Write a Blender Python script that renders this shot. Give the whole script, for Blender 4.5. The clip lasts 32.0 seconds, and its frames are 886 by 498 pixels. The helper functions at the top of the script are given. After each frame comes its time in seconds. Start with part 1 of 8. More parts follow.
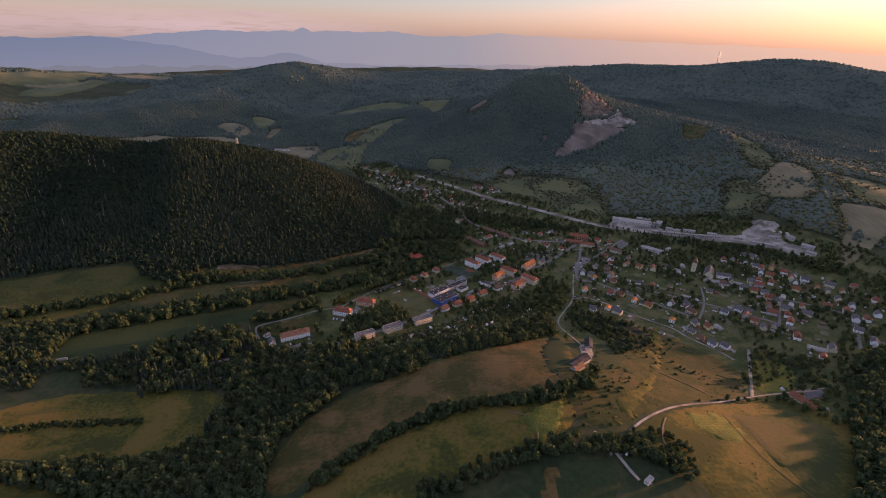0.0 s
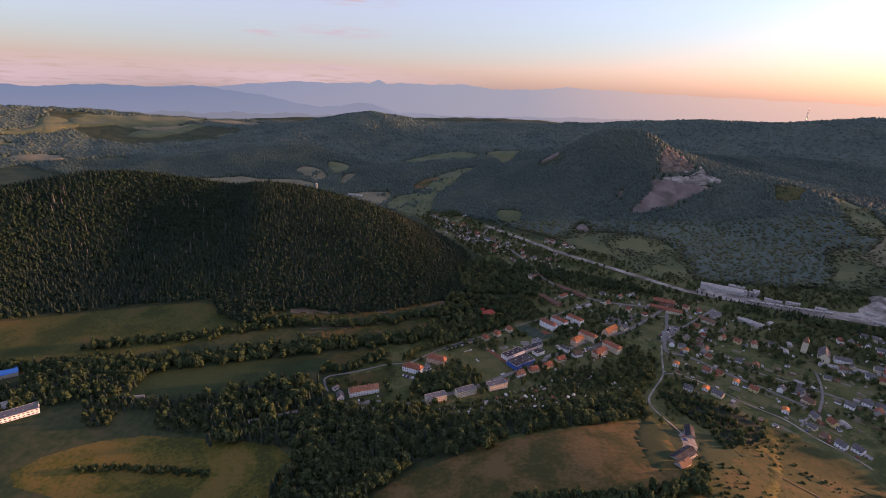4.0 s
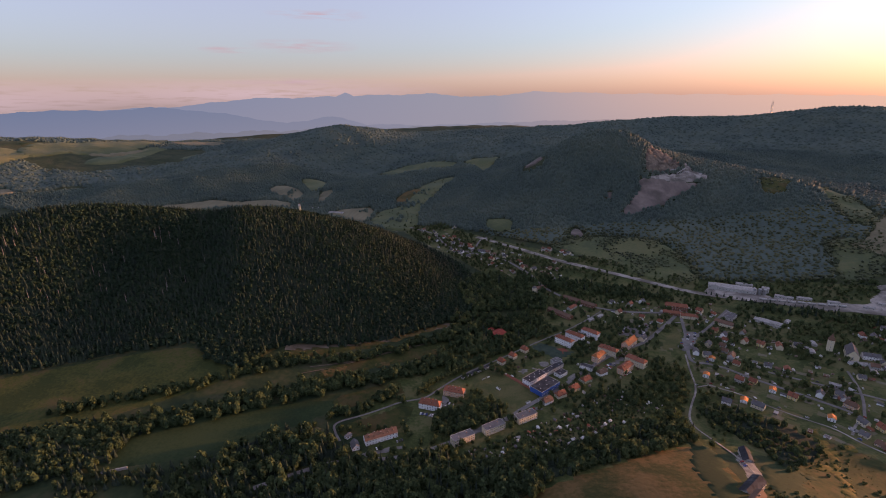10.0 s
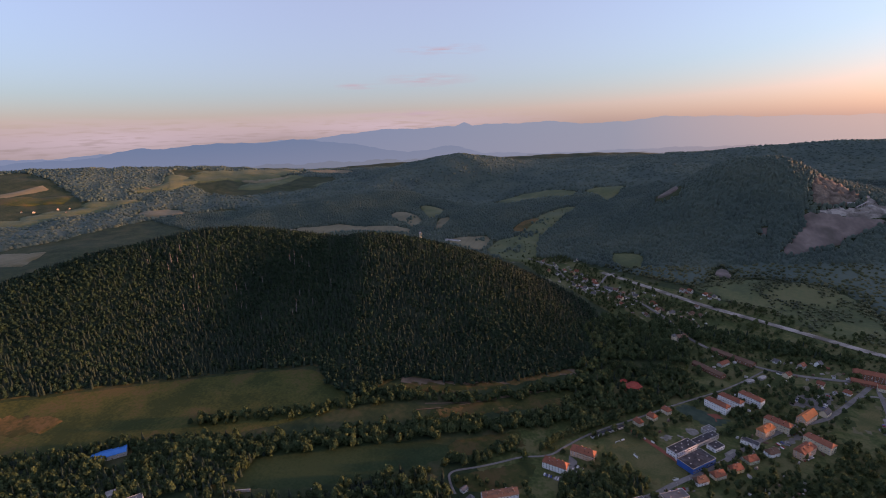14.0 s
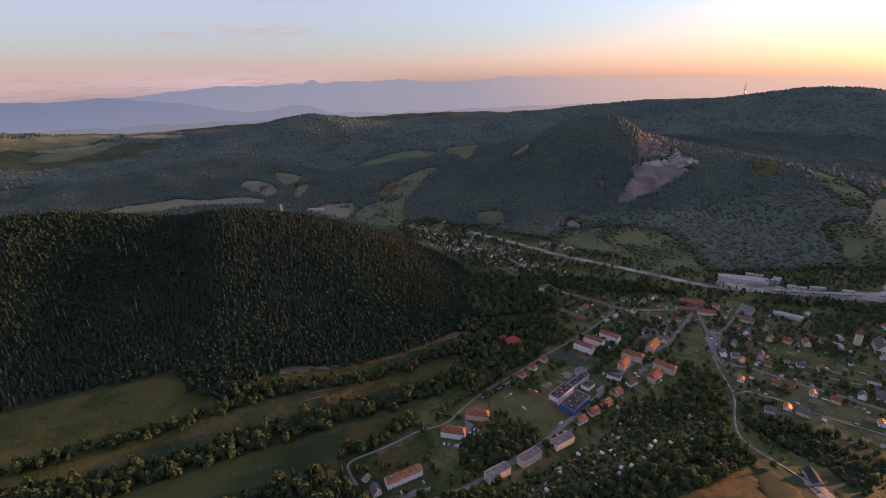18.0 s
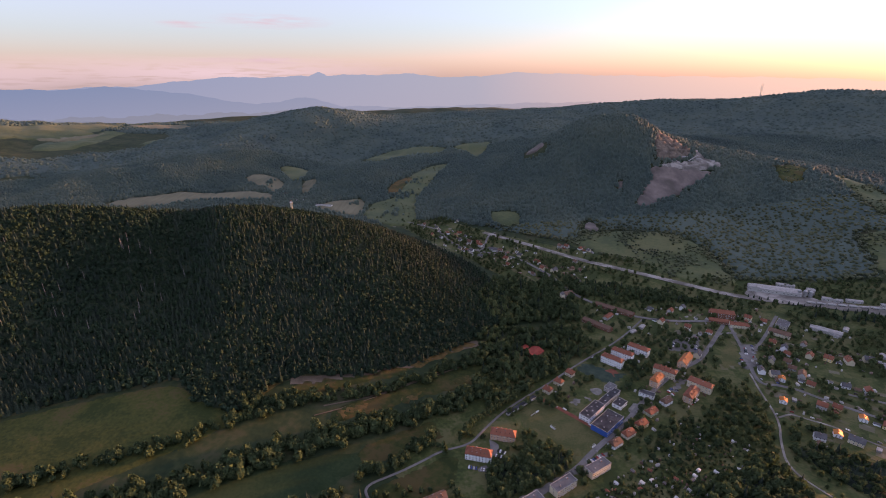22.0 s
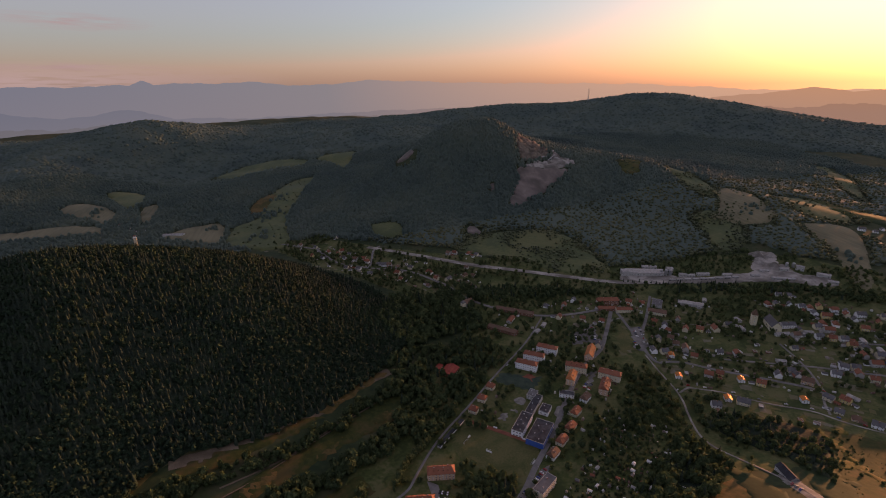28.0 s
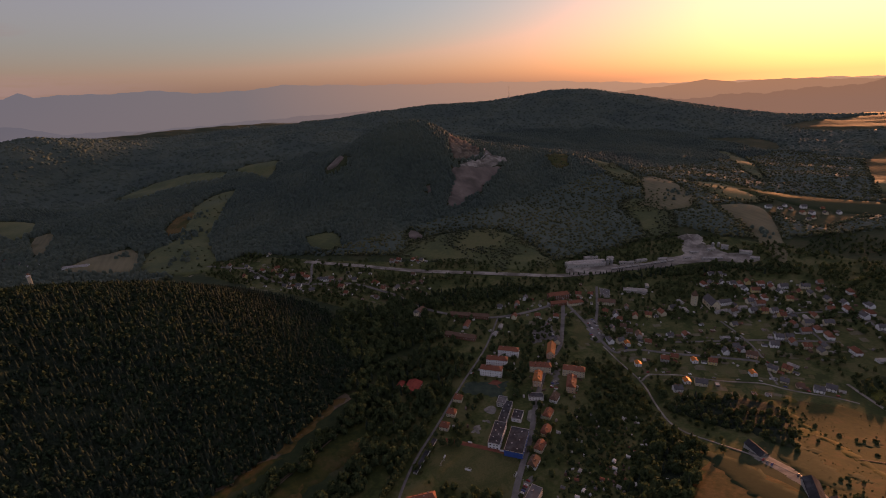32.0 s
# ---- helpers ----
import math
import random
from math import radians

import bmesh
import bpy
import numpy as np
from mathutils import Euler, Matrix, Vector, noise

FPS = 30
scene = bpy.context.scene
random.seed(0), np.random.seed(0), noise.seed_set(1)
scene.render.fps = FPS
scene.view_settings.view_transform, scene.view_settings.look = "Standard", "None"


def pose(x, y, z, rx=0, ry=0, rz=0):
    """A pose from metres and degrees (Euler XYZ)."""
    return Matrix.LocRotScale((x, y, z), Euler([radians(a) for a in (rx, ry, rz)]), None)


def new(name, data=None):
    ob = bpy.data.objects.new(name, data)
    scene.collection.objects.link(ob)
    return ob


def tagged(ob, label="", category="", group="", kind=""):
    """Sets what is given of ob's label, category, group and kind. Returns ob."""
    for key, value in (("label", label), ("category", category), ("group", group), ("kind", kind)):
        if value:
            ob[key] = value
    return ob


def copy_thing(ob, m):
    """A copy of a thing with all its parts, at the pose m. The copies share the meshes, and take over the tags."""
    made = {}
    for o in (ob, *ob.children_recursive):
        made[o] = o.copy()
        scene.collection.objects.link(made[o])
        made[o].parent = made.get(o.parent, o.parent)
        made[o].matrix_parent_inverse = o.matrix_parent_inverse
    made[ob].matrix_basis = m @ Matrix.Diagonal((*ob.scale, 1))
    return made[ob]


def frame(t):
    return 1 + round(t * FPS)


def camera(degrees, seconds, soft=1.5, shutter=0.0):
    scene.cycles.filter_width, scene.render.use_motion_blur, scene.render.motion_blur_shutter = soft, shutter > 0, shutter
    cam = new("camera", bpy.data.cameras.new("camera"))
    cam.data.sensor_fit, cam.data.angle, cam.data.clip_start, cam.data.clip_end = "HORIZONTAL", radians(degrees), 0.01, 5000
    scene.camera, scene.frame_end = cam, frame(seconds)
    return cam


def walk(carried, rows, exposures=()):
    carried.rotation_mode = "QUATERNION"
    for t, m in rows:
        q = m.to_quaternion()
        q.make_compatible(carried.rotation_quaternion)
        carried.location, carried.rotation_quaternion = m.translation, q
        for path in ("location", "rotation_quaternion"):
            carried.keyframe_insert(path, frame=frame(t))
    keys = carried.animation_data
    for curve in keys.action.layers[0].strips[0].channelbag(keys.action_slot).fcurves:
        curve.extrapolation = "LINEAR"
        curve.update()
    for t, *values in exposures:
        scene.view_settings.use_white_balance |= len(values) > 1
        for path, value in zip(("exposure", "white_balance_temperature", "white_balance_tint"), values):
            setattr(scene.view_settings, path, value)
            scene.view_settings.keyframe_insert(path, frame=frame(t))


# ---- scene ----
# The camera: seconds, place, heading (to the left of +y), pitch and roll in degrees.
cam = camera(87.45, 32.0, soft=1.0)
PATH = [
    (0, 0.4, 0.0, 390.9, 0.04, -23.78, 1.14),
    (0.5, -4.2, 3.9, 391.0, 1.17, -21.11, 1.30),
    (1, -8.7, 8.2, 391.0, 0.25, -19.71, 1.53),
    (1.5, -13.2, 12.5, 391.3, -2.97, -20.08, 1.71),
    (2, -18.0, 16.8, 392.0, -1.44, -19.29, 1.89),
    (2.5, -23.1, 21.0, 393.2, 1.46, -18.50, 1.94),
    (3, -28.4, 25.0, 394.3, 3.59, -19.18, 2.04),
    (3.5, -33.6, 28.9, 394.7, 5.62, -18.97, 2.01),
    (4, -38.4, 32.9, 394.5, 7.41, -18.39, 1.91),
    (4.5, -43.1, 37.3, 394.1, 7.70, -18.35, 1.72),
    (6.5, -64.3, 55.4, 392.3, 6.42, -17.46, 0.96),
    (7, -68.9, 60.1, 392.3, 5.00, -18.12, 0.70),
    (7.5, -73.2, 64.8, 392.7, 4.56, -15.88, 0.31),
    (8, -77.7, 69.5, 393.1, 1.43, -15.08, -0.00),
    (8.5, -82.5, 74.1, 393.2, 1.49, -16.08, -0.17),
    (9, -87.3, 78.8, 393.3, 3.07, -16.10, -0.42),
    (9.5, -92.0, 84.0, 393.3, 3.08, -16.89, -0.66),
    (10, -96.6, 89.0, 393.5, 4.00, -17.34, -0.86),
    (10.5, -101.1, 93.6, 393.8, 3.91, -17.34, -1.04),
    (11, -105.8, 98.2, 394.0, 2.99, -18.01, -1.19),
    (11.5, -110.5, 103.3, 393.9, 4.62, -17.25, -1.35),
    (12, -114.5, 109.1, 393.6, 15.65, -14.01, -1.67),
    (12.5, -117.4, 115.0, 393.1, 26.88, -9.52, -1.84),
    (13, -120.1, 120.6, 392.7, 30.96, -8.35, -1.98),
    (13.5, -123.7, 125.7, 392.9, 30.20, -9.52, -2.06),
    (14, -128.3, 130.0, 393.3, 17.81, -13.74, -1.93),
    (14.5, -133.0, 133.6, 393.8, 9.70, -19.39, -1.75),
    (16.5, -149.6, 149.7, 395.5, 1.19, -18.45, -1.46),
    (17, -152.6, 154.7, 396.1, 1.15, -17.74, -1.56),
    (17.5, -155.3, 160.0, 396.8, -1.10, -18.07, -1.60),
    (18, -158.6, 165.5, 397.6, 0.20, -19.02, -1.67),
    (18.5, -162.6, 171.1, 398.1, 7.46, -21.95, -1.64),
    (19, -166.7, 176.6, 398.0, 6.18, -22.18, -1.39),
    (19.5, -170.5, 182.2, 397.7, 5.46, -21.97, -1.13),
    (20, -174.4, 187.7, 397.3, 4.48, -22.11, -0.85),
    (20.5, -178.3, 193.2, 396.9, 3.66, -21.78, -0.64),
    (21, -182.0, 198.7, 396.6, 1.46, -21.45, -0.52),
    (21.5, -185.5, 204.3, 396.4, 1.12, -20.51, -0.59),
    (22, -188.7, 209.8, 396.1, 0.41, -19.53, -0.54),
    (22.5, -192.0, 215.1, 395.5, -12.60, -13.93, -0.17),
    (23, -196.2, 220.3, 395.1, -15.64, -13.24, -0.18),
    (23.5, -200.7, 225.4, 394.9, -9.62, -11.02, -0.35),
    (24, -205.1, 230.6, 395.0, -8.86, -9.29, -0.29),
    (24.5, -209.2, 235.9, 394.9, -9.03, -8.37, -0.44),
    (26.5, -220.8, 256.9, 393.6, -7.52, -12.99, -0.97),
    (27, -224.2, 262.9, 393.5, -11.75, -18.33, -1.13),
    (27.5, -227.6, 268.8, 393.5, -12.57, -18.87, -1.22),
    (28, -230.8, 274.6, 393.6, -17.03, -18.89, -1.22),
    (28.5, -233.8, 280.2, 393.4, -18.77, -17.50, -1.33),
    (29, -236.8, 285.5, 392.7, -16.30, -15.80, -1.52),
    (29.5, -239.5, 290.3, 391.9, -17.60, -14.43, -1.67),
    (30, -241.2, 295.0, 391.2, -19.21, -12.69, -1.84),
    (30.5, -242.4, 300.1, 390.9, -19.31, -9.68, -2.04),
    (31, -243.9, 305.9, 390.8, -21.78, -10.21, -2.24),
    (31.5, -245.7, 312.0, 391.3, -25.04, -17.66, -2.64),
    (32, -247.4, 318.3, 392.4, -26.06, -18.99, -3.05),
]


def flight(x, y, z, yaw, pitch, roll):
    """The pose of a camera with that heading, pitch and roll."""
    return pose(x, y, z, 0, 0, yaw) @ pose(0, 0, 0, 90 + pitch) @ pose(0, 0, 0, 0, 0, roll)


EXPOSURES = [(0, 1.41, 8600, 45), (1, 1.63, 8400, 46), (4.5, 1.53, 8200, 45), (9, 1.33, 8250, 45), (11.5, 1.33, 8450, 46), (12.1, 1.28, 8050, 45), (12.7, 1.33, 7700, 40), (13.5, 1.33, 7700, 40), (14.5, 1.33, 7900, 43), (17, 1.43, 8300, 46), (19, 1.43, 8200, 45), (20, 1.68, 8000, 44), (22, 1.78, 8250, 45), (23, 1.33, 8300, 44), (24, 0.83, 9150, 43), (26.5, 0.53, 9750, 45), (27, 0.53, 9850, 45), (28, 0.83, 9750, 45), (29, 0.98, 9550, 44), (30, 0.98, 9150, 44), (31, 0.88, 9450, 45), (32, 0.43, 10450, 50)]
walk(cam, [(t, flight(*row)) for t, *row in PATH], EXPOSURES)

# ---- light ----
SUN_AZIMUTH, SUN_ELEVATION = 69.0, 3.6  # degrees to the right of +y, and above the horizon
world = bpy.data.worlds.new("evening_sky")
scene.world = world
world.use_nodes = True
_w = world.node_tree
_w.nodes.clear()
sky = _w.nodes.new("ShaderNodeTexSky")
sky.sky_type, sky.sun_disc = "NISHITA", False
sky.sun_elevation, sky.sun_rotation = radians(SUN_ELEVATION), radians(SUN_AZIMUTH)
sky.altitude, sky.air_density, sky.dust_density, sky.ozone_density = 600, 1.0, 4.4, 3.4
_bg = _w.nodes.new("ShaderNodeBackground")
_bg.inputs["Strength"].default_value = 0.225
_out = _w.nodes.new("ShaderNodeOutputWorld")
_veil = _w.nodes.new("ShaderNodeMix")  # thin even evening haze over the whole sky
_veil.data_type = "RGBA"
_veil.inputs["Factor"].default_value = 0.2
_veil.inputs["B"].default_value = (2.35, 2.42, 2.6, 1)
_parts = _w.nodes.new("ShaderNodeSeparateColor")  # evening haze: rosier where the sky is warm, clearer blue where it is cool
_warm = _w.nodes.new("ShaderNodeMath")
_warm.operation = "DIVIDE"
_span = _w.nodes.new("ShaderNodeMapRange")
_span.inputs["From Min"].default_value, _span.inputs["From Max"].default_value = 0.5, 1.2
_haze = _w.nodes.new("ShaderNodeMix")
_haze.data_type = "RGBA"
_haze.inputs["A"].default_value, _haze.inputs["B"].default_value = (0.56, 0.96, 1.0, 1), (1.13, 1.0, 1.03, 1)
_tinted = _w.nodes.new("ShaderNodeMix")
_tinted.data_type, _tinted.blend_type = "RGBA", "MULTIPLY"
_tinted.inputs["Factor"].default_value = 1.0
_w.links.new(sky.outputs[0], _parts.inputs[0])
_w.links.new(_parts.outputs["Red"], _warm.inputs[0])
_w.links.new(_parts.outputs["Blue"], _warm.inputs[1])
_w.links.new(_warm.outputs[0], _span.inputs["Value"])
_w.links.new(_span.outputs[0], _haze.inputs["Factor"])
_w.links.new(sky.outputs[0], _tinted.inputs["A"])
_w.links.new(_haze.outputs["Result"], _tinted.inputs["B"])
_dim = _w.nodes.new("ShaderNodeMath")  # dust thins the glare round the sun
_dim.operation = "MULTIPLY_ADD"
_dim.inputs[1].default_value, _dim.inputs[2].default_value = 0.09, 0.93
_soft = _w.nodes.new("ShaderNodeVectorMath")
_soft.operation = "DIVIDE"
_w.links.new(_parts.outputs["Red"], _dim.inputs[0])
_w.links.new(_tinted.outputs["Result"], _soft.inputs[0])
_w.links.new(_dim.outputs[0], _soft.inputs[1])
_w.links.new(_soft.outputs[0], _veil.inputs["A"])
_w.links.new(_veil.outputs["Result"], _bg.inputs[0])
_w.links.new(_bg.outputs[0], _out.inputs[0])

sun = new("sun", bpy.data.lights.new("sun", "SUN"))
sun.data.energy, sun.data.angle, sun.data.color = 3.4, radians(3.0), (1.0, 0.56, 0.29)
_toward = Vector((math.sin(radians(SUN_AZIMUTH)) * math.cos(radians(SUN_ELEVATION)),
                  math.cos(radians(SUN_AZIMUTH)) * math.cos(radians(SUN_ELEVATION)), math.sin(radians(SUN_ELEVATION))))
sun.matrix_world = _toward.to_track_quat("Z", "Y").to_matrix().to_4x4()
scene.view_settings.exposure = 0.0


# ---- materials ----
def material(name, colours, scale=0.1, rough=0.9, fine=1.5, bump=0.0, vary=0.0, island=False, metal=0.0, sheen=0.0,
             sheen_tint=(1, 1, 1), spec=0.2, distort=0.5, translucent=0.0, stretch=None, contrast=1.0, grain=0.35):
    """A surface that wanders between its colours at two scales (per metre), with relief and a random shade for each piece."""
    m = bpy.data.materials.new(name)
    m.use_nodes = True
    nt = m.node_tree
    bsdf = nt.nodes["Principled BSDF"]
    bsdf.inputs["Roughness"].default_value = rough
    bsdf.inputs["Metallic"].default_value = metal
    bsdf.inputs["Specular IOR Level"].default_value = spec
    bsdf.inputs["Sheen Weight"].default_value = sheen
    bsdf.inputs["Sheen Tint"].default_value = (*sheen_tint, 1)
    bsdf.inputs["Sheen Roughness"].default_value = 0.75
    geo = nt.nodes.new("ShaderNodeNewGeometry")
    big = nt.nodes.new("ShaderNodeTexNoise")
    big.inputs["Scale"].default_value, big.inputs["Detail"].default_value = scale, 5
    big.inputs["Distortion"].default_value = distort
    small = nt.nodes.new("ShaderNodeTexNoise")
    small.inputs["Scale"].default_value, small.inputs["Detail"].default_value = fine, 3
    for n in (big, small):
        nt.links.new(geo.outputs["Position"], n.inputs["Vector"])
    if stretch:  # mown rows: the fine grain drawn out along one way
        rows = nt.nodes.new("ShaderNodeMapping")
        rows.inputs["Rotation"].default_value, rows.inputs["Scale"].default_value = (0, 0, radians(stretch)), (1, 0.06, 1)
        nt.links.new(geo.outputs["Position"], rows.inputs["Vector"])
        nt.links.new(rows.outputs[0], small.inputs["Vector"])
    mix = nt.nodes.new("ShaderNodeMath")
    mix.operation = "MULTIPLY_ADD"
    nt.links.new(small.outputs["Fac"], mix.inputs[0])
    mix.inputs[1].default_value = grain
    spread = nt.nodes.new("ShaderNodeMath")  # how far the broad patches differ
    spread.operation = "MULTIPLY_ADD"
    spread.inputs[1].default_value, spread.inputs[2].default_value = contrast, 0.5 * (1 - contrast) + 0.175 - 0.5 * grain
    nt.links.new(big.outputs["Fac"], spread.inputs[0])
    nt.links.new(spread.outputs[0], mix.inputs[2])
    shift = nt.nodes.new("ShaderNodeMath")
    shift.operation = "MULTIPLY_ADD"
    if island:
        nt.links.new(geo.outputs["Random Per Island"], shift.inputs[0])
    else:
        info = nt.nodes.new("ShaderNodeObjectInfo")
        nt.links.new(info.outputs["Random"], shift.inputs[0])
    shift.inputs[1].default_value = vary
    nt.links.new(mix.outputs[0], shift.inputs[2])
    ramp = nt.nodes.new("ShaderNodeValToRGB")
    low, high = 0.42, 0.92 + vary
    while len(ramp.color_ramp.elements) < len(colours):
        ramp.color_ramp.elements.new(0.5)
    for k, colour in enumerate(colours):
        e = ramp.color_ramp.elements[k]
        e.position = min(1.0, low + (high - low) * k / max(1, len(colours) - 1)) if high <= 1 else k / max(1, len(colours) - 1) * 0.75 + 0.25
        e.color = (*colour, 1)
    scaled = nt.nodes.new("ShaderNodeMath")
    scaled.operation = "MULTIPLY"
    scaled.inputs[1].default_value = 1.0 if high <= 1 else 1.0 / high
    nt.links.new(shift.outputs[0], scaled.inputs[0])
    nt.links.new(scaled.outputs[0], ramp.inputs[0])
    nt.links.new(ramp.outputs[0], bsdf.inputs["Base Color"])
    if bump:
        b = nt.nodes.new("ShaderNodeBump")
        b.inputs["Strength"].default_value, b.inputs["Distance"].default_value = min(1.0, bump), max(0.05, bump)
        nt.links.new(small.outputs["Fac"], b.inputs["Height"])
        nt.links.new(b.outputs[0], bsdf.inputs["Normal"])
    if translucent:
        tr = nt.nodes.new("ShaderNodeBsdfTranslucent")
        nt.links.new(ramp.outputs[0], tr.inputs["Color"])
        mx = nt.nodes.new("ShaderNodeMixShader")
        mx.inputs[0].default_value = translucent
        nt.links.new(bsdf.outputs[0], mx.inputs[1])
        nt.links.new(tr.outputs[0], mx.inputs[2])
        nt.links.new(mx.outputs[0], nt.nodes["Material Output"].inputs["Surface"])
    return m


MEADOW = material("meadow_grass", [(0.0132, 0.0299, 0.0132), (0.0212, 0.0391, 0.0162), (0.0311, 0.0469, 0.0191), (0.0491, 0.0540, 0.0264)], 0.018, fine=0.12, bump=0.5, contrast=1.5, grain=0.95)
FIELD_BROWN = material("dry_grass_field", [(0.040, 0.044, 0.012), (0.066, 0.054, 0.017), (0.092, 0.064, 0.022), (0.125, 0.080, 0.031)], 0.024, fine=0.22, bump=0.6, contrast=2.2, grain=0.95)
FIELD_YELLOW = material("yellow_meadow", [(0.0277, 0.0425, 0.0113), (0.0434, 0.0555, 0.0146), (0.0607, 0.0667, 0.0170), (0.0797, 0.0659, 0.0251)], 0.018, fine=0.25, bump=0.5, contrast=1.9, grain=0.95)
FIELD_GREEN = material("green_meadow", [(0.0107, 0.0275, 0.0104), (0.0153, 0.0359, 0.0129), (0.0245, 0.0444, 0.0170)], 0.012, fine=0.3, bump=0.3, contrast=1.6, grain=0.95)
BRIGHT_GRASS = material("bright_grass", [(0.060, 0.080, 0.018), (0.095, 0.110, 0.022), (0.140, 0.140, 0.029)], 0.04, fine=0.5, bump=0.8, contrast=1.8, grain=0.95)
# far meadow: its faint bluish sheen stands in for haze
FIELD_LIGHT = material("light_green_meadow", [(0.045, 0.065, 0.02), (0.066, 0.084, 0.025), (0.095, 0.1, 0.034)], 0.01, fine=0.12, bump=0.3, contrast=1.8, grain=0.95, sheen=0.05, sheen_tint=(0.7, 0.9, 1.0))
GOLD_GRASS = material("golden_grass", [(0.036, 0.046, 0.01), (0.06, 0.064, 0.012), (0.092, 0.08, 0.016), (0.125, 0.09, 0.024)], 0.02, fine=0.25, bump=0.5, contrast=2.2, grain=1.1)
GARDENS = material("garden_plots", [(0.05, 0.075, 0.022), (0.075, 0.09, 0.03), (0.095, 0.09, 0.04), (0.13, 0.12, 0.08), (0.2, 0.19, 0.17)], 0.05, fine=0.6, vary=0.9, island=True, bump=0.2)
# far stubble, with the same bluish sheen added as haze
FIELD_PALE = material("stubble_field", [(0.095, 0.088, 0.045), (0.135, 0.118, 0.06), (0.17, 0.145, 0.078)], 0.01, fine=0.15, stretch=50, bump=0.3, grain=0.95, sheen=0.05, sheen_tint=(0.7, 0.9, 1.0))
LAWN = material("sports_turf", [(0.055, 0.068, 0.024), (0.078, 0.083, 0.031), (0.110, 0.100, 0.042)], 0.04, fine=0.6, bump=0.1, contrast=1.5, grain=0.95)
PASTURE = material("rough_pasture", [(0.02, 0.033, 0.009), (0.032, 0.044, 0.011), (0.045, 0.048, 0.014), (0.068, 0.053, 0.02)], 0.03, fine=0.2, bump=0.45, contrast=2.0, grain=0.95)
SCRUB = material("forest_floor", [(0.04, 0.045, 0.02), (0.055, 0.058, 0.024), (0.075, 0.066, 0.03)], 0.03, fine=0.3, bump=0.4)
# quarry scree and cliff: bluish sheen put on for the haze before them
SCREE = material("limestone_scree", [(0.0878, 0.0742, 0.0614), (0.1350, 0.1062, 0.0922), (0.1958, 0.1536, 0.1344)], 0.02, fine=0.12, stretch=25, bump=0.5, contrast=1.6, sheen=0.05, sheen_tint=(0.7, 0.9, 1.0))
CLIFF = material("weathered_cliff", [(0.07, 0.055, 0.04), (0.13, 0.1, 0.075), (0.2, 0.155, 0.115)], 0.05, fine=0.2, bump=1.0, contrast=1.8, sheen=0.05, sheen_tint=(0.7, 0.9, 1.0))
EARTH = material("bare_earth", [(0.09, 0.068, 0.048), (0.125, 0.095, 0.068), (0.17, 0.13, 0.095)], 0.05, fine=0.5, bump=0.2, contrast=1.5)
CLAY = material("red_running_clay", [(0.17, 0.05, 0.035), (0.22, 0.07, 0.045), (0.25, 0.09, 0.06)], 0.2, fine=2)
ASPHALT = material("worn_asphalt", [(0.1, 0.098, 0.095), (0.15, 0.145, 0.14), (0.2, 0.195, 0.185)], 0.1, fine=1.0, rough=0.8)
GRAVEL = material("crushed_limestone", [(0.13, 0.12, 0.105), (0.21, 0.195, 0.175), (0.34, 0.32, 0.29)], 0.035, fine=0.3, bump=0.3, contrast=2.0)
ROCK = material("quarry_rock", [(0.12, 0.095, 0.08), (0.19, 0.15, 0.13), (0.26, 0.21, 0.185)], 0.03, fine=0.25, bump=1.0)
# hill broadleaves: the slope's shade put into very dark greens
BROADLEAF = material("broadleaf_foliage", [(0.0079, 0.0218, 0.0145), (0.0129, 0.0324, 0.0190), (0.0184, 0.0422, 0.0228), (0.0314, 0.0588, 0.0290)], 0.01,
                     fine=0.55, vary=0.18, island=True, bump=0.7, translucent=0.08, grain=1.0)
# lighter copy of the broadleaf greens: brightens crowns seen from their shadow side
VALLEY_LEAF = material("garden_foliage", [(0.0240, 0.0462, 0.0244), (0.0397, 0.0705, 0.0344), (0.0614, 0.0984, 0.0424), (0.1010, 0.1336, 0.0557)], 0.02,
                       fine=0.6, vary=0.35, island=True, bump=1.0, translucent=0.3, grain=1.1)
# paler copy again, its colour making up for haze over the village
GARDEN_LEAF = material("village_foliage", [(0.0340, 0.0616, 0.0286), (0.0540, 0.0880, 0.0385), (0.0850, 0.1188, 0.0495), (0.1280, 0.1518, 0.0616)], 0.02,
                       fine=0.7, vary=0.4, island=True, bump=1.0, translucent=0.35, grain=1.1)
VILLAGE_GRASS = material("village_lawns", [(0.0309, 0.0506, 0.0158), (0.0480, 0.0688, 0.0212), (0.0703, 0.0830, 0.0299), (0.0987, 0.1012, 0.0440)], 0.03, fine=0.25, bump=0.3, contrast=2.2, grain=1.0)
# leaf mass between crowns, with the shade there put into its dark colour
SHADED_UNDERGROWTH = material("shaded_foliage", [(0.0075, 0.0177, 0.0125), (0.0128, 0.0269, 0.0168), (0.0194, 0.0369, 0.0220), (0.0314, 0.0470, 0.0264)], 0.015, fine=0.35, bump=0.8, translucent=0.1, contrast=1.8, grain=1.1)
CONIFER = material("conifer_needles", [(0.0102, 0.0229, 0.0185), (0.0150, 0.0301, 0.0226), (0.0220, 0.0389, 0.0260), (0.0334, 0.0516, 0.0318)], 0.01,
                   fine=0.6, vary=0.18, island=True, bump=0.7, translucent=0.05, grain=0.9)
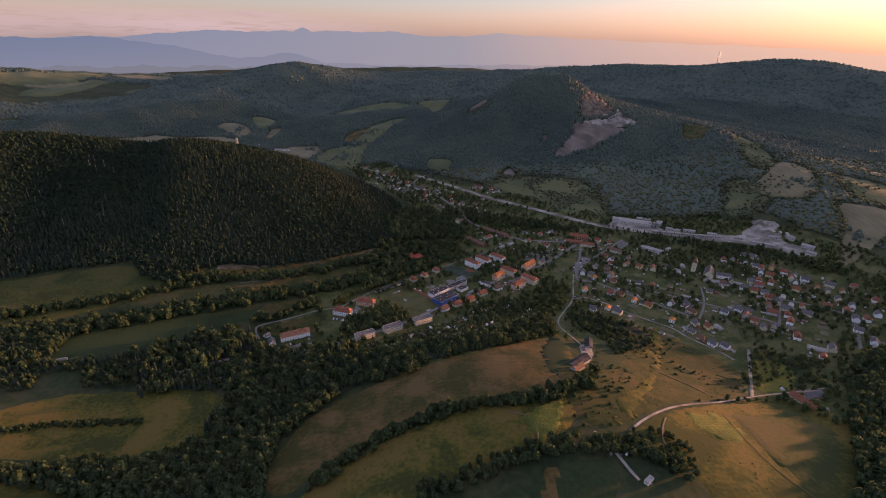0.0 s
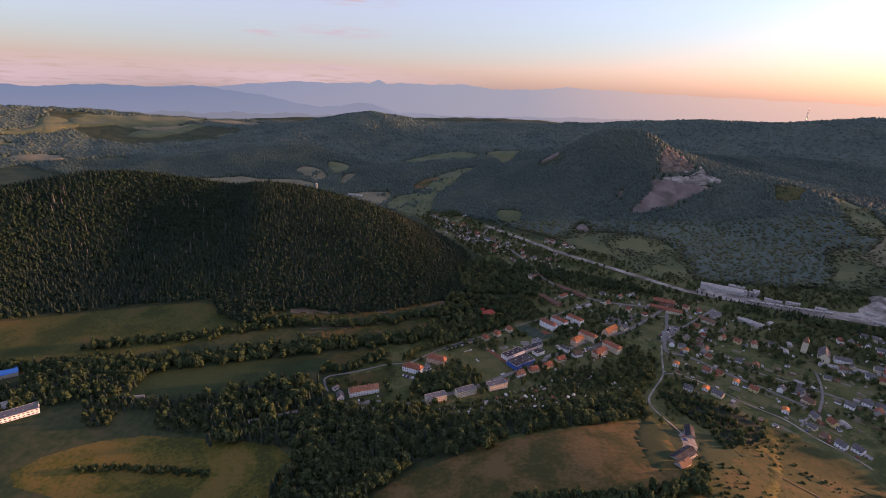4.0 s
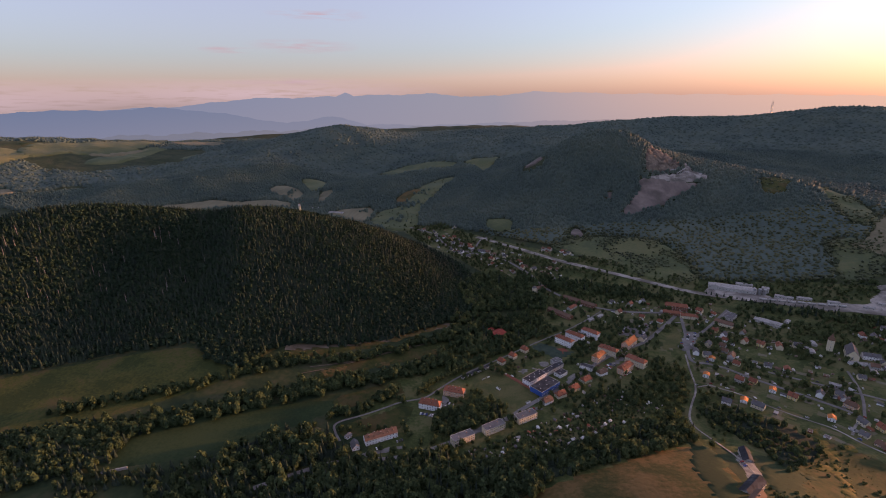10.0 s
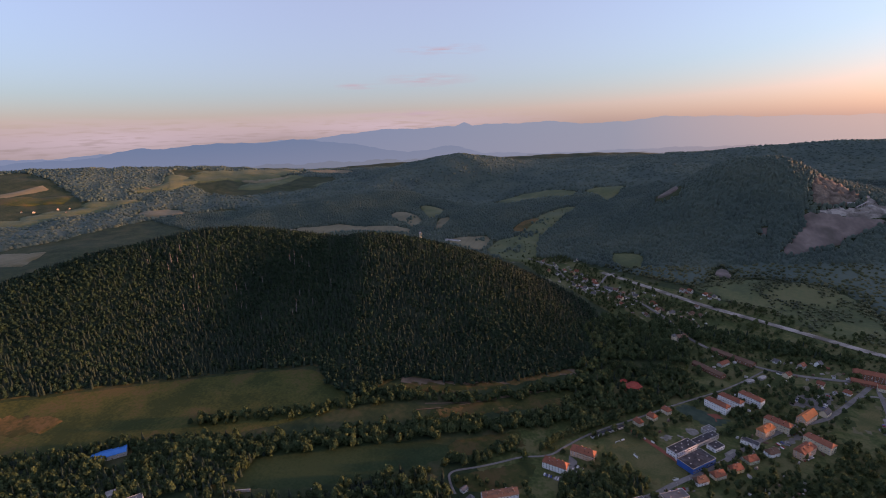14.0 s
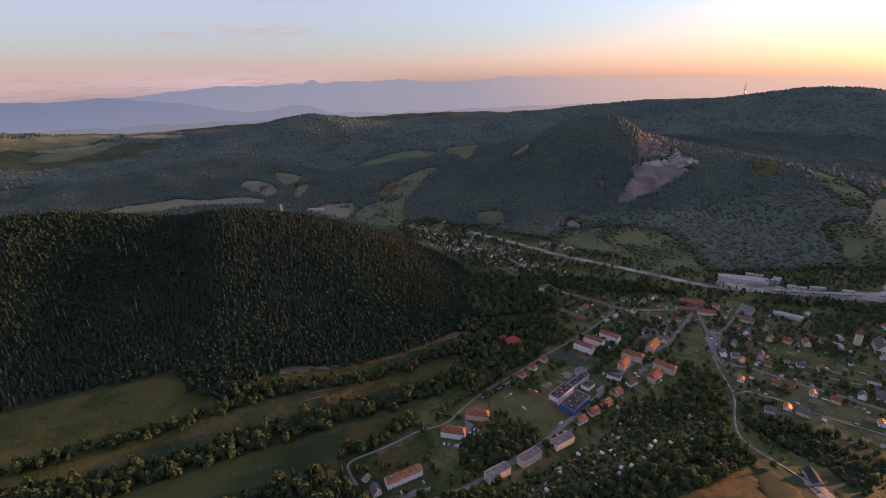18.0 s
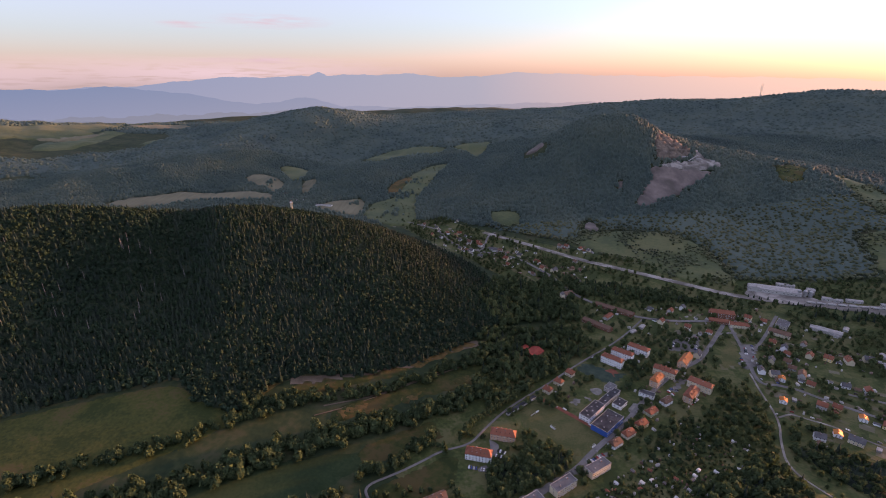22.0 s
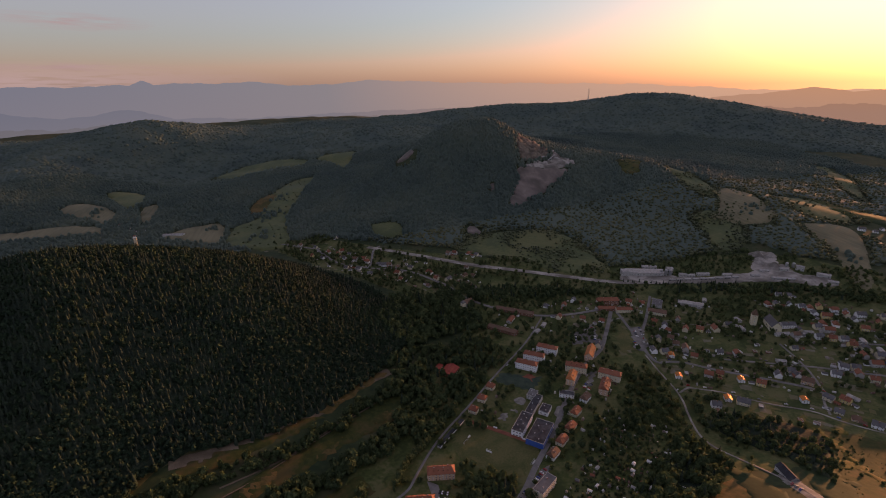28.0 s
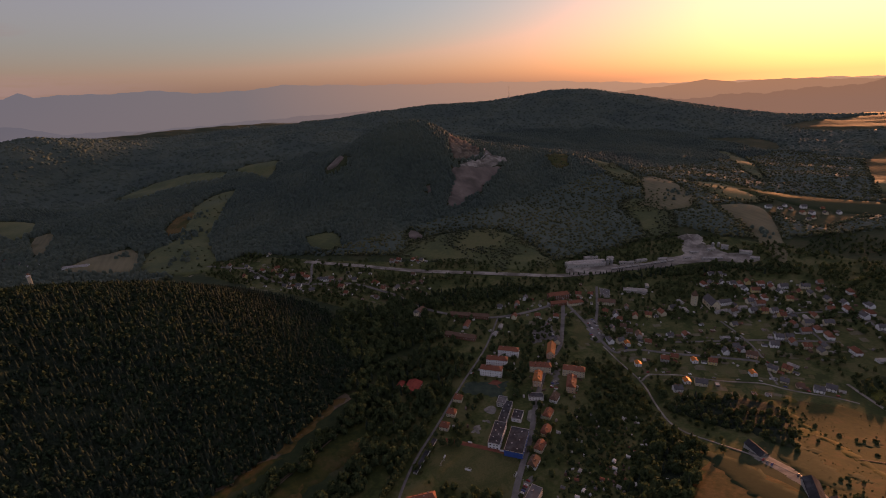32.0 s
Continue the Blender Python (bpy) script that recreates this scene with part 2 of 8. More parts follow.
# distance haze put into the colour: paler bluish greens under a blue-green sheen
FARWOOD_HAZED = material("distant_forest", [(0.0355, 0.0725, 0.0595), (0.0522, 0.0960, 0.0744), (0.0728, 0.1174, 0.0871), (0.1004, 0.1387, 0.0977)], 0.004,
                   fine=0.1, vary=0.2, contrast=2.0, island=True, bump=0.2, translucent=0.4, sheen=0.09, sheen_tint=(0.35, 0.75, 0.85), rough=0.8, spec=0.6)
# far-wood foliage, warmed: evening haze put into its colour and sheen
SLOPE_LEAF_HAZED = material("hazed_slope_foliage", [(0.046, 0.068, 0.036), (0.068, 0.092, 0.044), (0.098, 0.118, 0.054), (0.138, 0.142, 0.066)], 0.006,
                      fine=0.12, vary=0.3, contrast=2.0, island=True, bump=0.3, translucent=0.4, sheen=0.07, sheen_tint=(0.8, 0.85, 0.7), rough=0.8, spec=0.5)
BARK = material("tree_bark", [(0.06, 0.045, 0.03), (0.1, 0.08, 0.06)], 0.5, fine=4)


# ---- land ----
# Hills: centre x, y, height, reach across and along, turn in degrees.
NEAR_HILLS = [
    (-500, 1117, 70, 150, 140, 0), (-300, 1050, 59, 100, 120, 0), (-540, 760, 20, 140, 100, 20), (-560, 960, 83, 140, 100, 20),
    (-1181, 468, 77, 150, 115, 45), (-1045, 731, 113, 150, 115, 42), (-893, 907, 36, 150, 115, 38), (-843, 950, 114, 150, 115, 35),
    (-605, 1099, 29, 150, 115, 10), (-610, 905, -17, 27, 85, 20), (-545, 915, 7, 34, 75, 20), (-680, 880, 6, 34, 75, 20),
]
FORE_HILLS = [
    (130, 420, 25, 120, 100, 0), (240, 330, 9, 140, 110, 0), (40, 330, 19, 140, 100, 0), (-120, 310, -1, 150, 120, 0),
    (430, 320, -1, 160, 150, 0), (0, 100, 29, 300, 180, 0), (-320, 330, -16, 160, 160, 0), (-470, 470, 5, 140, 110, 0),
    (400, 470, -5, 120, 120, 0), (560, 560, -9, 160, 130, 0), (700, 200, 29, 300, 250, 0), (750, 820, 9, 170, 170, 0),
    (930, 700, -2, 200, 200, 0), (1000, 450, 6, 280, 220, 0),
]
MID_HILLS = [
    (628, 1613, 7, 160, 150, 0), (560, 1800, 63, 220, 200, 0), (350, 1900, 131, 200, 200, 0), (100, 1840, 45, 180, 150, 0),
    (850, 1650, 54, 200, 160, 0), (940, 1300, 37, 180, 180, 0), (940, 1040, 14, 160, 160, 0), (740, 1010, 2, 130, 130, 0),
    (330, 1300, 13, 170, 120, 0), (-200, 2010, 8, 170, 160, 0), (-370, 1790, -5, 160, 160, 0), (-100, 2300, 11, 250, 250, 0),
    (-350, 2150, 1, 200, 160, 0), (-800, 2600, -73, 300, 250, 0), (-1150, 2500, 62, 300, 260, 0),
    (450, 1800, 34, 52, 75, 0), (320, 1812, 36, 75, 80, 0), (-560, 2010, 34, 95, 120, 0), (-1330, 2010, 28, 190, 110, 20), (-1010, 2330, 30, 150, 100, 0),
]
MID_HILLS_B = [
    (-700, 1950, -4, 200, 200, 0), (600, 2300, 59, 350, 300, 0), (-230, 1330, -4, 150, 150, 0), (1250, 1500, 23, 300, 260, 0),
]
FAR_HILLS = [
    (1089, 3386, 81, 350, 350, 0), (1650, 3080, 64, 350, 350, 0), (1350, 3250, 61, 350, 350, 0), (2050, 2850, 163, 350, 350, 0),
    (2500, 2400, 122, 450, 400, 0), (700, 3450, 69, 350, 350, 0), (300, 3450, 51, 350, 350, 0), (-150, 3450, 69, 350, 350, 0),
    (-600, 3350, 3, 350, 350, 0), (-1000, 3250, 171, 350, 350, 0), (-1700, 3300, 40, 450, 400, 0), (-2300, 3450, 27, 450, 400, 0),
    (-2900, 3000, 116, 500, 450, 0), (-3400, 2200, 156, 600, 500, 0), (-3900, 1200, 161, 600, 600, 0),
]
FAR_HILLS_B = [
    (1400, 2300, 83, 500, 400, 0), (200, 2800, 107, 400, 300, 0), (-1700, 2000, -2, 600, 500, 0), (-2300, 1000, 8, 600, 500, 0),
    (1800, 1000, 9, 450, 400, 0), (3500, 1500, 41, 700, 700, 0), (2200, 0, -3, 700, 600, 0), (-1800, -300, -18, 700, 600, 0),
    (0, -1500, 15, 900, 700, 0), (0, 4400, 135, 900, 500, 0), (2500, 4000, 219, 800, 600, 0), (-2000, 4400, 86, 900, 500, 0),
    (3000, -2000, 73, 1200, 1000, 0), (-3000, -2000, 68, 1200, 1000, 0), (4000, 300, 90, 700, 700, 0),
]
HILLS = NEAR_HILLS + FORE_HILLS + MID_HILLS + MID_HILLS_B + FAR_HILLS + FAR_HILLS_B

_hills = np.array(HILLS, float)


def height(x, y):
    """The ground's height at plan places x, y (numbers or arrays)."""
    x, y = np.asarray(x, float), np.asarray(y, float)
    z = 60 * (1 - np.exp(-((x - 100) / 1300) ** 2 - ((y - 750) / 900) ** 2))
    for hx, hy, up, rx, ry, turn in _hills:
        a = math.radians(turn)
        dx, dy = x - hx, y - hy
        u, v = (dx * math.cos(a) + dy * math.sin(a)) / rx, (-dx * math.sin(a) + dy * math.cos(a)) / ry
        z = z + up * np.exp(-0.5 * (u * u + v * v))
    far = np.clip((np.hypot(x, y - 600) - 700) / 900, 0, 1)
    return z + far * (5 * np.sin(x * 0.013 + 1.7 * np.sin(y * 0.008)) * np.cos(y * 0.011 + x * 0.004) + 2.5 * np.sin(x * 0.031 + y * 0.027))


def ground(x, y):
    return float(height(x, y))


def arrays_mesh(name, verts, tris, mat, smooth=False):
    """A mesh from arrays of places and triangles."""
    me = bpy.data.meshes.new(name)
    n = len(tris)
    me.vertices.add(len(verts))
    me.vertices.foreach_set("co", np.ascontiguousarray(verts, np.float32).ravel())
    me.loops.add(3 * n)
    me.loops.foreach_set("vertex_index", np.ascontiguousarray(tris, np.int32).ravel())
    me.polygons.add(n)
    me.polygons.foreach_set("loop_start", np.arange(0, 3 * n, 3, dtype=np.int32))
    me.update(calc_edges=True)
    me.materials.append(mat)
    if smooth:
        me.shade_smooth()
    return me


def steps(*spans):
    """Grid lines: spans of (from, to, step), joined."""
    return np.unique(np.concatenate([np.arange(a, b + 0.1, s) for a, b, s in spans]))


_xs = steps((-4900, -1400, 70), (-1400, 1200, 13), (1200, 4900, 74))
_ys = steps((-3000, 180, 106), (180, 1300, 10), (1300, 2700, 25), (2700, 4900, 55))
_gx, _gy = np.meshgrid(_xs, _ys)
_gv = np.stack([_gx, _gy, height(_gx, _gy)], -1).reshape(-1, 3)
_i = np.arange(_gx.size).reshape(_gx.shape)
_q = np.stack([_i[:-1, :-1], _i[:-1, 1:], _i[1:, 1:], _i[1:, :-1]], -1).reshape(-1, 4)
_tri = np.concatenate([_q[:, [0, 1, 2]], _q[:, [0, 2, 3]]])
tagged(new("ground", arrays_mesh("ground", _gv, _tri, MEADOW, True)), "dry green and brown grassland over rolling hills", "ground", kind="structure")


def softened(poly, rounds=2):
    """A closed outline with its corners cut."""
    p = np.array(poly, float)
    for _ in range(rounds):
        q = np.roll(p, -1, 0)
        p = np.stack([0.75 * p + 0.25 * q, 0.25 * p + 0.75 * q], 1).reshape(-1, 2)
    return p


def densified(line, step, closed=True):
    pts = []
    line = [np.array(p, float) for p in line]
    for a, b in zip(line, line[1:] + line[:1] if closed else line[1:]):
        n = max(1, int(np.hypot(*(b - a)) / step))
        pts += [a + (b - a) * k / n for k in range(n)]
    if not closed:
        pts.append(line[-1])
    return np.array(pts)


def inside(poly, x, y):
    """Which of the places lie inside the outline."""
    p = np.array(poly, float)
    hit = np.zeros(np.shape(x), bool)
    for (ax, ay), (bx, by) in zip(p, np.roll(p, -1, 0)):
        if ay != by:
            hit ^= ((ay > y) != (by > y)) & (x < (bx - ax) * (y - ay) / (by - ay) + ax)
    return hit


def patch(name, poly, mat, label, category, lift=0.35, step=9.0, ragged=1.5, kind="structure", soft=1, relief=0.0):
    """A piece of land of another cover, draped over the ground, with some relief of its own."""
    from mathutils.geometry import delaunay_2d_cdt
    edge = densified(softened(poly, soft), step)
    rng = np.random.default_rng(len(name) + int(abs(edge[0, 0])))
    edge = edge + rng.normal(0, ragged * 0.35, edge.shape)
    lo, hi = edge.min(0), edge.max(0)
    gx, gy = np.meshgrid(np.arange(lo[0] + step / 2, hi[0], step), np.arange(lo[1] + step / 2, hi[1], step))
    ok = inside(edge, gx, gy)
    pts = np.concatenate([edge, np.stack([gx[ok], gy[ok]], -1)])
    v, _, f, *_ = delaunay_2d_cdt([Vector(p) for p in pts], [], [list(range(len(edge)))], 1, 0.01)
    xy = np.array([(p.x, p.y) for p in v])
    z = height(xy[:, 0], xy[:, 1]) + lift
    if relief:
        z = z + relief * (np.abs(rng.normal(0, 0.6, len(z))) + np.maximum(0, np.sin(xy[:, 0] * 0.19 + 2 * np.sin(xy[:, 1] * 0.13)) * np.cos(xy[:, 1] * 0.23)))
        z[:len(edge)] = height(edge[:, 0], edge[:, 1]) + lift
    z[:len(edge)] -= lift + min(0.4, 0.3 * lift)  # its rim dips into the ground
    tris = [t for t in f if len(t) == 3]
    me = arrays_mesh(name, np.column_stack([xy, z]), np.array(tris), mat, True)
    return tagged(new(name, me), label, category, kind=kind)


def smooth_line(line, rounds=3):
    p = np.array(line, float)
    for _ in range(rounds):
        q = np.stack([0.75 * p[:-1] + 0.25 * p[1:], 0.25 * p[:-1] + 0.75 * p[1:]], 1).reshape(-1, 2)
        p = np.concatenate([p[:1], q, p[-1:]])
    return p


def ribbon(name, line, width, mat, label, category="road", lift=0.55, kind="structure"):
    """A road or track of that width along a line, draped over the ground, with a slightly cambered top."""
    p = densified(smooth_line(line), 8.0, closed=False)
    d = np.gradient(p, axis=0)
    d /= np.hypot(d[:, 0], d[:, 1])[:, None] + 1e-9
    n = np.stack([-d[:, 1], d[:, 0]], -1)
    cols = []
    for k, drop in ((-0.5, 0.12), (-0.45, 0.0), (0.0, -0.05), (0.45, 0.0), (0.5, 0.12)):
        q = p + n * width * k
        cols.append(np.column_stack([q, height(q[:, 0], q[:, 1]) + lift - drop]))
    v = np.stack(cols, 1).reshape(-1, 3)
    i = np.arange(len(p) * 5).reshape(-1, 5)
    q = np.stack([i[:-1, :-1], i[:-1, 1:], i[1:, 1:], i[1:, :-1]], -1).reshape(-1, 4)
    me = arrays_mesh(name, v, np.concatenate([q[:, [0, 1, 2]], q[:, [0, 2, 3]]])[:, ::-1], mat, True)
    return tagged(new(name, me), label, category, kind=kind)


# Woods and fields: outlines in plan.
NEAR_WOOD = [(-1150, 325), (-1067, 350), (-1035, 380), (-994, 424), (-955, 472), (-900, 515), (-832, 572), (-757, 628), (-666, 672), (-572, 706), (-541, 722), (-503, 686), (-445, 670), (-416, 724),
             (-387, 745), (-302, 758), (-236, 788), (-151, 853), (-85, 929), (-75, 1016), (-120, 1120), (-260, 1240), (-480, 1290),
             (-700, 1200), (-860, 1060), (-1000, 900), (-1150, 760), (-1300, 600)]
YELLOW = [(-1120, 250), (-1067, 345), (-1035, 376), (-994, 420), (-955, 468), (-900, 511), (-832, 568), (-757, 624), (-666, 668), (-572, 702), (-534, 714), (-496, 688), (-422, 680), (-499, 602), (-744, 425), (-887, 295), (-1000, 200)]
GREEN = [(-545, 480), (-472, 578), (-296, 632), (-269, 607), (-409, 509), (-476, 482)]
BROWN = [(-165, 300), (-145, 385), (-95, 422), (-34, 464), (50, 498), (140, 542), (174, 537), (165, 480), (158, 425), (150, 403), (104, 374), (70, 372), (30, 372), (1, 362), (-48, 343), (-100, 310), (-135, 270)]
BROWN_LOW = [(-135, 255), (-96, 300), (-48, 336), (1, 355), (30, 366), (70, 366), (104, 368), (125, 385), (138, 350), (120, 325), (75, 300), (35, 288), (-11, 267), (-60, 240)]
MEADOW_EAST = [(165, 300), (181, 328), (211, 353), (253, 379), (316, 401), (365, 423), (410, 425), (445, 395), (425, 345), (370, 270), (300, 225), (215, 235), (225, 285), (200, 305)]
MEADOW_UP = [(150, 400), (160, 440), (212, 480), (235, 540), (255, 605), (330, 575), (395, 500), (360, 432), (315, 408), (250, 387), (205, 358), (175, 335), (135, 330), (122, 370)]
PADDOCK = [(372, 440), (402, 490), (440, 545), (505, 520), (470, 465), (430, 446)]
LOW_WEST = [(-520, 330), (-500, 380), (-440, 420), (-400, 428), (-313, 442), (-262, 436), (-235, 400), (-250, 350), (-307, 335), (-420, 325)]
LOW_WEST_B = [(-430, 325), (-310, 330), (-270, 300), (-300, 250), (-430, 260)]
STUBBLE = [(-980, 2008), (-955, 2072), (-900, 2060), (-797, 1936), (-767, 1844), (-783, 1773), (-835, 1857), (-920, 1923)]
GREEN_FAR = [(-900, 2181), (-858, 2212), (-772, 2192), (-733, 2050), (-761, 1934), (-817, 2023)]
STUBBLE_SMALL = [(-737, 1960), (-687, 1971), (-670, 1930), (-654, 1758), (-672, 1732)]
PALE_VALLEY = [(-609, 1602), (-543, 1695), (-470, 1725), (-445, 1660), (-440, 1560), (-448, 1496), (-520, 1545)]
GREEN_VALLEY = [(-334, 1959), (-300, 2070), (-272, 2148), (-169, 2165), (-200, 2020), (-228, 1918), (-262, 1800), (-280, 1700), (-281, 1585), (-270, 1500), (-292, 1430), (-368, 1440), (-434, 1500), (-432, 1650), (-383, 1690), (-345, 1790)]
GREEN_UPPER = [(-614, 2530), (-516, 2667), (-364, 2691), (-250, 2570), (-179, 2496), (-212, 2420), (-280, 2440), (-359, 2500), (-477, 2408)]
GREEN_GAP = [(-61, 1533), (-20, 1540), (23, 1521), (25, 1470), (12, 1427), (-30, 1425), (-58, 1448)]
SLOPE = [(170, 1349), (234, 1352), (308, 1336), (385, 1312), (412, 1250), (415, 1185), (401, 1075), (371, 1062), (287, 1086), (232, 1155), (165, 1223), (107, 1290)]
STRIP = [(942, 1073), (1000, 1062), (1048, 1030), (1010, 970), (944, 919), (826, 831), (741, 775), (744, 804), (801, 864), (889, 965)]
STRIP_UPPER = [(988, 1366), (1030, 1320), (1011, 1259), (958, 1159), (881, 1091), (815, 1115), (770, 1197), (846, 1219), (900, 1275)]
SADDLE = [(-1300, 1640), (-1102, 1780), (-955, 1800), (-812, 1795), (-768, 1740), (-751, 1673), (-936, 1700), (-1150, 1560)]
PLANT_PAD = [(376, 1015), (410, 1055), (457, 1055), (501, 1036), (493, 1002), (543, 970), (576, 959), (611, 951), (643, 939), (664, 965), (695, 979), (693, 998), (718, 1013), (748, 1004), (755, 976), (723, 946), (727, 927), (711, 891), (729, 876), (744, 865), (739, 835), (725, 820), (683, 842), (666, 873), (614, 902), (584, 913), (461, 974)]
QUARRY = [(441, 1634), (530, 1626), (620, 1610), (590, 1580), (559, 1562), (520, 1545), (488, 1519), (426, 1509), (388, 1477), (344, 1492), (380, 1536), (400, 1562), (431, 1592)]
WEST_TAN = [(-1320, 455), (-1180, 430), (-1137, 457), (-1095, 494), (-1068, 514), (-1077, 476), (-1142, 417), (-1193, 386)]
WEST_GREEN = [(-1168, 378), (-1109, 429), (-1036, 492), (-995, 533), (-990, 515), (-1039, 449), (-1082, 394), (-1113, 360)]
QUARRY_BENCH = [(464, 1638), (516, 1650), (575, 1657), (598, 1690), (608, 1716), (622, 1700), (618, 1664), (655, 1650), (652, 1622), (586, 1612), (510, 1622)]
QUARRY_CLIFF = [(466, 1656), (516, 1660), (566, 1668), (592, 1694), (582, 1725), (566, 1765), (545, 1795), (520, 1800), (506, 1770), (480, 1725)]
SIDE_SCREE = [(332, 1602), (351, 1613), (340, 1570), (316, 1556)]
FOOT_SCREE = [(188, 1416), (204, 1425), (215, 1378), (201, 1350), (175, 1372)]
GREEN_LOW = [(757, 1236), (800, 1240), (837, 1210), (825, 1129), (770, 1070), (720, 1030), (666, 1025), (690, 1090), (732, 1149)]
CLEARING = [(807, 1625), (870, 1640), (900, 1600), (872, 1577), (826, 1519), (766, 1525)]
LIGHT_BAND = [(960, 1640), (1000, 1600), (989, 1537), (1009, 1473), (960, 1340), (931, 1312), (881, 1304), (915, 1446)]
VALLEY_BROWN = [(-399, 1824), (-341, 1986), (-307, 1963), (-330, 1860), (-353, 1769), (-381, 1764)]
HIGH_MEADOW = [(-164, 2486), (-53, 2510), (39, 2487), (-4, 2348), (-59, 2183), (-85, 2350)]
EAST_BAND = [(1067, 1253), (1130, 1230), (1193, 1170), (1150, 1100), (1091, 1039), (1013, 1103)]
SMALL_QUARRY = [(88, 1834), (104, 1862), (128, 1880), (150, 1902), (160, 1862), (142, 1836), (116, 1822)]
QUARRY_GAP = [(76, 1795), (86, 1860), (150, 1910), (172, 1850), (150, 1785)]
RIDGE_FIELD = [(1700, 1600), (1720, 1520), (1570, 1346), (1345, 1174), (1413, 1278), (1599, 1473)]
PLAIN = [(FIELD_LIGHT, [(-2741, 2662), (-2636, 2982), (-2500, 3250), (-2250, 3345), (-2347, 2938), (-2445, 2582), (-2530, 2431)]),
         (FIELD_PALE, [(-2299, 3253), (-2189, 3491), (-2088, 3600), (-1826, 3344), (-2008, 3234)]), (FIELD_LIGHT, [(-2791, 2511), (-2700, 2600), (-2551, 2488), (-2452, 2284), (-2481, 2197)]),
         (FIELD_PALE, [(-2387, 2713), (-2305, 2830), (-2188, 3025), (-2157, 2869), (-2289, 2672)]),
         (FIELD_LIGHT, [(-1651, 1584), (-1623, 1669), (-1604, 1697), (-1586, 1581)]), (FIELD_LIGHT, [(-1618, 1714), (-1646, 1858), (-1588, 1860), (-1482, 1767), (-1562, 1699)]),
         (FIELD_LIGHT, [(-1517, 1813), (-1546, 1985), (-1480, 1892), (-1429, 1742)]), (FIELD_PALE, [(-2237, 1810), (-2137, 1962), (-1925, 1842), (-2042, 1721)]), (FIELD_LIGHT, [(-2593, 1783), (-2499, 1985), (-2372, 2047), (-2408, 1758)]),
         (FIELD_PALE, [(-2191, 1912), (-2087, 1909), (-1957, 1828), (-2078, 1805)])]
PLAIN_WEST = [(FIELD_PALE, [(-2962, 876), (-3153, 933), (-2996, 1137), (-2740, 1279), (-2794, 1106)]),
              (FIELD_PALE, [(-2344, 803), (-2446, 911), (-2379, 1013), (-2185, 1032), (-2172, 937)]),
              (FIELD_BROWN, [(-3457, 1035), (-3498, 1096), (-3407, 1243), (-3247, 1315), (-3272, 1118)]),
              (FIELD_LIGHT, [(-2640, 1296), (-2580, 1446), (-2413, 1558), (-2349, 1398)]),
              (FIELD_LIGHT, [(-2583, 1570), (-2486, 1779), (-2452, 2073), (-2366, 1800), (-2436, 1605)]),
              (FIELD_PALE, [(-2194, 1738), (-2191, 1887), (-1939, 1855), (-1997, 1754)]),
              (FIELD_LIGHT, [(-2599, 2067), (-2635, 2434), (-2561, 2698), (-2483, 2391), (-2518, 2131)]),
              (FIELD_LIGHT, [(-2530, 2664), (-2545, 3225), (-2434, 3758), (-2198, 2911), (-2319, 2668)]),
              (FIELD_LIGHT, [(-2302, 2528), (-2226, 2810), (-2051, 2847), (-2113, 2538)]),
              (FIELD_LIGHT, [(-2931, 876), (-2755, 1091), (-2641, 1271), (-2479, 1218), (-2635, 979), (-2751, 823)])]
VILLAGE = [(-210, 500), (-260, 640), (-100, 800), (40, 980), (-260, 1330), (-330, 1480), (-200, 1500), (0, 1330), (380, 1080), (700, 1040), (820, 900), (900, 600),
           (640, 380), (420, 380), (200, 560), (100, 470), (-100, 450)]

patch("village_ground", VILLAGE, VILLAGE_GRASS, "lawns and rough grass between the village gardens", "ground", 0.18, 9, 4)
patch("yellow_field", YELLOW, FIELD_YELLOW, "yellow-green hay meadow below the wooded hill", "field")
patch("green_field", GREEN, FIELD_GREEN, "dark green mown meadow between tree lines", "field")
patch("brown_field", BROWN, FIELD_BROWN, "reddish brown dry grass field above the gardens", "field")
patch("brown_field_lower", BROWN_LOW, GOLD_GRASS, "brown dry grass field between two hedges", "field")
patch("east_meadow", MEADOW_EAST, GOLD_GRASS, "yellow-green meadow beside the gravel track", "field")
patch("upper_meadow", MEADOW_UP, PASTURE, "brownish rough pasture with bushes", "field")
patch("paddock", PADDOCK, FIELD_GREEN, "green paddock beside the pale lane", "field")
patch("west_meadow", LOW_WEST, GOLD_GRASS, "ochre and green meadow split by a hedge", "field")
patch("west_meadow_lower", LOW_WEST_B, GOLD_GRASS, "ochre meadow with grey stones", "field")
patch("stubble_field", STUBBLE, FIELD_PALE, "pale tan stubble field behind the hill", "field", 3, 25)
patch("far_green_field", GREEN_FAR, FIELD_LIGHT, "bright green field at a forest edge", "field", 3, 25)
patch("small_stubble_field", STUBBLE_SMALL, FIELD_PALE, "narrow tan field on a slope", "field", 3, 25)
patch("valley_field", PALE_VALLEY, FIELD_PALE, "pale field on the valley floor", "field", 3, 25)
patch("valley_meadow", GREEN_VALLEY, FIELD_LIGHT, "green meadow climbing a side valley", "field", 3, 18, 12)
patch("upper_green_field", GREEN_UPPER, FIELD_LIGHT, "long light green field between woods", "field", 3, 25)
patch("gap_meadow", GREEN_GAP, FIELD_LIGHT, "small green clearing above the far houses", "field", 3, 25)
patch("slope_meadow", SLOPE, FIELD_LIGHT, "rough green pasture on the slope below the quarry", "field", 2, 14, 16)
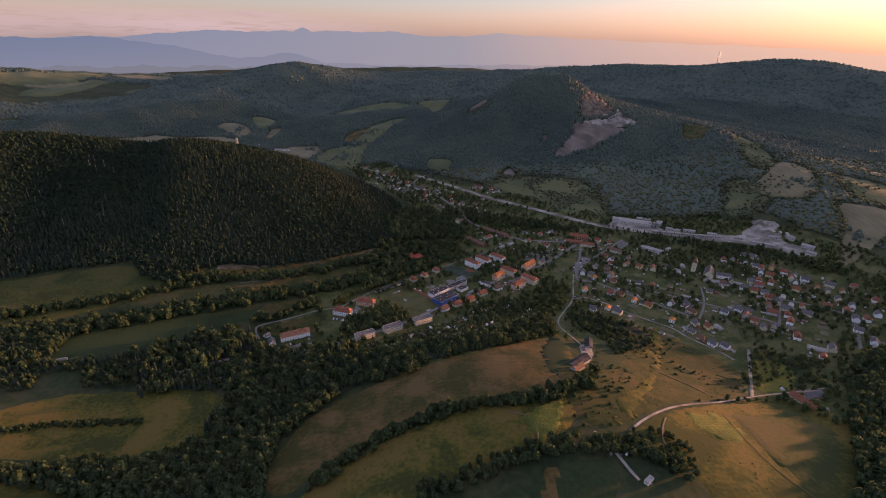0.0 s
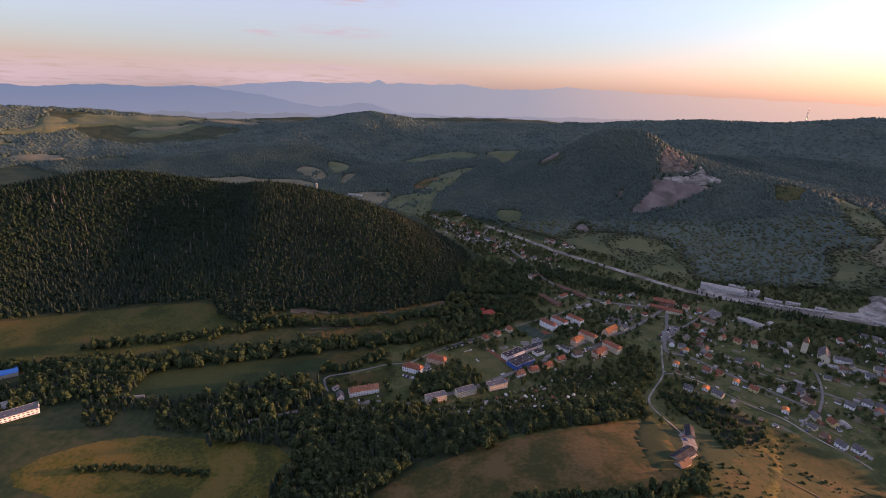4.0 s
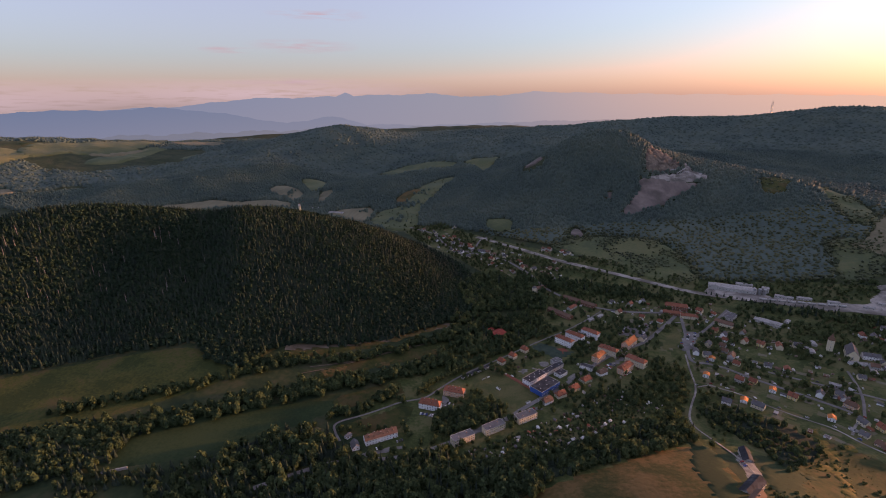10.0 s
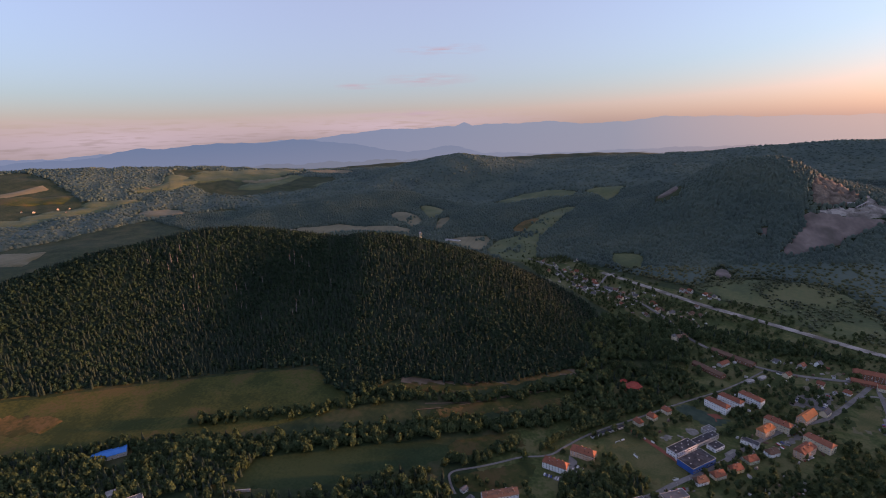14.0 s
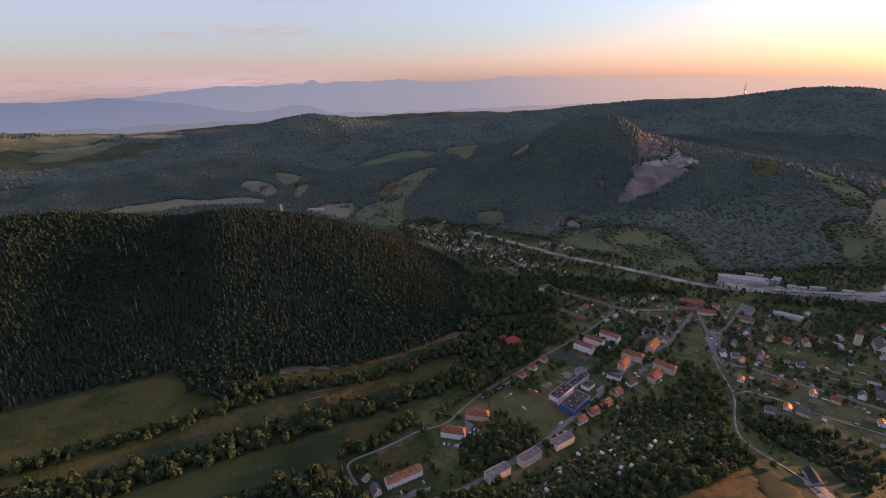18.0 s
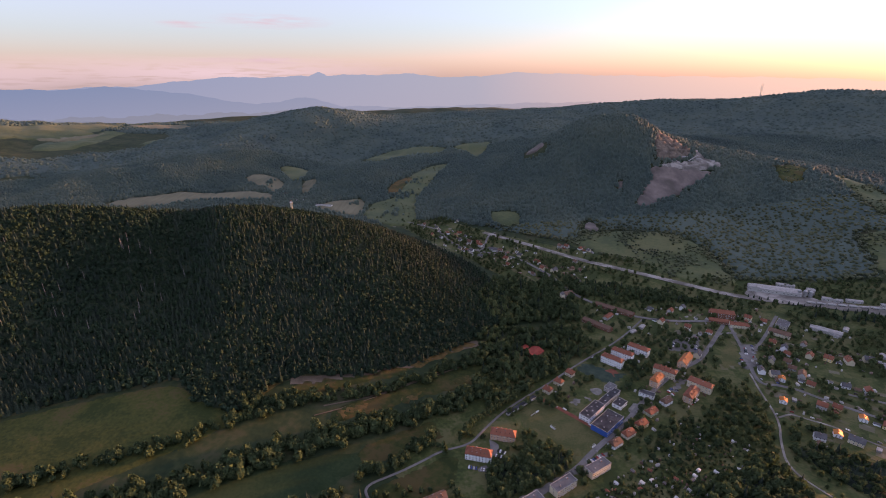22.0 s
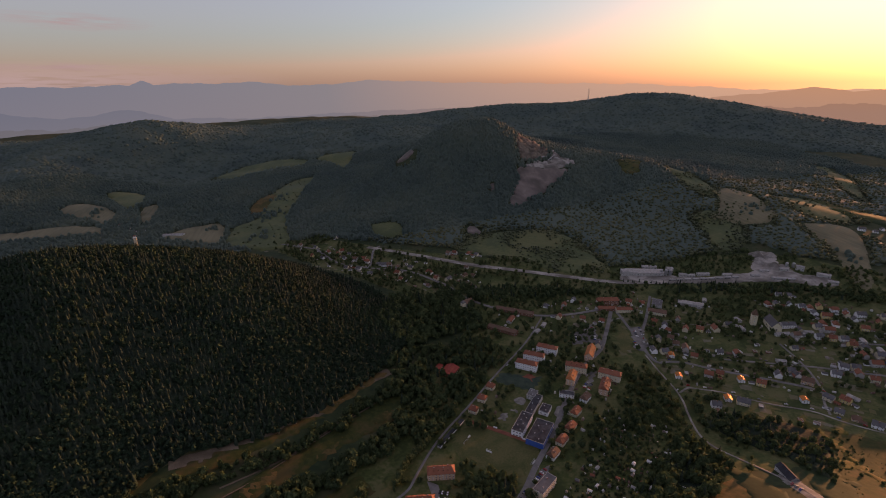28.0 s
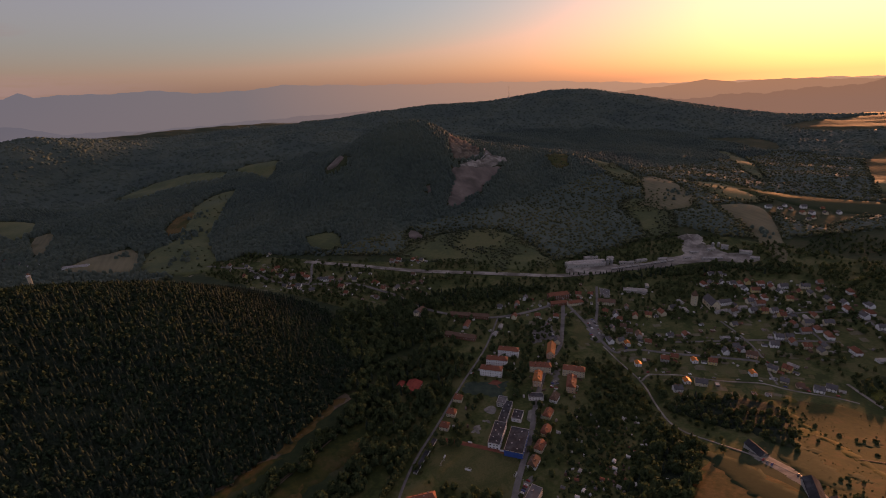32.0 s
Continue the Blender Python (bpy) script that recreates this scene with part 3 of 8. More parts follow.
patch("strip_field", STRIP, FIELD_PALE, "curving brown strip field", "field", 2, 20)
patch("upper_strip_field", STRIP_UPPER, FIELD_PALE, "brown field below the wooded ridge", "field", 3, 18, 12)
patch("saddle_field", SADDLE, FIELD_PALE, "tan field in the saddle behind the hill", "field", 3, 25)
patch("works_yard", PLANT_PAD, GRAVEL, "pale gravel yard of the limestone works", "yard", 1.2, 15)
patch("quarry_scree", QUARRY, SCREE, "broad pinkish grey scree fan below the quarry", "scree", 2.5, 9, 14, relief=1.6)
patch("quarry_terrace", QUARRY_BENCH, GRAVEL, "pale quarry terrace strewn with rubble", "quarry", 3.0, 7, 5, relief=2.2)
patch("quarry_cliff", QUARRY_CLIFF, CLIFF, "brown broken cliff above the quarry terrace", "cliff", 2.0, 6, 4, relief=7.0)
patch("side_scree", SIDE_SCREE, SCREE, "small grey scree streak on the wooded slope", "scree", 2.5, 8, 4)
patch("foot_scree", FOOT_SCREE, SCREE, "small pale scree at the foot of the slope", "scree", 2.5, 8, 4)
patch("low_green_slope", GREEN_LOW, FIELD_LIGHT, "yellow-green pasture above the limestone works", "field", 2, 14, 14)
patch("rocky_clearing", CLEARING, FIELD_YELLOW, "dry yellowish clearing with rocks on the wooded slope", "field", 3, 12, 5, relief=2.5)
patch("high_meadow", HIGH_MEADOW, FIELD_LIGHT, "long light green field between woods", "field", 3, 25, 8)
patch("eastern_band", EAST_BAND, FIELD_LIGHT, "yellow-green field above the eastern hamlet", "field", 3, 20, 8)
patch("light_band", LIGHT_BAND, FIELD_LIGHT, "yellow-green band of grass climbing the slope", "field", 3, 20, 6)
patch("valley_brown_field", VALLEY_BROWN, FIELD_BROWN, "brown field in the side valley", "field", 3.5, 20, 3)
patch("ridge_field", RIDGE_FIELD, FIELD_LIGHT, "grassy field on the eastern ridge", "field", 3, 30, 8)
for _m, _o in PLAIN + PLAIN_WEST:
    patch("western_meadow", _o, _m, "green meadow in the western plain" if _m == FIELD_LIGHT else "tan stubble field in the western plain", "field", 5.2, 40, 4)
patch("bright_pasture", [(80, 346), (105, 362), (127, 371), (117, 338), (108, 321), (87, 308), (87, 321), (81, 335)], BRIGHT_GRASS, "bright yellow-green patch of weeds on the brown field", "field", 0.6, 4, 2, relief=0.5)
patch("light_strip", [(179, 377), (229, 418), (290, 518), (315, 597), (333, 598), (290, 494), (225, 393), (181, 344)], GOLD_GRASS, "yellow-green grassy strip through the rough pasture", "field", 0.6, 6, 4, relief=0.3)
_mottle = random.Random(31)
for x, y, r, fresh in ((310, 551, 17, 1), (278, 515, 14, 1), (334, 564, 11, 1), (105, 333, 9, 1), (93, 342, 8, 1), (211, 377, 9, 1), (189, 354, 8, 1), (170, 342, 8, 1), (178, 425, 12, 0), (221, 446, 14, 0),
                       (440, 507, 12, 1), (417, 494, 10, 1), (431, 483, 9, 1), (310, 470, 13, 0), (255, 555, 13, 0), (245, 490, 11, 0), (360, 470, 12, 0)):
    ring = [(x + r * _mottle.uniform(0.5, 1.4) * math.cos(a * 0.698), y + r * _mottle.uniform(0.4, 1.0) * math.sin(a * 0.698)) for a in range(9)]
    patch("lush_grass", ring, GOLD_GRASS if fresh else FIELD_GREEN, "lush yellow-green grass on the rough pasture" if fresh else "dark green grass on the rough pasture", "field", 0.5, 3.5, 4, soft=1, relief=0.3)
patch("green_plot", [(304, 378), (391, 403), (410, 370), (403, 343), (347, 283), (315, 275), (304, 324)], FIELD_YELLOW, "darker green half of the eastern meadow", "field", 0.6, 9, 0.5, soft=0)
patch("meadow_shine", [(246, 374), (301, 382), (303, 339), (279, 327), (249, 344)], BRIGHT_GRASS, "bright green corner of the eastern meadow", "field", 0.62, 7, 5)
patch("farm_meadow", [(165, 575), (172, 526), (167, 492), (139, 418), (121, 415), (120, 451), (134, 517)], FIELD_GREEN, "green meadow beside the farm lane", "field", 0.7, 6, 9, soft=3)
patch("farm_paddock", [(194, 492), (220, 524), (244, 546), (262, 523), (226, 463), (194, 433), (185, 454)], FIELD_GREEN, "green paddock behind the farm", "field", 0.7, 7, 4)
patch("village_green_slope", [(437, 535), (457, 504), (458, 484), (423, 441), (370, 432), (394, 475)], BRIGHT_GRASS, "bright grass slope beside the pale lane", "field", 0.7, 7, 4)
patch("lower_green", [(83, 282), (119, 294), (147, 298), (155, 284), (147, 266), (124, 230), (60, 230)], FIELD_GREEN, "dark green meadow below the hedge", "field", 0.6, 8, 2)
patch("brown_strip", [(89, 288), (103, 288), (101, 259), (90, 232), (70, 232)], FIELD_BROWN, "brown strip across the lower meadow", "field", 0.8, 6, 1.5)
patch("west_tan_field", WEST_TAN, FIELD_PALE, "narrow tan field between two woods", "field", 0.9, 12, 2)
patch("west_green_field", WEST_GREEN, FIELD_GREEN, "dark green field between two woods", "field", 0.9, 12, 2)
patch("golden_corner", [(-1050, 339), (-1031, 374), (-984, 423), (-910, 479), (-799, 525), (-804, 481), (-899, 424), (-939, 368), (-985, 319)], FIELD_BROWN, "golden brown dry part of the hay meadow", "field", 0.6, 9, 8)
patch("cleared_strip", [(-400, 731), (-314, 759), (-245, 790), (-232, 775), (-302, 745), (-366, 716), (-393, 709)], PASTURE, "brownish cleared strip at the forest edge", "field", 0.7, 7, 6, relief=0.4)
patch("cleared_bank", [(-254, 786), (-236, 809), (-211, 832), (-150, 860), (-140, 842), (-170, 832), (-206, 803), (-235, 782)], FIELD_BROWN, "reddish brown bank at the forest edge", "field", 0.75, 7, 5, relief=0.4)
patch("cleared_slope", [(-339, 693), (-277, 726), (-208, 767), (-134, 814), (-124, 788), (-133, 760), (-170, 746), (-229, 720), (-240, 708), (-292, 689), (-330, 670)], PASTURE, "rough clearing with young trees", "field", 0.7, 7, 6, relief=0.5)
for _o in ([(-335, 689), (-296, 710), (-284, 710), (-289, 692), (-325, 674)], [(-255, 713), (-230, 735), (-213, 742), (-229, 720)], [(-192, 751), (-170, 772), (-139, 770), (-164, 749)]):
    patch("brown_bracken", _o, FIELD_BROWN, "reddish brown bracken on the rough clearing", "field", 0.9, 5, 5, relief=0.5)
patch("terrace_meadow", [(-270, 574), (-245, 590), (-217, 606), (-196, 622), (-172, 622), (-178, 600), (-182, 582), (-190, 572), (-235, 556), (-258, 556)], PASTURE, "dark olive lawn above the long terrace", "field", 0.6, 6, 2)
patch("olive_corner", [(-292, 632), (-265, 648), (-225, 671), (-203, 683), (-200, 663), (-188, 650), (-236, 626), (-285, 600)], PASTURE, "olive brown corner of the green meadow", "field", 0.7, 7, 4)
patch("forest_floor", NEAR_WOOD, SCRUB, "dark leaf litter under the hill's forest", "ground", 0.3, 14)

# Roads and lanes: middle lines in plan.
SCHOOL_ROAD = [(-330, 470), (-250, 520), (-170, 520), (-54, 596), (-25, 627), (31, 676), (71, 721), (137, 782), (168, 799), (194, 815), (224, 847), (257, 884), (274, 903), (295, 928)]
FIELD_ROAD = [(160, 943), (87, 867), (12, 810), (-54, 751), (-110, 706), (-147, 662), (-162, 640), (-196, 630), (-217, 614), (-245, 596), (-276, 580), (-268, 562), (-258, 548)]
MAIN_ROAD = [(298, 927), (268, 822), (241, 753), (267, 751), (287, 739), (300, 724), (321, 702), (348, 680), (373, 656), (397, 634), (399, 620)]
LOWER_LANE = [(223, 684), (243, 691), (252, 683), (278, 667), (294, 645), (312, 627), (334, 610), (351, 597), (359, 575), (371, 557), (387, 537), (395, 514)]
UPPER_STREET = [(345, 728), (391, 701), (420, 684), (455, 664), (480, 642), (512, 620), (536, 597)]
CHURCH_LANE = [(459, 730), (447, 695), (431, 662), (405, 626)]
NORTH_STREET = [(392, 941), (352, 899), (319, 865), (280, 830), (262, 812)]
EAST_LANE = [(573, 687), (547, 651), (511, 597)]
EDGE_STREET = [(645, 631), (622, 594), (580, 533)]
EAST_STREET = [(560, 686), (601, 664), (641, 626)]
VALLEY_ROAD = [(-300, 1480), (-250, 1440), (-209, 1412), (-191, 1347), (-169, 1294), (-138, 1275), (-105, 1249), (-65, 1239), (-34, 1220), (-6, 1189), (19, 1144), (37, 1114), (47, 1067), (65, 1028), (120, 960), (190, 930), (295, 928)]
VALLEY_SPUR = [(-108, 1252), (-93, 1290), (-85, 1338), (-74, 1371), (-58, 1383)]
ribbon("school_road", SCHOOL_ROAD, 6.5, ASPHALT, "grey asphalt village street past the school")
ribbon("field_road", FIELD_ROAD, 3.0, ASPHALT, "narrow asphalt lane along the sports ground to the terrace")
ribbon("clearing_track", [(-346, 698), (-324, 706), (-283, 722), (-255, 741), (-208, 772), (-170, 798), (-130, 820)], 2.2, EARTH, "pale earth track across the clearing", "track")
ribbon("hill_lane", [(246, 778), (233, 732), (221, 679), (194, 638), (172, 595), (183, 553), (191, 513), (183, 463)], 2.6, GRAVEL, "pale lane climbing to the farm")
ribbon("main_road", MAIN_ROAD, 5.4, ASPHALT, "grey main road through the village")
ribbon("gravel_track", [(150, 300), (179, 331), (209, 356), (251, 382), (314, 404), (365, 426), (418, 440), (467, 450)], 2.6, GRAVEL, "pale gravel track across the meadow")
ribbon("field_lane", [(361, 425), (398, 484), (432, 542)], 4.0, GRAVEL, "pale lane between paddocks")
ribbon("railway_bed", [(-89, 1386), (-5, 1313), (112, 1196), (187, 1145), (287, 1076), (368, 1013), (485, 969), (607, 920), (720, 840)], 14.0, GRAVEL, "wide pale railway bed along the valley", "railway", 1.5)
ribbon("valley_road", VALLEY_ROAD, 7.0, ASPHALT, "grey valley road between houses", lift=1.2)
ribbon("lower_lane", LOWER_LANE, 2.8, GRAVEL, "pale gravel lane below the village street")
ribbon("link_lane", [(400, 622), (380, 608), (361, 587)], 3.0, GRAVEL, "short pale lane between two streets")
ribbon("north_street", NORTH_STREET, 5.0, ASPHALT, "grey street climbing to the halls")
ribbon("common_lane", [(257, 884), (274, 890), (292, 889)], 4.0, ASPHALT, "short grey lane along the common")
ribbon("north_path", [(355, 853), (370, 837), (394, 817), (425, 814)], 2.2, GRAVEL, "pale path behind a row of houses")
ribbon("valley_spur", VALLEY_SPUR, 5.0, ASPHALT, "grey side road up to the railway", lift=1.2)
ribbon("clearing_track", [(-353, 680), (-312, 700), (-255, 738), (-209, 767), (-158, 797), (-131, 821)], 1.5, EARTH, "pale track through the cleared strip", "track", 1.0)
ribbon("trailer_lane", [(143, 325), (151, 318), (157, 300), (163, 284), (167, 276)], 3.2, GRAVEL, "short gravel lane to the trailer", "track", 0.95)
ribbon("field_boundary", [(297, 376), (296, 338), (301, 303), (315, 273), (330, 245)], 0.8, EARTH, "worn line between two halves of the meadow", "track", 0.8)
ribbon("sunken_path", [(262, 462), (277, 446), (293, 431), (304, 416)], 2.0, EARTH, "worn path over the rough pasture", "track", 0.95)
ribbon("mown_path", [(225, 356), (214, 340), (205, 318), (212, 300)], 1.6, EARTH, "worn path beside the thicket", "track", 0.8)
ribbon("wheel_path", [(66, 352), (87, 345), (92, 322), (86, 306)], 1.4, EARTH, "worn path round the weeds", "track", 0.9)
ribbon("meadow_path", [(-355, 470), (-352, 500), (-330, 520), (-318, 560)], 2.2, EARTH, "faint path crossing the green meadow", "track", 0.7)
ribbon("earth_track", [(-399, 737), (-345, 747), (-298, 765), (-245, 786), (-215, 811), (-182, 834), (-138, 854)], 15.0, EARTH, "bare reddish earth bank at the forest edge", "track")


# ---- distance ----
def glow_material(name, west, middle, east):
    """A far ridge with its haze painted in as glow: blue away from the sun, lilac between, rosy towards it, a little
    paler at its foot.
    """
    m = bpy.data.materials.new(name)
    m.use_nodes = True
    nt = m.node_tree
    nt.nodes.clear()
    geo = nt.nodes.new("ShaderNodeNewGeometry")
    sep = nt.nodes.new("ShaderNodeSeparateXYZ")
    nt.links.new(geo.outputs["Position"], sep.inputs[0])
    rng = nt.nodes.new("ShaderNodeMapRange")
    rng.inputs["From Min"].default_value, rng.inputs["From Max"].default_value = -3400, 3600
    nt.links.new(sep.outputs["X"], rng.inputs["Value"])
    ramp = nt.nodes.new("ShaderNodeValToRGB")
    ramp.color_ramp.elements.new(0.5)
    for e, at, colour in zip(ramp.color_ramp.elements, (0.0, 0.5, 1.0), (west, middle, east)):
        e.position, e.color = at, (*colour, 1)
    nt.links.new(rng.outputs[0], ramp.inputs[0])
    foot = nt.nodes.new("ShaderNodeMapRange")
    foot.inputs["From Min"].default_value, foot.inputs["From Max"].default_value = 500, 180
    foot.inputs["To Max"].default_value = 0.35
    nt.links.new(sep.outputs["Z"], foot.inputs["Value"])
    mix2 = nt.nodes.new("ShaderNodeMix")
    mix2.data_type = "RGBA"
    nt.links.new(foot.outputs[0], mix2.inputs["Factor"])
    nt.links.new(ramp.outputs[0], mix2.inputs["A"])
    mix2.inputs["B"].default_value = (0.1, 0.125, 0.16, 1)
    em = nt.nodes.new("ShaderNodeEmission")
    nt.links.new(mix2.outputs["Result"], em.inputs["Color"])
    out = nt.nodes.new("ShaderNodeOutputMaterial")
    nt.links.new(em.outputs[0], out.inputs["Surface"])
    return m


MIDDLE = (-140, 160, 392)


def range_of_hills(name, profile, far, mat, label, rough=0.12, foot=-3.5, seed=1):
    """A far ridge: azimuth and elevation (degrees) of its crest as seen from the middle of the flight."""
    az = np.arange(profile[0][0], profile[-1][0], 0.2)
    el = np.interp(az, [p[0] for p in profile], [p[1] for p in profile])
    rng = np.random.default_rng(seed)
    for k, a in ((1.7, 1.0), (4.3, 0.6), (9.1, 0.35), (21.0, 0.2)):
        el = el + rough * a * np.sin(az * k * 0.6 + rng.uniform(0, 6))
    rows = []
    for out_by, e in ((0, el), (-60, 0.5 * el + 0.5 * foot), (-120, 0 * el + foot)):
        r = far + out_by
        rows.append(np.stack([MIDDLE[0] + r * np.sin(np.radians(az)), MIDDLE[1] + r * np.cos(np.radians(az)), MIDDLE[2] + r * np.tan(np.radians(e))], -1))
    v = np.concatenate(rows)
    i = np.arange(len(v)).reshape(3, -1)
    q = np.stack([i[:-1, :-1], i[:-1, 1:], i[1:, 1:], i[1:, :-1]], -1).reshape(-1, 4)
    me = arrays_mesh(name, v, np.concatenate([q[:, [0, 1, 2]], q[:, [0, 2, 3]]]), mat, True)
    ob = tagged(new(name, me), label, "mountains", kind="structure")
    ob.visible_shadow = False
    return ob


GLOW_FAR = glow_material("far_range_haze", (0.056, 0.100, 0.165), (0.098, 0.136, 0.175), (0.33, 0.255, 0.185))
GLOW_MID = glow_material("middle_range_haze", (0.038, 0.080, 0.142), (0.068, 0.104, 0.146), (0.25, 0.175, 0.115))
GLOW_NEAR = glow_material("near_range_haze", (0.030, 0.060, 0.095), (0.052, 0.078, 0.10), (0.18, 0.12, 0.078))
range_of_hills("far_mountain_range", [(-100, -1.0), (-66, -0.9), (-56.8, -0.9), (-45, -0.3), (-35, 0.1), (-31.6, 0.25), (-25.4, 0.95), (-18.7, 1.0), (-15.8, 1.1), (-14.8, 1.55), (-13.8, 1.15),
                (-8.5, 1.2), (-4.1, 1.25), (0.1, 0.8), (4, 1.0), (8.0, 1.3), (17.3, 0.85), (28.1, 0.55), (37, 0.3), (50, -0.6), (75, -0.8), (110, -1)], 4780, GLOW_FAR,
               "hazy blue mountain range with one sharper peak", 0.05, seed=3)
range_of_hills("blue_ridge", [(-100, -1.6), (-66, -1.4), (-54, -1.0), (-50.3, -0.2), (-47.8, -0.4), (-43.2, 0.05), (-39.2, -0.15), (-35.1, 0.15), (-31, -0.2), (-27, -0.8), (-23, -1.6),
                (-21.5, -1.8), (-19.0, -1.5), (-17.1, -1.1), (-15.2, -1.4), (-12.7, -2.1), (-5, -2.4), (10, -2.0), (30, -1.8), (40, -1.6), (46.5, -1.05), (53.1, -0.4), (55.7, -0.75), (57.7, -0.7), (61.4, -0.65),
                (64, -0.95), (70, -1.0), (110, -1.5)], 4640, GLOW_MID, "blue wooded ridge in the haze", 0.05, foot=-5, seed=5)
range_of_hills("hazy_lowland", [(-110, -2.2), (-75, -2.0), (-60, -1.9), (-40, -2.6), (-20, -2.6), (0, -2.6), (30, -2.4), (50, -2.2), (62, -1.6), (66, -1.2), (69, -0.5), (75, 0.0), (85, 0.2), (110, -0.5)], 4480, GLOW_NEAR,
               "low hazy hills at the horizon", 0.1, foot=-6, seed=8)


# ---- woods ----
def ball_shape(detail):
    """A ball of small faces: corners and triangles."""
    bm = bmesh.new()
    bmesh.ops.create_icosphere(bm, subdivisions=detail, radius=1)
    corners = np.array([v.co[:] for v in bm.verts])
    faces = np.array([[v.index for v in f.verts] for f in bm.faces])
    bm.free()
    return corners, faces


BALLS = {1: ball_shape(1)}


def clump_shape(seed, count, tall, wide, leaves=70):
    """A broadleaf crown, one metre wide and tall at scale one: a lobed dark core inside a ragged shell of small leafy sprays."""
    rng = np.random.default_rng(seed)
    v, f = BALLS[1]
    lobes = rng.normal(0, 1, (count, 3)) + (0, 0, 0.35)
    lobes /= np.linalg.norm(lobes, axis=1)[:, None]
    reach = rng.uniform(0.5, 1.15, count)

    def radius(d):
        return 0.27 + 0.22 * (np.exp(-(np.arccos(np.clip(d @ lobes.T, -1, 1)) / 0.5) ** 2) * reach).max(1)
    parts, faces = [v * (radius(v) * (0.86 if leaves else 1.0) + rng.normal(0, 0.02, len(v)))[:, None]], [f]
    if leaves:
        d = rng.normal(0, 1, (leaves, 3)) + (0, 0, 0.25)
        d /= np.linalg.norm(d, axis=1)[:, None]
        at = d * (radius(d) * rng.uniform(0.84, 1.1, leaves))[:, None]
        up = d + rng.normal(0, 0.55, (leaves, 3))  # each spray leans its own way
        side = np.cross(up, rng.normal(0, 1, (leaves, 3)))
        side /= np.linalg.norm(side, axis=1)[:, None]
        far = np.cross(side, up)
        far /= np.linalg.norm(far, axis=1)[:, None]
        size = rng.uniform(0.09, 0.17, leaves)[:, None]
        tri = np.stack([at + side * size, at - 0.6 * side * size + far * size, at - 0.5 * side * size - far * size * rng.uniform(0.7, 1.2, (leaves, 1))], 1)
        parts.append(tri.reshape(-1, 3))
        faces.append(np.arange(3 * leaves).reshape(-1, 3) + len(v))
    p = np.concatenate(parts)
    p[:, 2] = np.where(p[:, 2] < 0, p[:, 2] * 0.85, p[:, 2] * rng.uniform(1.0, 1.2)) + 0.45
    p[:, :2] += rng.normal(0, 0.08, 2) * p[:, 2:3]
    return p * (wide, wide, tall), np.concatenate(faces)


def conifer_shape(seed, tiers=4, sides=7):
    """A spruce of ragged, drooping tiers on a thin stem, one metre tall."""
    rng = np.random.default_rng(seed)
    vs, fs, n = [], [], 0
    for k in range(tiers):
        low, top = 0.08 + 0.78 * k / tiers, 0.08 + 0.78 * k / tiers + 0.42 * (1 - 0.35 * k / tiers)
        r = 0.17 * (1 - 0.82 * k / tiers)
        ang = np.arange(sides) * 2 * math.pi / sides + rng.uniform(0, 1)
        rr = r * rng.uniform(0.7, 1.25, sides)
        ring = np.stack([np.cos(ang) * rr, np.sin(ang) * rr, low + rng.uniform(-0.03, 0.03, sides)], -1)
        vs += [np.array([[0, 0, min(1.0, top)]]), ring]
        fs += [[n, n + 1 + j, n + 1 + (j + 1) % sides] for j in range(sides)]
        n += sides + 1
    return np.concatenate(vs), np.array(fs)


def planted(name, shapes, xy, sizes, wides, mat, label, seed=0, sink=0.6, smooth=False):
    """All the trees of a wood in one mesh: one of the shapes at each place, turned and sized."""
    rng = np.random.default_rng(seed)
    z = height(xy[:, 0], xy[:, 1]) - sink
    kind = rng.integers(0, len(shapes), len(xy))
    vs, fs, n = [], [], 0
    for k, (sv, sf) in enumerate(shapes):
        pick = np.where(kind == k)[0]
        if not len(pick):
            continue
        a = rng.uniform(0, 6.28, len(pick))
        c, s = np.cos(a)[:, None], np.sin(a)[:, None]
        w, h = wides[pick][:, None], sizes[pick][:, None]
        x = (sv[None, :, 0] * c - sv[None, :, 1] * s) * w + xy[pick, 0][:, None]
        y = (sv[None, :, 0] * s + sv[None, :, 1] * c) * w + xy[pick, 1][:, None]
        vs.append(np.stack([x, y, sv[None, :, 2] * h + z[pick][:, None]], -1).reshape(-1, 3))
        fs.append((sf[None] + (np.arange(len(pick)) * len(sv))[:, None, None] + n).reshape(-1, 3))
        n += len(pick) * len(sv)
    ob = new(name, arrays_mesh(name, np.concatenate(vs), np.concatenate(fs), mat, smooth))
    return tagged(ob, label, "trees", kind="stuff")


def scattered(poly, gap, seed, but=(), jitter=0.45):
    """Places inside an outline, about so far apart, outside the others."""
    rng = np.random.default_rng(seed)
    p = np.array(poly, float)
    gx, gy = np.meshgrid(np.arange(p[:, 0].min(), p[:, 0].max(), gap), np.arange(p[:, 1].min(), p[:, 1].max(), gap))
    gx[::2] += gap / 2
    x, y = gx.ravel() + rng.uniform(-jitter, jitter, gx.size) * gap, gy.ravel() + rng.uniform(-jitter, jitter, gx.size) * gap
    ok = inside(p, x, y)
    for q in but:
        ok &= ~inside(q, x, y)
    return np.stack([x[ok], y[ok]], -1)


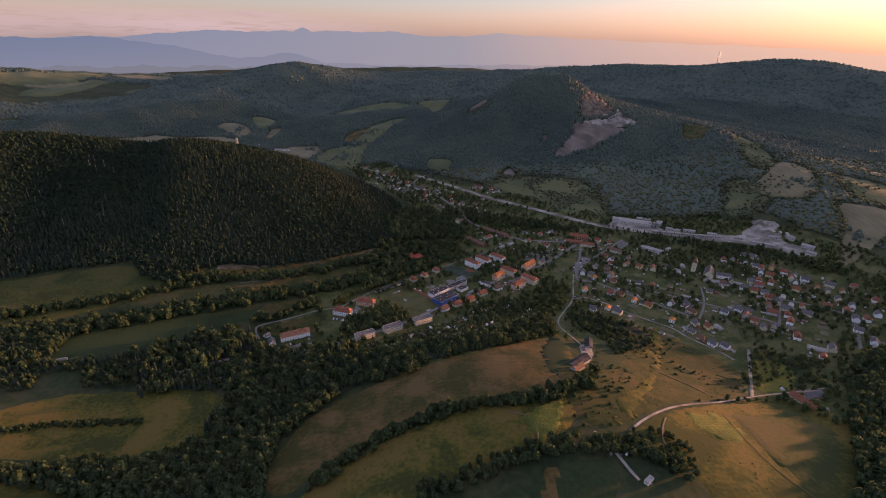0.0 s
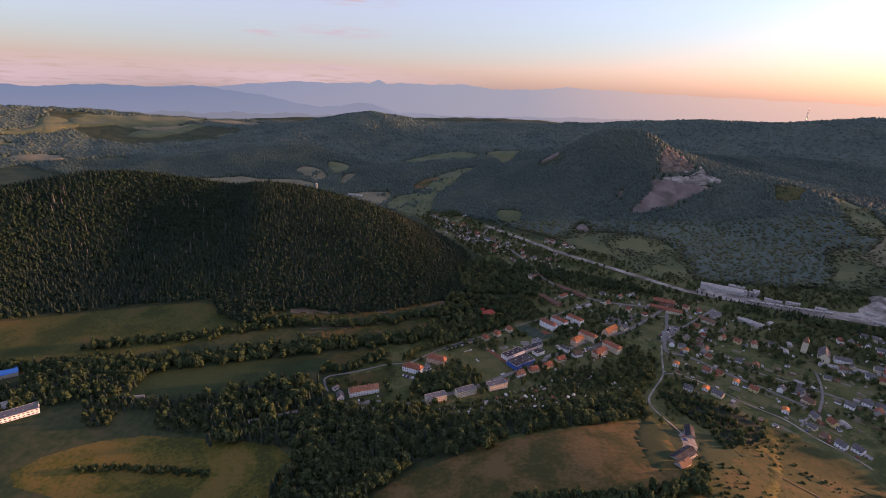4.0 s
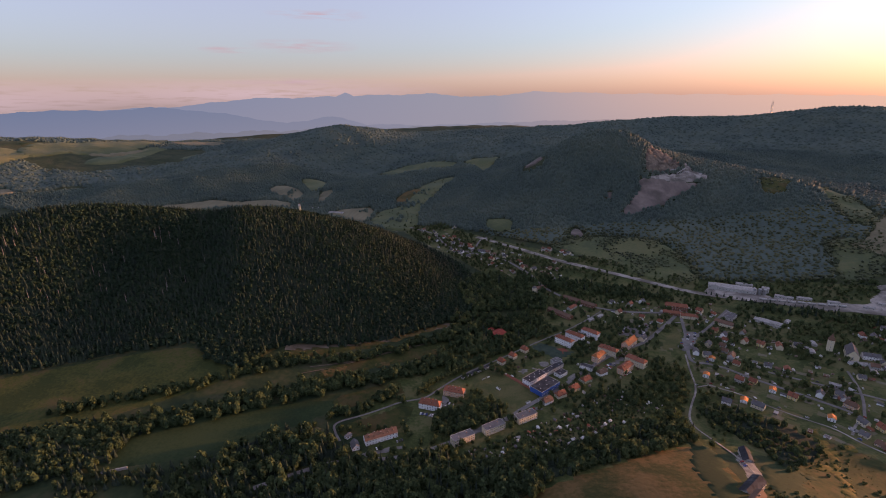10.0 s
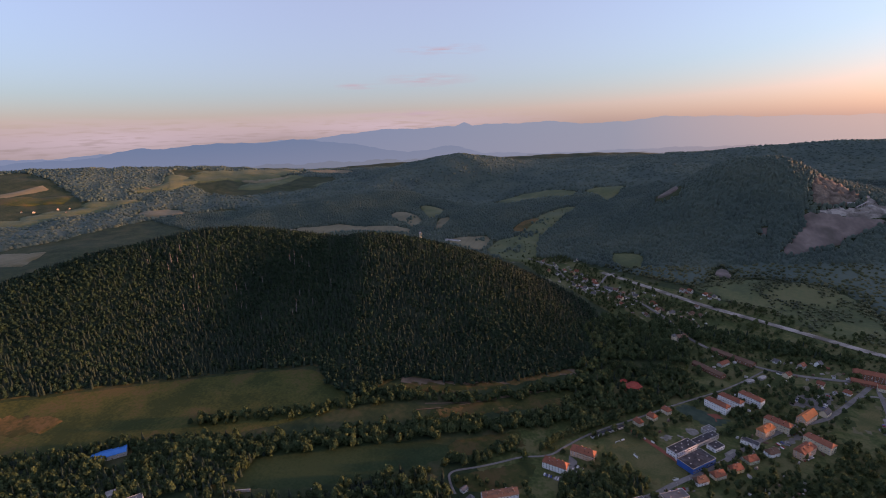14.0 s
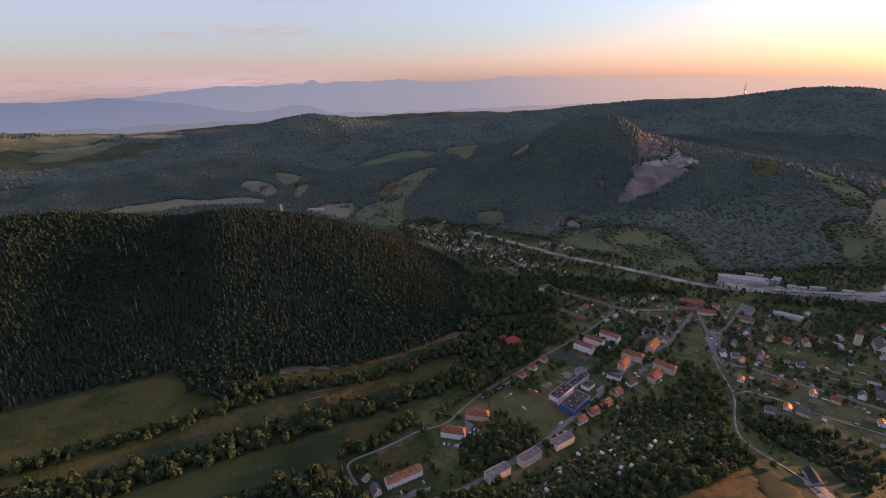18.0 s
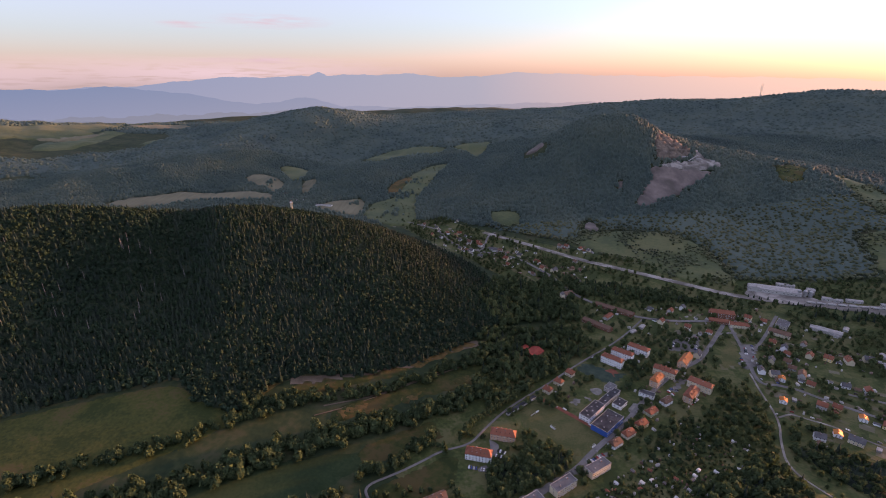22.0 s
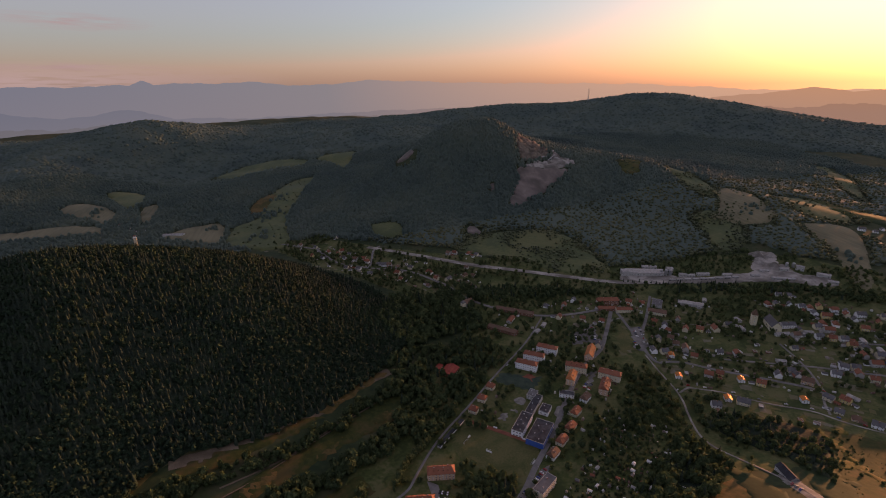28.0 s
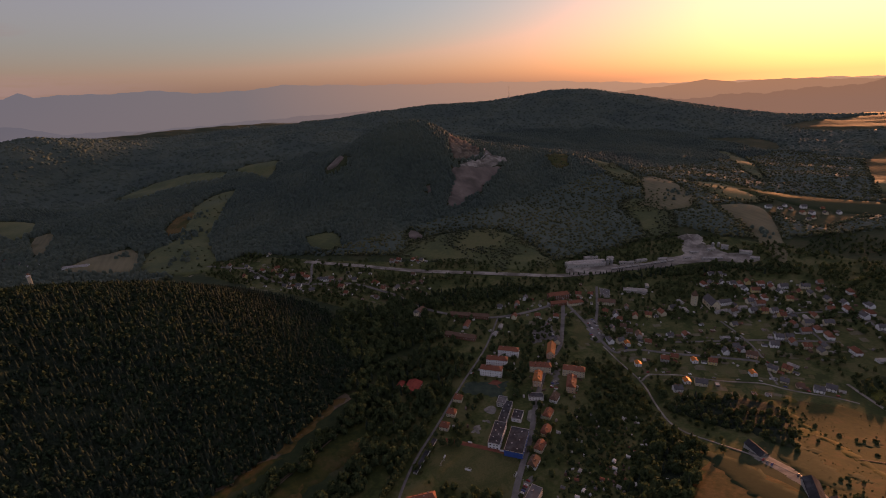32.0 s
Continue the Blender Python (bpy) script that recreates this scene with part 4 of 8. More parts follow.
def along(line, gap, spread, seed):
    """Places along a line, strewn to either side."""
    rng = np.random.default_rng(seed)
    p = densified(line, gap, closed=False)
    n = max(1, int(spread / gap * 1.4))
    p = np.repeat(p, n, 0)
    return p + rng.uniform(-1, 1, p.shape) * (spread / 2 + gap * 0.3)


def sized(n, low, high, seed):
    return np.random.default_rng(seed).uniform(low, high, n)


LEAFY = [clump_shape(s, 9 + s % 5, 1.05, 0.95, 110) for s in range(8)]
SPRUCE = [conifer_shape(s) for s in range(5)]
_few = [clump_shape(s + 110, 8, 1.1, 1.05, 75) for s in range(6)]
ROUGH = [clump_shape(s + 40, 5, 1.1, 1.1, 0) for s in range(6)]


def tuft_shape(seed, sides, ringed):
    """A far tree: a ragged rounded or pointed crown of few faces."""
    rng = np.random.default_rng(seed)
    ang = np.arange(sides) * 2 * math.pi / sides
    rings = [(0.5, 0.2), (0.36, 0.72)] if ringed else [(0.5, 0.15)]
    v = [np.array([[0, 0, 1.0]])]
    for r, z in rings[::-1]:
        rr = r * rng.uniform(0.8, 1.2, sides)
        v.append(np.stack([np.cos(ang) * rr, np.sin(ang) * rr, z + rng.uniform(-0.08, 0.08, sides)], -1))
    f = [[0, 1 + k, 1 + (k + 1) % sides] for k in range(sides)]
    if ringed:
        for k in range(sides):
            a, b, c, d = 1 + k, 1 + (k + 1) % sides, 1 + sides + k, 1 + sides + (k + 1) % sides
            f += [[a, c, d], [a, d, b]]
    return np.concatenate(v), np.array(f)


TUFTS = [tuft_shape(s, 5, True) for s in range(6)]
TUFTS_FAR = [tuft_shape(s + 9, 5, s % 2 == 0) for s in range(6)]

hill_trees = scattered(NEAR_WOOD, 5.7, 11, [WEST_TAN, WEST_GREEN])
_r = np.random.default_rng(5).random(len(hill_trees))
_mixed = np.sin(hill_trees[:, 0] * 0.012 + 1) * np.cos(hill_trees[:, 1] * 0.014) * 0.3 + 0.34
_con = hill_trees[_r < _mixed]
_dec = hill_trees[_r >= _mixed]
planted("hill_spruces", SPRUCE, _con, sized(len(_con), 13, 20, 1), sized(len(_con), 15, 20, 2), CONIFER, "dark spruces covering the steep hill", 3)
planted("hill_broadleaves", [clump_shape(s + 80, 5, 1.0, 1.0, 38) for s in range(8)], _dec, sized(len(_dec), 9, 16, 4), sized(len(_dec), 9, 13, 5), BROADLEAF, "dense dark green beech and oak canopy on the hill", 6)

patch("east_green_field", [(1157, 1177), (1284, 992), (1350, 867), (1269, 800), (1190, 860), (1129, 1000)], FIELD_GREEN, "green field beside the far eastern hamlet", "field", 2.5, 20)
_bushy = np.concatenate([scattered(q, g, 77) for q, g in ((SLOPE, 8), (GREEN_LOW, 8), (CLEARING, 7), (LIGHT_BAND, 9), (STRIP_UPPER, 14), (RIDGE_FIELD, 20), (GREEN_VALLEY, 22), (EAST_BAND, 16))])
_bushy = _bushy[np.sin(_bushy[:, 0] * 0.05 + 2 * np.sin(_bushy[:, 1] * 0.031)) + np.sin(_bushy[:, 1] * 0.043 + 1) + np.random.default_rng(3).normal(0, 0.5, len(_bushy)) > 0.0]
planted("slope_bushes", ROUGH, _bushy, sized(len(_bushy), 3, 10, 78), sized(len(_bushy), 5, 12, 79), SLOPE_LEAF_HAZED, "scattered bushes over the rough slope", 80, 0)
EAST_VILLAGE = [(1010, 860), (1030, 1040), (1190, 1010), (1210, 850)]
EAST_GREEN = [(1157, 1177), (1284, 992), (1350, 867), (1269, 800), (1190, 860), (1129, 1000)]
FIELDS_FAR = [EAST_VILLAGE, EAST_GREEN, STUBBLE, GREEN_FAR, STUBBLE_SMALL, PALE_VALLEY, GREEN_VALLEY, GREEN_UPPER, GREEN_GAP, SLOPE, STRIP, STRIP_UPPER, SADDLE, PLANT_PAD, QUARRY, QUARRY_BENCH, QUARRY_CLIFF, SIDE_SCREE, FOOT_SCREE, GREEN_LOW, CLEARING, LIGHT_BAND, VALLEY_BROWN, RIDGE_FIELD, EAST_BAND, HIGH_MEADOW, QUARRY_GAP, VILLAGE]
MID_WOOD = [(-1100, 1330), (-420, 1330), (-330, 1500), (-160, 1480), (60, 1330), (420, 1070), (760, 1040), (800, 880), (1150, 760), (1900, 1150), (1900, 1900), (1300, 2350), (300, 2400), (-700, 2400), (-1500, 2300), (-2000, 1700)]
mid_trees = scattered(MID_WOOD, 9.3, 21, FIELDS_FAR)
_low = mid_trees[:, 1] < 1430
_edge_trees = mid_trees[_low]
mid_trees = mid_trees[~_low]
planted("slope_broadleaves", ROUGH, _edge_trees, sized(len(_edge_trees), 6, 14, 17), sized(len(_edge_trees), 8, 14, 18), SLOPE_LEAF_HAZED,
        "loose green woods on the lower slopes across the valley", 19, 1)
planted("valley_side_forest", TUFTS, mid_trees, sized(len(mid_trees), 9, 18, 7), sized(len(mid_trees), 9, 15, 8), FARWOOD_HAZED, "dark forest on the slopes round the quarry", 9, 2)
FAR_WOOD = [(-2000, 1700), (-1500, 2300), (-700, 2400), (300, 2400), (1300, 2350), (1900, 1900), (1900, 1150), (3600, 1500), (3300, 2700), (2300, 3600), (0, 4000), (-1500, 3900), (-2700, 3600), (-3700, 2300), (-3600, 900), (-2000, 600)]
far_trees = scattered(FAR_WOOD, 17.5, 31, [GREEN_UPPER, HIGH_MEADOW, EAST_VILLAGE, EAST_GREEN] + [o for _, o in PLAIN + PLAIN_WEST])


def far_woods(xy):
    """Which far places are wooded: all of the hills, broken stretches of the plain."""
    x, y = xy[:, 0], xy[:, 1]
    return (np.sin(x * 0.0042 + 2 * np.sin(y * 0.003)) + np.sin(y * 0.006 + 1) > -0.35) | ((x > -1000) & ((x < 1500) | (y > 1800))) | ((x > -1800) & (y > 2350)) | (y > 3100)


far_trees = far_trees[far_woods(far_trees)]
planted("distant_forest", TUFTS_FAR, far_trees, sized(len(far_trees), 11, 19, 12), sized(len(far_trees), 18, 28, 13), FARWOOD_HAZED, "endless dark forest over the far hills", 14, 3)


def canopy(name, poly, step, tall, but, label, seed, mat=None, free=None):
    """The closed mass of leaves between the crowns of a wood, sinking to the ground at its edges."""
    p = np.array(poly, float)
    xs, ys = np.arange(p[:, 0].min(), p[:, 0].max(), step), np.arange(p[:, 1].min(), p[:, 1].max(), step)
    gx, gy = np.meshgrid(xs, ys)
    rng = np.random.default_rng(seed)
    gx, gy = gx + rng.uniform(-0.3, 0.3, gx.shape) * step, gy + rng.uniform(-0.3, 0.3, gx.shape) * step
    on = inside(p, gx, gy)
    for q in but:
        on &= ~inside(q, gx, gy)
    if free is not None:
        on &= free(np.stack([gx.ravel(), gy.ravel()], -1)).reshape(gx.shape)
    core = on.copy()
    core[1:] &= on[:-1]
    core[:-1] &= on[1:]
    core[:, 1:] &= on[:, :-1]
    core[:, :-1] &= on[:, 1:]
    z = height(gx, gy) + np.where(core, tall * rng.uniform(0.75, 1.25, gx.shape), -1.5)
    i = np.arange(gx.size).reshape(gx.shape)
    q = np.stack([i[:-1, :-1], i[:-1, 1:], i[1:, 1:], i[1:, :-1]], -1).reshape(-1, 4)
    q = q[core.ravel()[q].any(1)]
    me = arrays_mesh(name, np.stack([gx, gy, z], -1).reshape(-1, 3), np.concatenate([q[:, [0, 1, 2]], q[:, [0, 2, 3]]]), mat or FARWOOD_HAZED, mat is None)
    return tagged(new(name, me), label, "trees", kind="stuff")


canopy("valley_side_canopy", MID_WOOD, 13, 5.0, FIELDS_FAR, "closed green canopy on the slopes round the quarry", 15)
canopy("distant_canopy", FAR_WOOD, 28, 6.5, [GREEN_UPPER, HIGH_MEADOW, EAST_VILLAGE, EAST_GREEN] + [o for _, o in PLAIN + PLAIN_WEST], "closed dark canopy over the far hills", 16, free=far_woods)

canopy("hill_canopy", NEAR_WOOD, 6, 5.0, [WEST_TAN, WEST_GREEN], "closed shade-dark canopy between the crowns on the hill", 18, SHADED_UNDERGROWTH)


# ---- building blocks ----
WALL_CREAM = material("cream_render", [(0.5, 0.43, 0.3), (0.58, 0.5, 0.36), (0.64, 0.57, 0.42)], 0.2, fine=1.2, vary=0.1)
WALL_WHITE = material("white_render", [(0.64, 0.65, 0.65), (0.74, 0.75, 0.75), (0.81, 0.82, 0.82)], 0.2, fine=1.2, vary=0.1)
WALL_YELLOW = material("yellow_render", [(0.55, 0.4, 0.17), (0.62, 0.47, 0.22), (0.66, 0.52, 0.28)], 0.2, fine=1.2, vary=0.1)
WALL_ROSE = material("salmon_render", [(0.5, 0.3, 0.2), (0.56, 0.36, 0.25), (0.6, 0.42, 0.3)], 0.2, fine=1.2, vary=0.1)
WALL_GREEN = material("pale_green_render", [(0.36, 0.4, 0.27), (0.42, 0.46, 0.32)], 0.2, fine=1.2, vary=0.1)
WALL_GREY = material("grey_render", [(0.28, 0.27, 0.25), (0.36, 0.35, 0.33), (0.42, 0.41, 0.39)], 0.2, fine=1.2, vary=0.15)
WALL_BLUE = material("cobalt_cladding", [(0.012, 0.085, 0.30), (0.02, 0.11, 0.38)], 0.2, fine=2, rough=0.5, spec=0.4)
BRICK = material("dark_red_brick", [(0.16, 0.07, 0.045), (0.22, 0.1, 0.065), (0.26, 0.13, 0.09)], 0.3, fine=3, vary=0.1)
WOOD = material("weathered_planks", [(0.1, 0.08, 0.06), (0.16, 0.12, 0.09), (0.22, 0.18, 0.14)], 0.5, fine=3, vary=0.2)
ROOF_RED = material("red_clay_tiles", [(0.16, 0.056, 0.036), (0.235, 0.082, 0.05), (0.31, 0.115, 0.07)], 0.15, fine=1.6, vary=0.35, bump=0.15, rough=0.75)
ROOF_ORANGE = material("orange_clay_tiles", [(0.3, 0.095, 0.035), (0.4, 0.13, 0.048), (0.47, 0.175, 0.072)], 0.15, fine=1.6, vary=0.1, bump=0.15, rough=0.75)
ROOF_BROWN = material("brown_tiles", [(0.1, 0.06, 0.045), (0.15, 0.085, 0.06), (0.21, 0.12, 0.085)], 0.15, fine=1.6, vary=0.3, bump=0.15, rough=0.75)
ROOF_GREY = material("grey_roof_felt", [(0.07, 0.07, 0.075), (0.11, 0.11, 0.115), (0.16, 0.16, 0.165)], 0.15, fine=1.2, vary=0.2, rough=0.85, spec=0.1)
ROOF_DARK = material("dark_roof_membrane", [(0.03, 0.032, 0.037), (0.05, 0.053, 0.06), (0.08, 0.083, 0.092)], 0.12, fine=0.8, contrast=1.6, rough=0.9, spec=0.08)
ROOF_SHEET = material("pale_sheet_metal", [(0.2, 0.195, 0.185), (0.3, 0.29, 0.28), (0.4, 0.39, 0.375)], 0.2, fine=2, rough=0.55, metal=0.2)
# smooth sheet metal with the low sun's orange glint put into its colour
ROOF_GLINT = material("orange_glint_sheet", [(0.46, 0.15, 0.04), (0.54, 0.19, 0.06)], 0.2, fine=2, rough=0.55, metal=0.7)
ROOF_CRIMSON = material("crimson_sheet_roof", [(0.22, 0.035, 0.025), (0.29, 0.05, 0.035), (0.35, 0.075, 0.05)], 0.2, fine=2, rough=0.7, contrast=1.5)
ROOF_BLUE = material("blue_sheet_roof", [(0.01, 0.16, 0.46), (0.015, 0.21, 0.58)], 0.2, fine=1.5, rough=0.6, bump=0.2)
FRAME_WHITE = material("white_window_frame", [(0.7, 0.7, 0.7), (0.78, 0.78, 0.77)], 0.5, fine=3)
GLASS = material("window_glass", [(0.02, 0.022, 0.025), (0.035, 0.038, 0.04)], 0.4, rough=0.06, spec=0.8)
DOOR_WOOD = material("painted_door", [(0.12, 0.07, 0.04), (0.18, 0.1, 0.06)], 0.6, fine=3, vary=0.3)
CONCRETE = material("grey_concrete", [(0.3, 0.29, 0.28), (0.38, 0.37, 0.36), (0.46, 0.45, 0.43)], 0.15, fine=1.5, vary=0.1)
METAL = material("galvanised_steel", [(0.35, 0.36, 0.37), (0.45, 0.46, 0.47)], 0.5, rough=0.45, metal=0.8)
PLASTIC = material("white_film", [(0.5, 0.5, 0.49), (0.62, 0.63, 0.62)], 0.5, fine=3, rough=0.4, vary=0.2)
TYRE = material("black_rubber", [(0.015, 0.015, 0.015), (0.03, 0.03, 0.03)], 2)


def part(name, mesh, parent, label="", at=None):
    """A mesh as a part of a thing or of another part."""
    ob = new(name, mesh)
    ob.parent = parent
    if at is not None:
        ob.matrix_basis = at
    if label:
        ob["label"] = label
    return ob


def thing(name, x, y, turn, label, category, group="", z=None):
    """The base of a thing, standing on the ground."""
    ob = new(name)
    ob.empty_display_size = 0.5
    ob.matrix_basis = pose(x, y, ground(x, y) if z is None else z, 0, 0, turn)
    return tagged(ob, label, category, group)


_made = {}


def shape(key, build):
    """A mesh built once and shared by all alike pieces."""
    if key not in _made:
        _made[key] = build()
    return _made[key]


def solid(name, mats, bm, bevel=0.0):
    if bevel:
        bmesh.ops.bevel(bm, geom=list(bm.edges), offset=bevel, segments=1, affect="EDGES")
    me = bpy.data.meshes.new(name)
    bm.normal_update()
    bm.to_mesh(me)
    bm.free()
    for m in mats if isinstance(mats, (list, tuple)) else [mats]:
        me.materials.append(m)
    return me


def add_box(bm, x0, x1, y0, y1, z0, z1, slot=0):
    v = [bm.verts.new((x, y, z)) for z in (z0, z1) for x, y in ((x0, y0), (x1, y0), (x1, y1), (x0, y1))]
    for q in ((0, 3, 2, 1), (4, 5, 6, 7), (0, 1, 5, 4), (1, 2, 6, 5), (2, 3, 7, 6), (3, 0, 4, 7)):
        bm.faces.new([v[k] for k in q]).material_index = slot
    return v


def box_mesh(name, sx, sy, z0, z1, mat, bevel=0.04):
    def build():
        bm = bmesh.new()
        add_box(bm, -sx / 2, sx / 2, -sy / 2, sy / 2, z0, z1)
        return solid(name, mat, bm, bevel)
    return shape((name, sx, sy, z0, z1, mat.name), build)


def gabled_walls(length, width, eaves, rise, mat, below=1.5):
    """Outer walls with pointed gable ends."""
    def build():
        bm = bmesh.new()
        a, b = length / 2, width / 2
        low = [bm.verts.new(p) for p in ((-a, -b, -below), (a, -b, -below), (a, b, -below), (-a, b, -below))]
        top = [bm.verts.new(p) for p in ((-a, -b, eaves), (a, -b, eaves), (a, b, eaves), (-a, b, eaves))]
        ridge = [bm.verts.new((-a, 0, eaves + rise)), bm.verts.new((a, 0, eaves + rise))]
        bm.faces.new((low[0], low[1], top[1], top[0]))
        bm.faces.new((low[2], low[3], top[3], top[2]))
        bm.faces.new((low[1], low[2], top[2], ridge[1], top[1]))
        bm.faces.new((low[3], low[0], top[0], ridge[0], top[3]))
        bm.faces.new((top[0], top[1], ridge[1], ridge[0]))
        bm.faces.new((top[2], top[3], ridge[0], ridge[1]))
        bm.faces.new(low[::-1])
        return solid("wall", mat, bm)
    return shape(("gw", length, width, eaves, rise, mat.name), build)


def roof_mesh(length, width, eaves, rise, mat, hip=0.0, over=0.5, thick=0.28):
    """A pitched roof with overhanging eaves and real thickness; hip: how far the ridge ends lie in from the gables."""
    def build():
        bm = bmesh.new()
        a, b = length / 2 + over, width / 2 + over
        drop = rise * over / (width / 2)
        rings = []
        for up in (0.02, thick):
            e, r = eaves - drop + up, eaves + rise + up
            rings.append([bm.verts.new(p) for p in ((-a, -b, e), (a, -b, e), (a, b, e), (-a, b, e), (-a + hip + (over if hip else 0), 0, r), (a - hip - (over if hip else 0), 0, r))])
        lo, hi = rings
        for s, flip in ((hi, False), (lo, True)):
            for q in ((0, 1, 5, 4), (2, 3, 4, 5)) + (((1, 2, 5), (3, 0, 4)) if hip else ()):
                f = [s[k] for k in q]
                bm.faces.new(f[::-1] if flip else f)
        border = (0, 1, 2, 3) if hip else (0, 1, 5, 2, 3, 4)
        for k, n in zip(border, border[1:] + border[:1]):
            bm.faces.new((lo[k], lo[n], hi[n], hi[k]))
        ridge = 0.18
        add_box(bm, -a + hip + over, a - hip - over, -ridge, ridge, eaves + rise + thick - 0.12, eaves + rise + thick + 0.1)
        return solid("roof", mat, bm)
    return shape(("rf", length, width, eaves, rise, mat.name, hip), build)


def flat_roof(length, width, eaves, mat, lip=0.5):
    """A felted flat roof inside a low parapet."""
    def build():
        bm = bmesh.new()
        a, b = length / 2 + 0.15, width / 2 + 0.15
        add_box(bm, -a, a, -b, b, eaves - 0.1, eaves + 0.15)
        for x0, x1, y0, y1 in ((-a, a, -b, -b + 0.3), (-a, a, b - 0.3, b), (-a, -a + 0.3, -b + 0.3, b - 0.3), (a - 0.3, a, -b + 0.3, b - 0.3)):
            add_box(bm, x0, x1, y0, y1, eaves + 0.154, eaves + lip, 1)
        return solid("roof", [mat, CONCRETE], bm)
    return shape(("fr", length, width, eaves, mat.name), build)


def window_mesh(w, h):
    """A casement window: white frame and sill round two dark panes, standing a little proud."""
    def build():
        bm = bmesh.new()
        add_box(bm, -w / 2, w / 2, -0.07, 0.05, 0, h)
        add_box(bm, -w / 2 - 0.08, w / 2 + 0.08, -0.2, 0.05, -0.08, -0.004)
        for x0, x1 in ((-w / 2 + 0.1, -0.04), (0.04, w / 2 - 0.1)):
            add_box(bm, x0, x1, -0.085, 0.0, 0.1, h - 0.1, 1)
        return solid("window", [FRAME_WHITE, GLASS], bm)
    return shape(("win", w, h), build)


def door_mesh(w=1.1, h=2.1):
    def build():
        bm = bmesh.new()
        add_box(bm, -w / 2, w / 2, -0.06, 0.05, 0, h)
        add_box(bm, -w / 2 - 0.12, -w / 2, -0.12, 0.05, 0, h + 0.12, 1)
        add_box(bm, w / 2, w / 2 + 0.12, -0.12, 0.05, 0, h + 0.12, 1)
        add_box(bm, -w / 2, w / 2, -0.12, 0.05, h, h + 0.12, 1)
        add_box(bm, -w / 2 - 0.3, w / 2 + 0.3, -0.9, 0.05, -1.0, -0.01, 1)
        return solid("door", [DOOR_WOOD, CONCRETE], bm)
    return shape(("door", w, h), build)


def chimney_mesh(h):
    def build():
        bm = bmesh.new()
        add_box(bm, -0.45, 0.45, -0.35, 0.35, -1.5, h)
        add_box(bm, -0.55, 0.55, -0.45, 0.45, h + 0.004, h + 0.16, 1)
        add_box(bm, -0.2, 0.2, -0.15, 0.15, h + 0.164, h + 0.45)
        return solid("chimney", [BRICK, CONCRETE], bm)
    return shape(("chim", h), build)


def dormer_mesh(w, h, d, wall, roof):
    """A dormer with a small pitched roof and a dark window."""
    def build():
        bm = bmesh.new()
        add_box(bm, -w / 2, w / 2, 0, d, -0.6, h)
        add_box(bm, -w / 2 + 0.2, w / 2 - 0.2, -0.05, -0.004, 0.25, h - 0.15, 2)
        o = 0.2
        v = [bm.verts.new(p) for p in ((-w / 2 - o, -o, h), (w / 2 + o, -o, h), (w / 2 + o, d + 0.8, h), (-w / 2 - o, d + 0.8, h), (0, -o, h + w * 0.4), (0, d + 0.8, h + w * 0.4))]
        for q in ((1, 2, 5, 4), (3, 0, 4, 5), (0, 1, 4), (2, 3, 5), (0, 3, 2, 1)):
            bm.faces.new([v[k] for k in q]).material_index = 1
        return solid("dormer", [wall, roof, GLASS], bm)
    return shape(("dorm", w, h, d, wall.name, roof.name), build)


def lowest(x, y, turn, length, width):
    a = math.radians(turn)
    return min(ground(x + u * math.cos(a) - v * math.sin(a), y + u * math.sin(a) + v * math.cos(a))
               for u in (-length / 2, length / 2) for v in (-width / 2, width / 2))


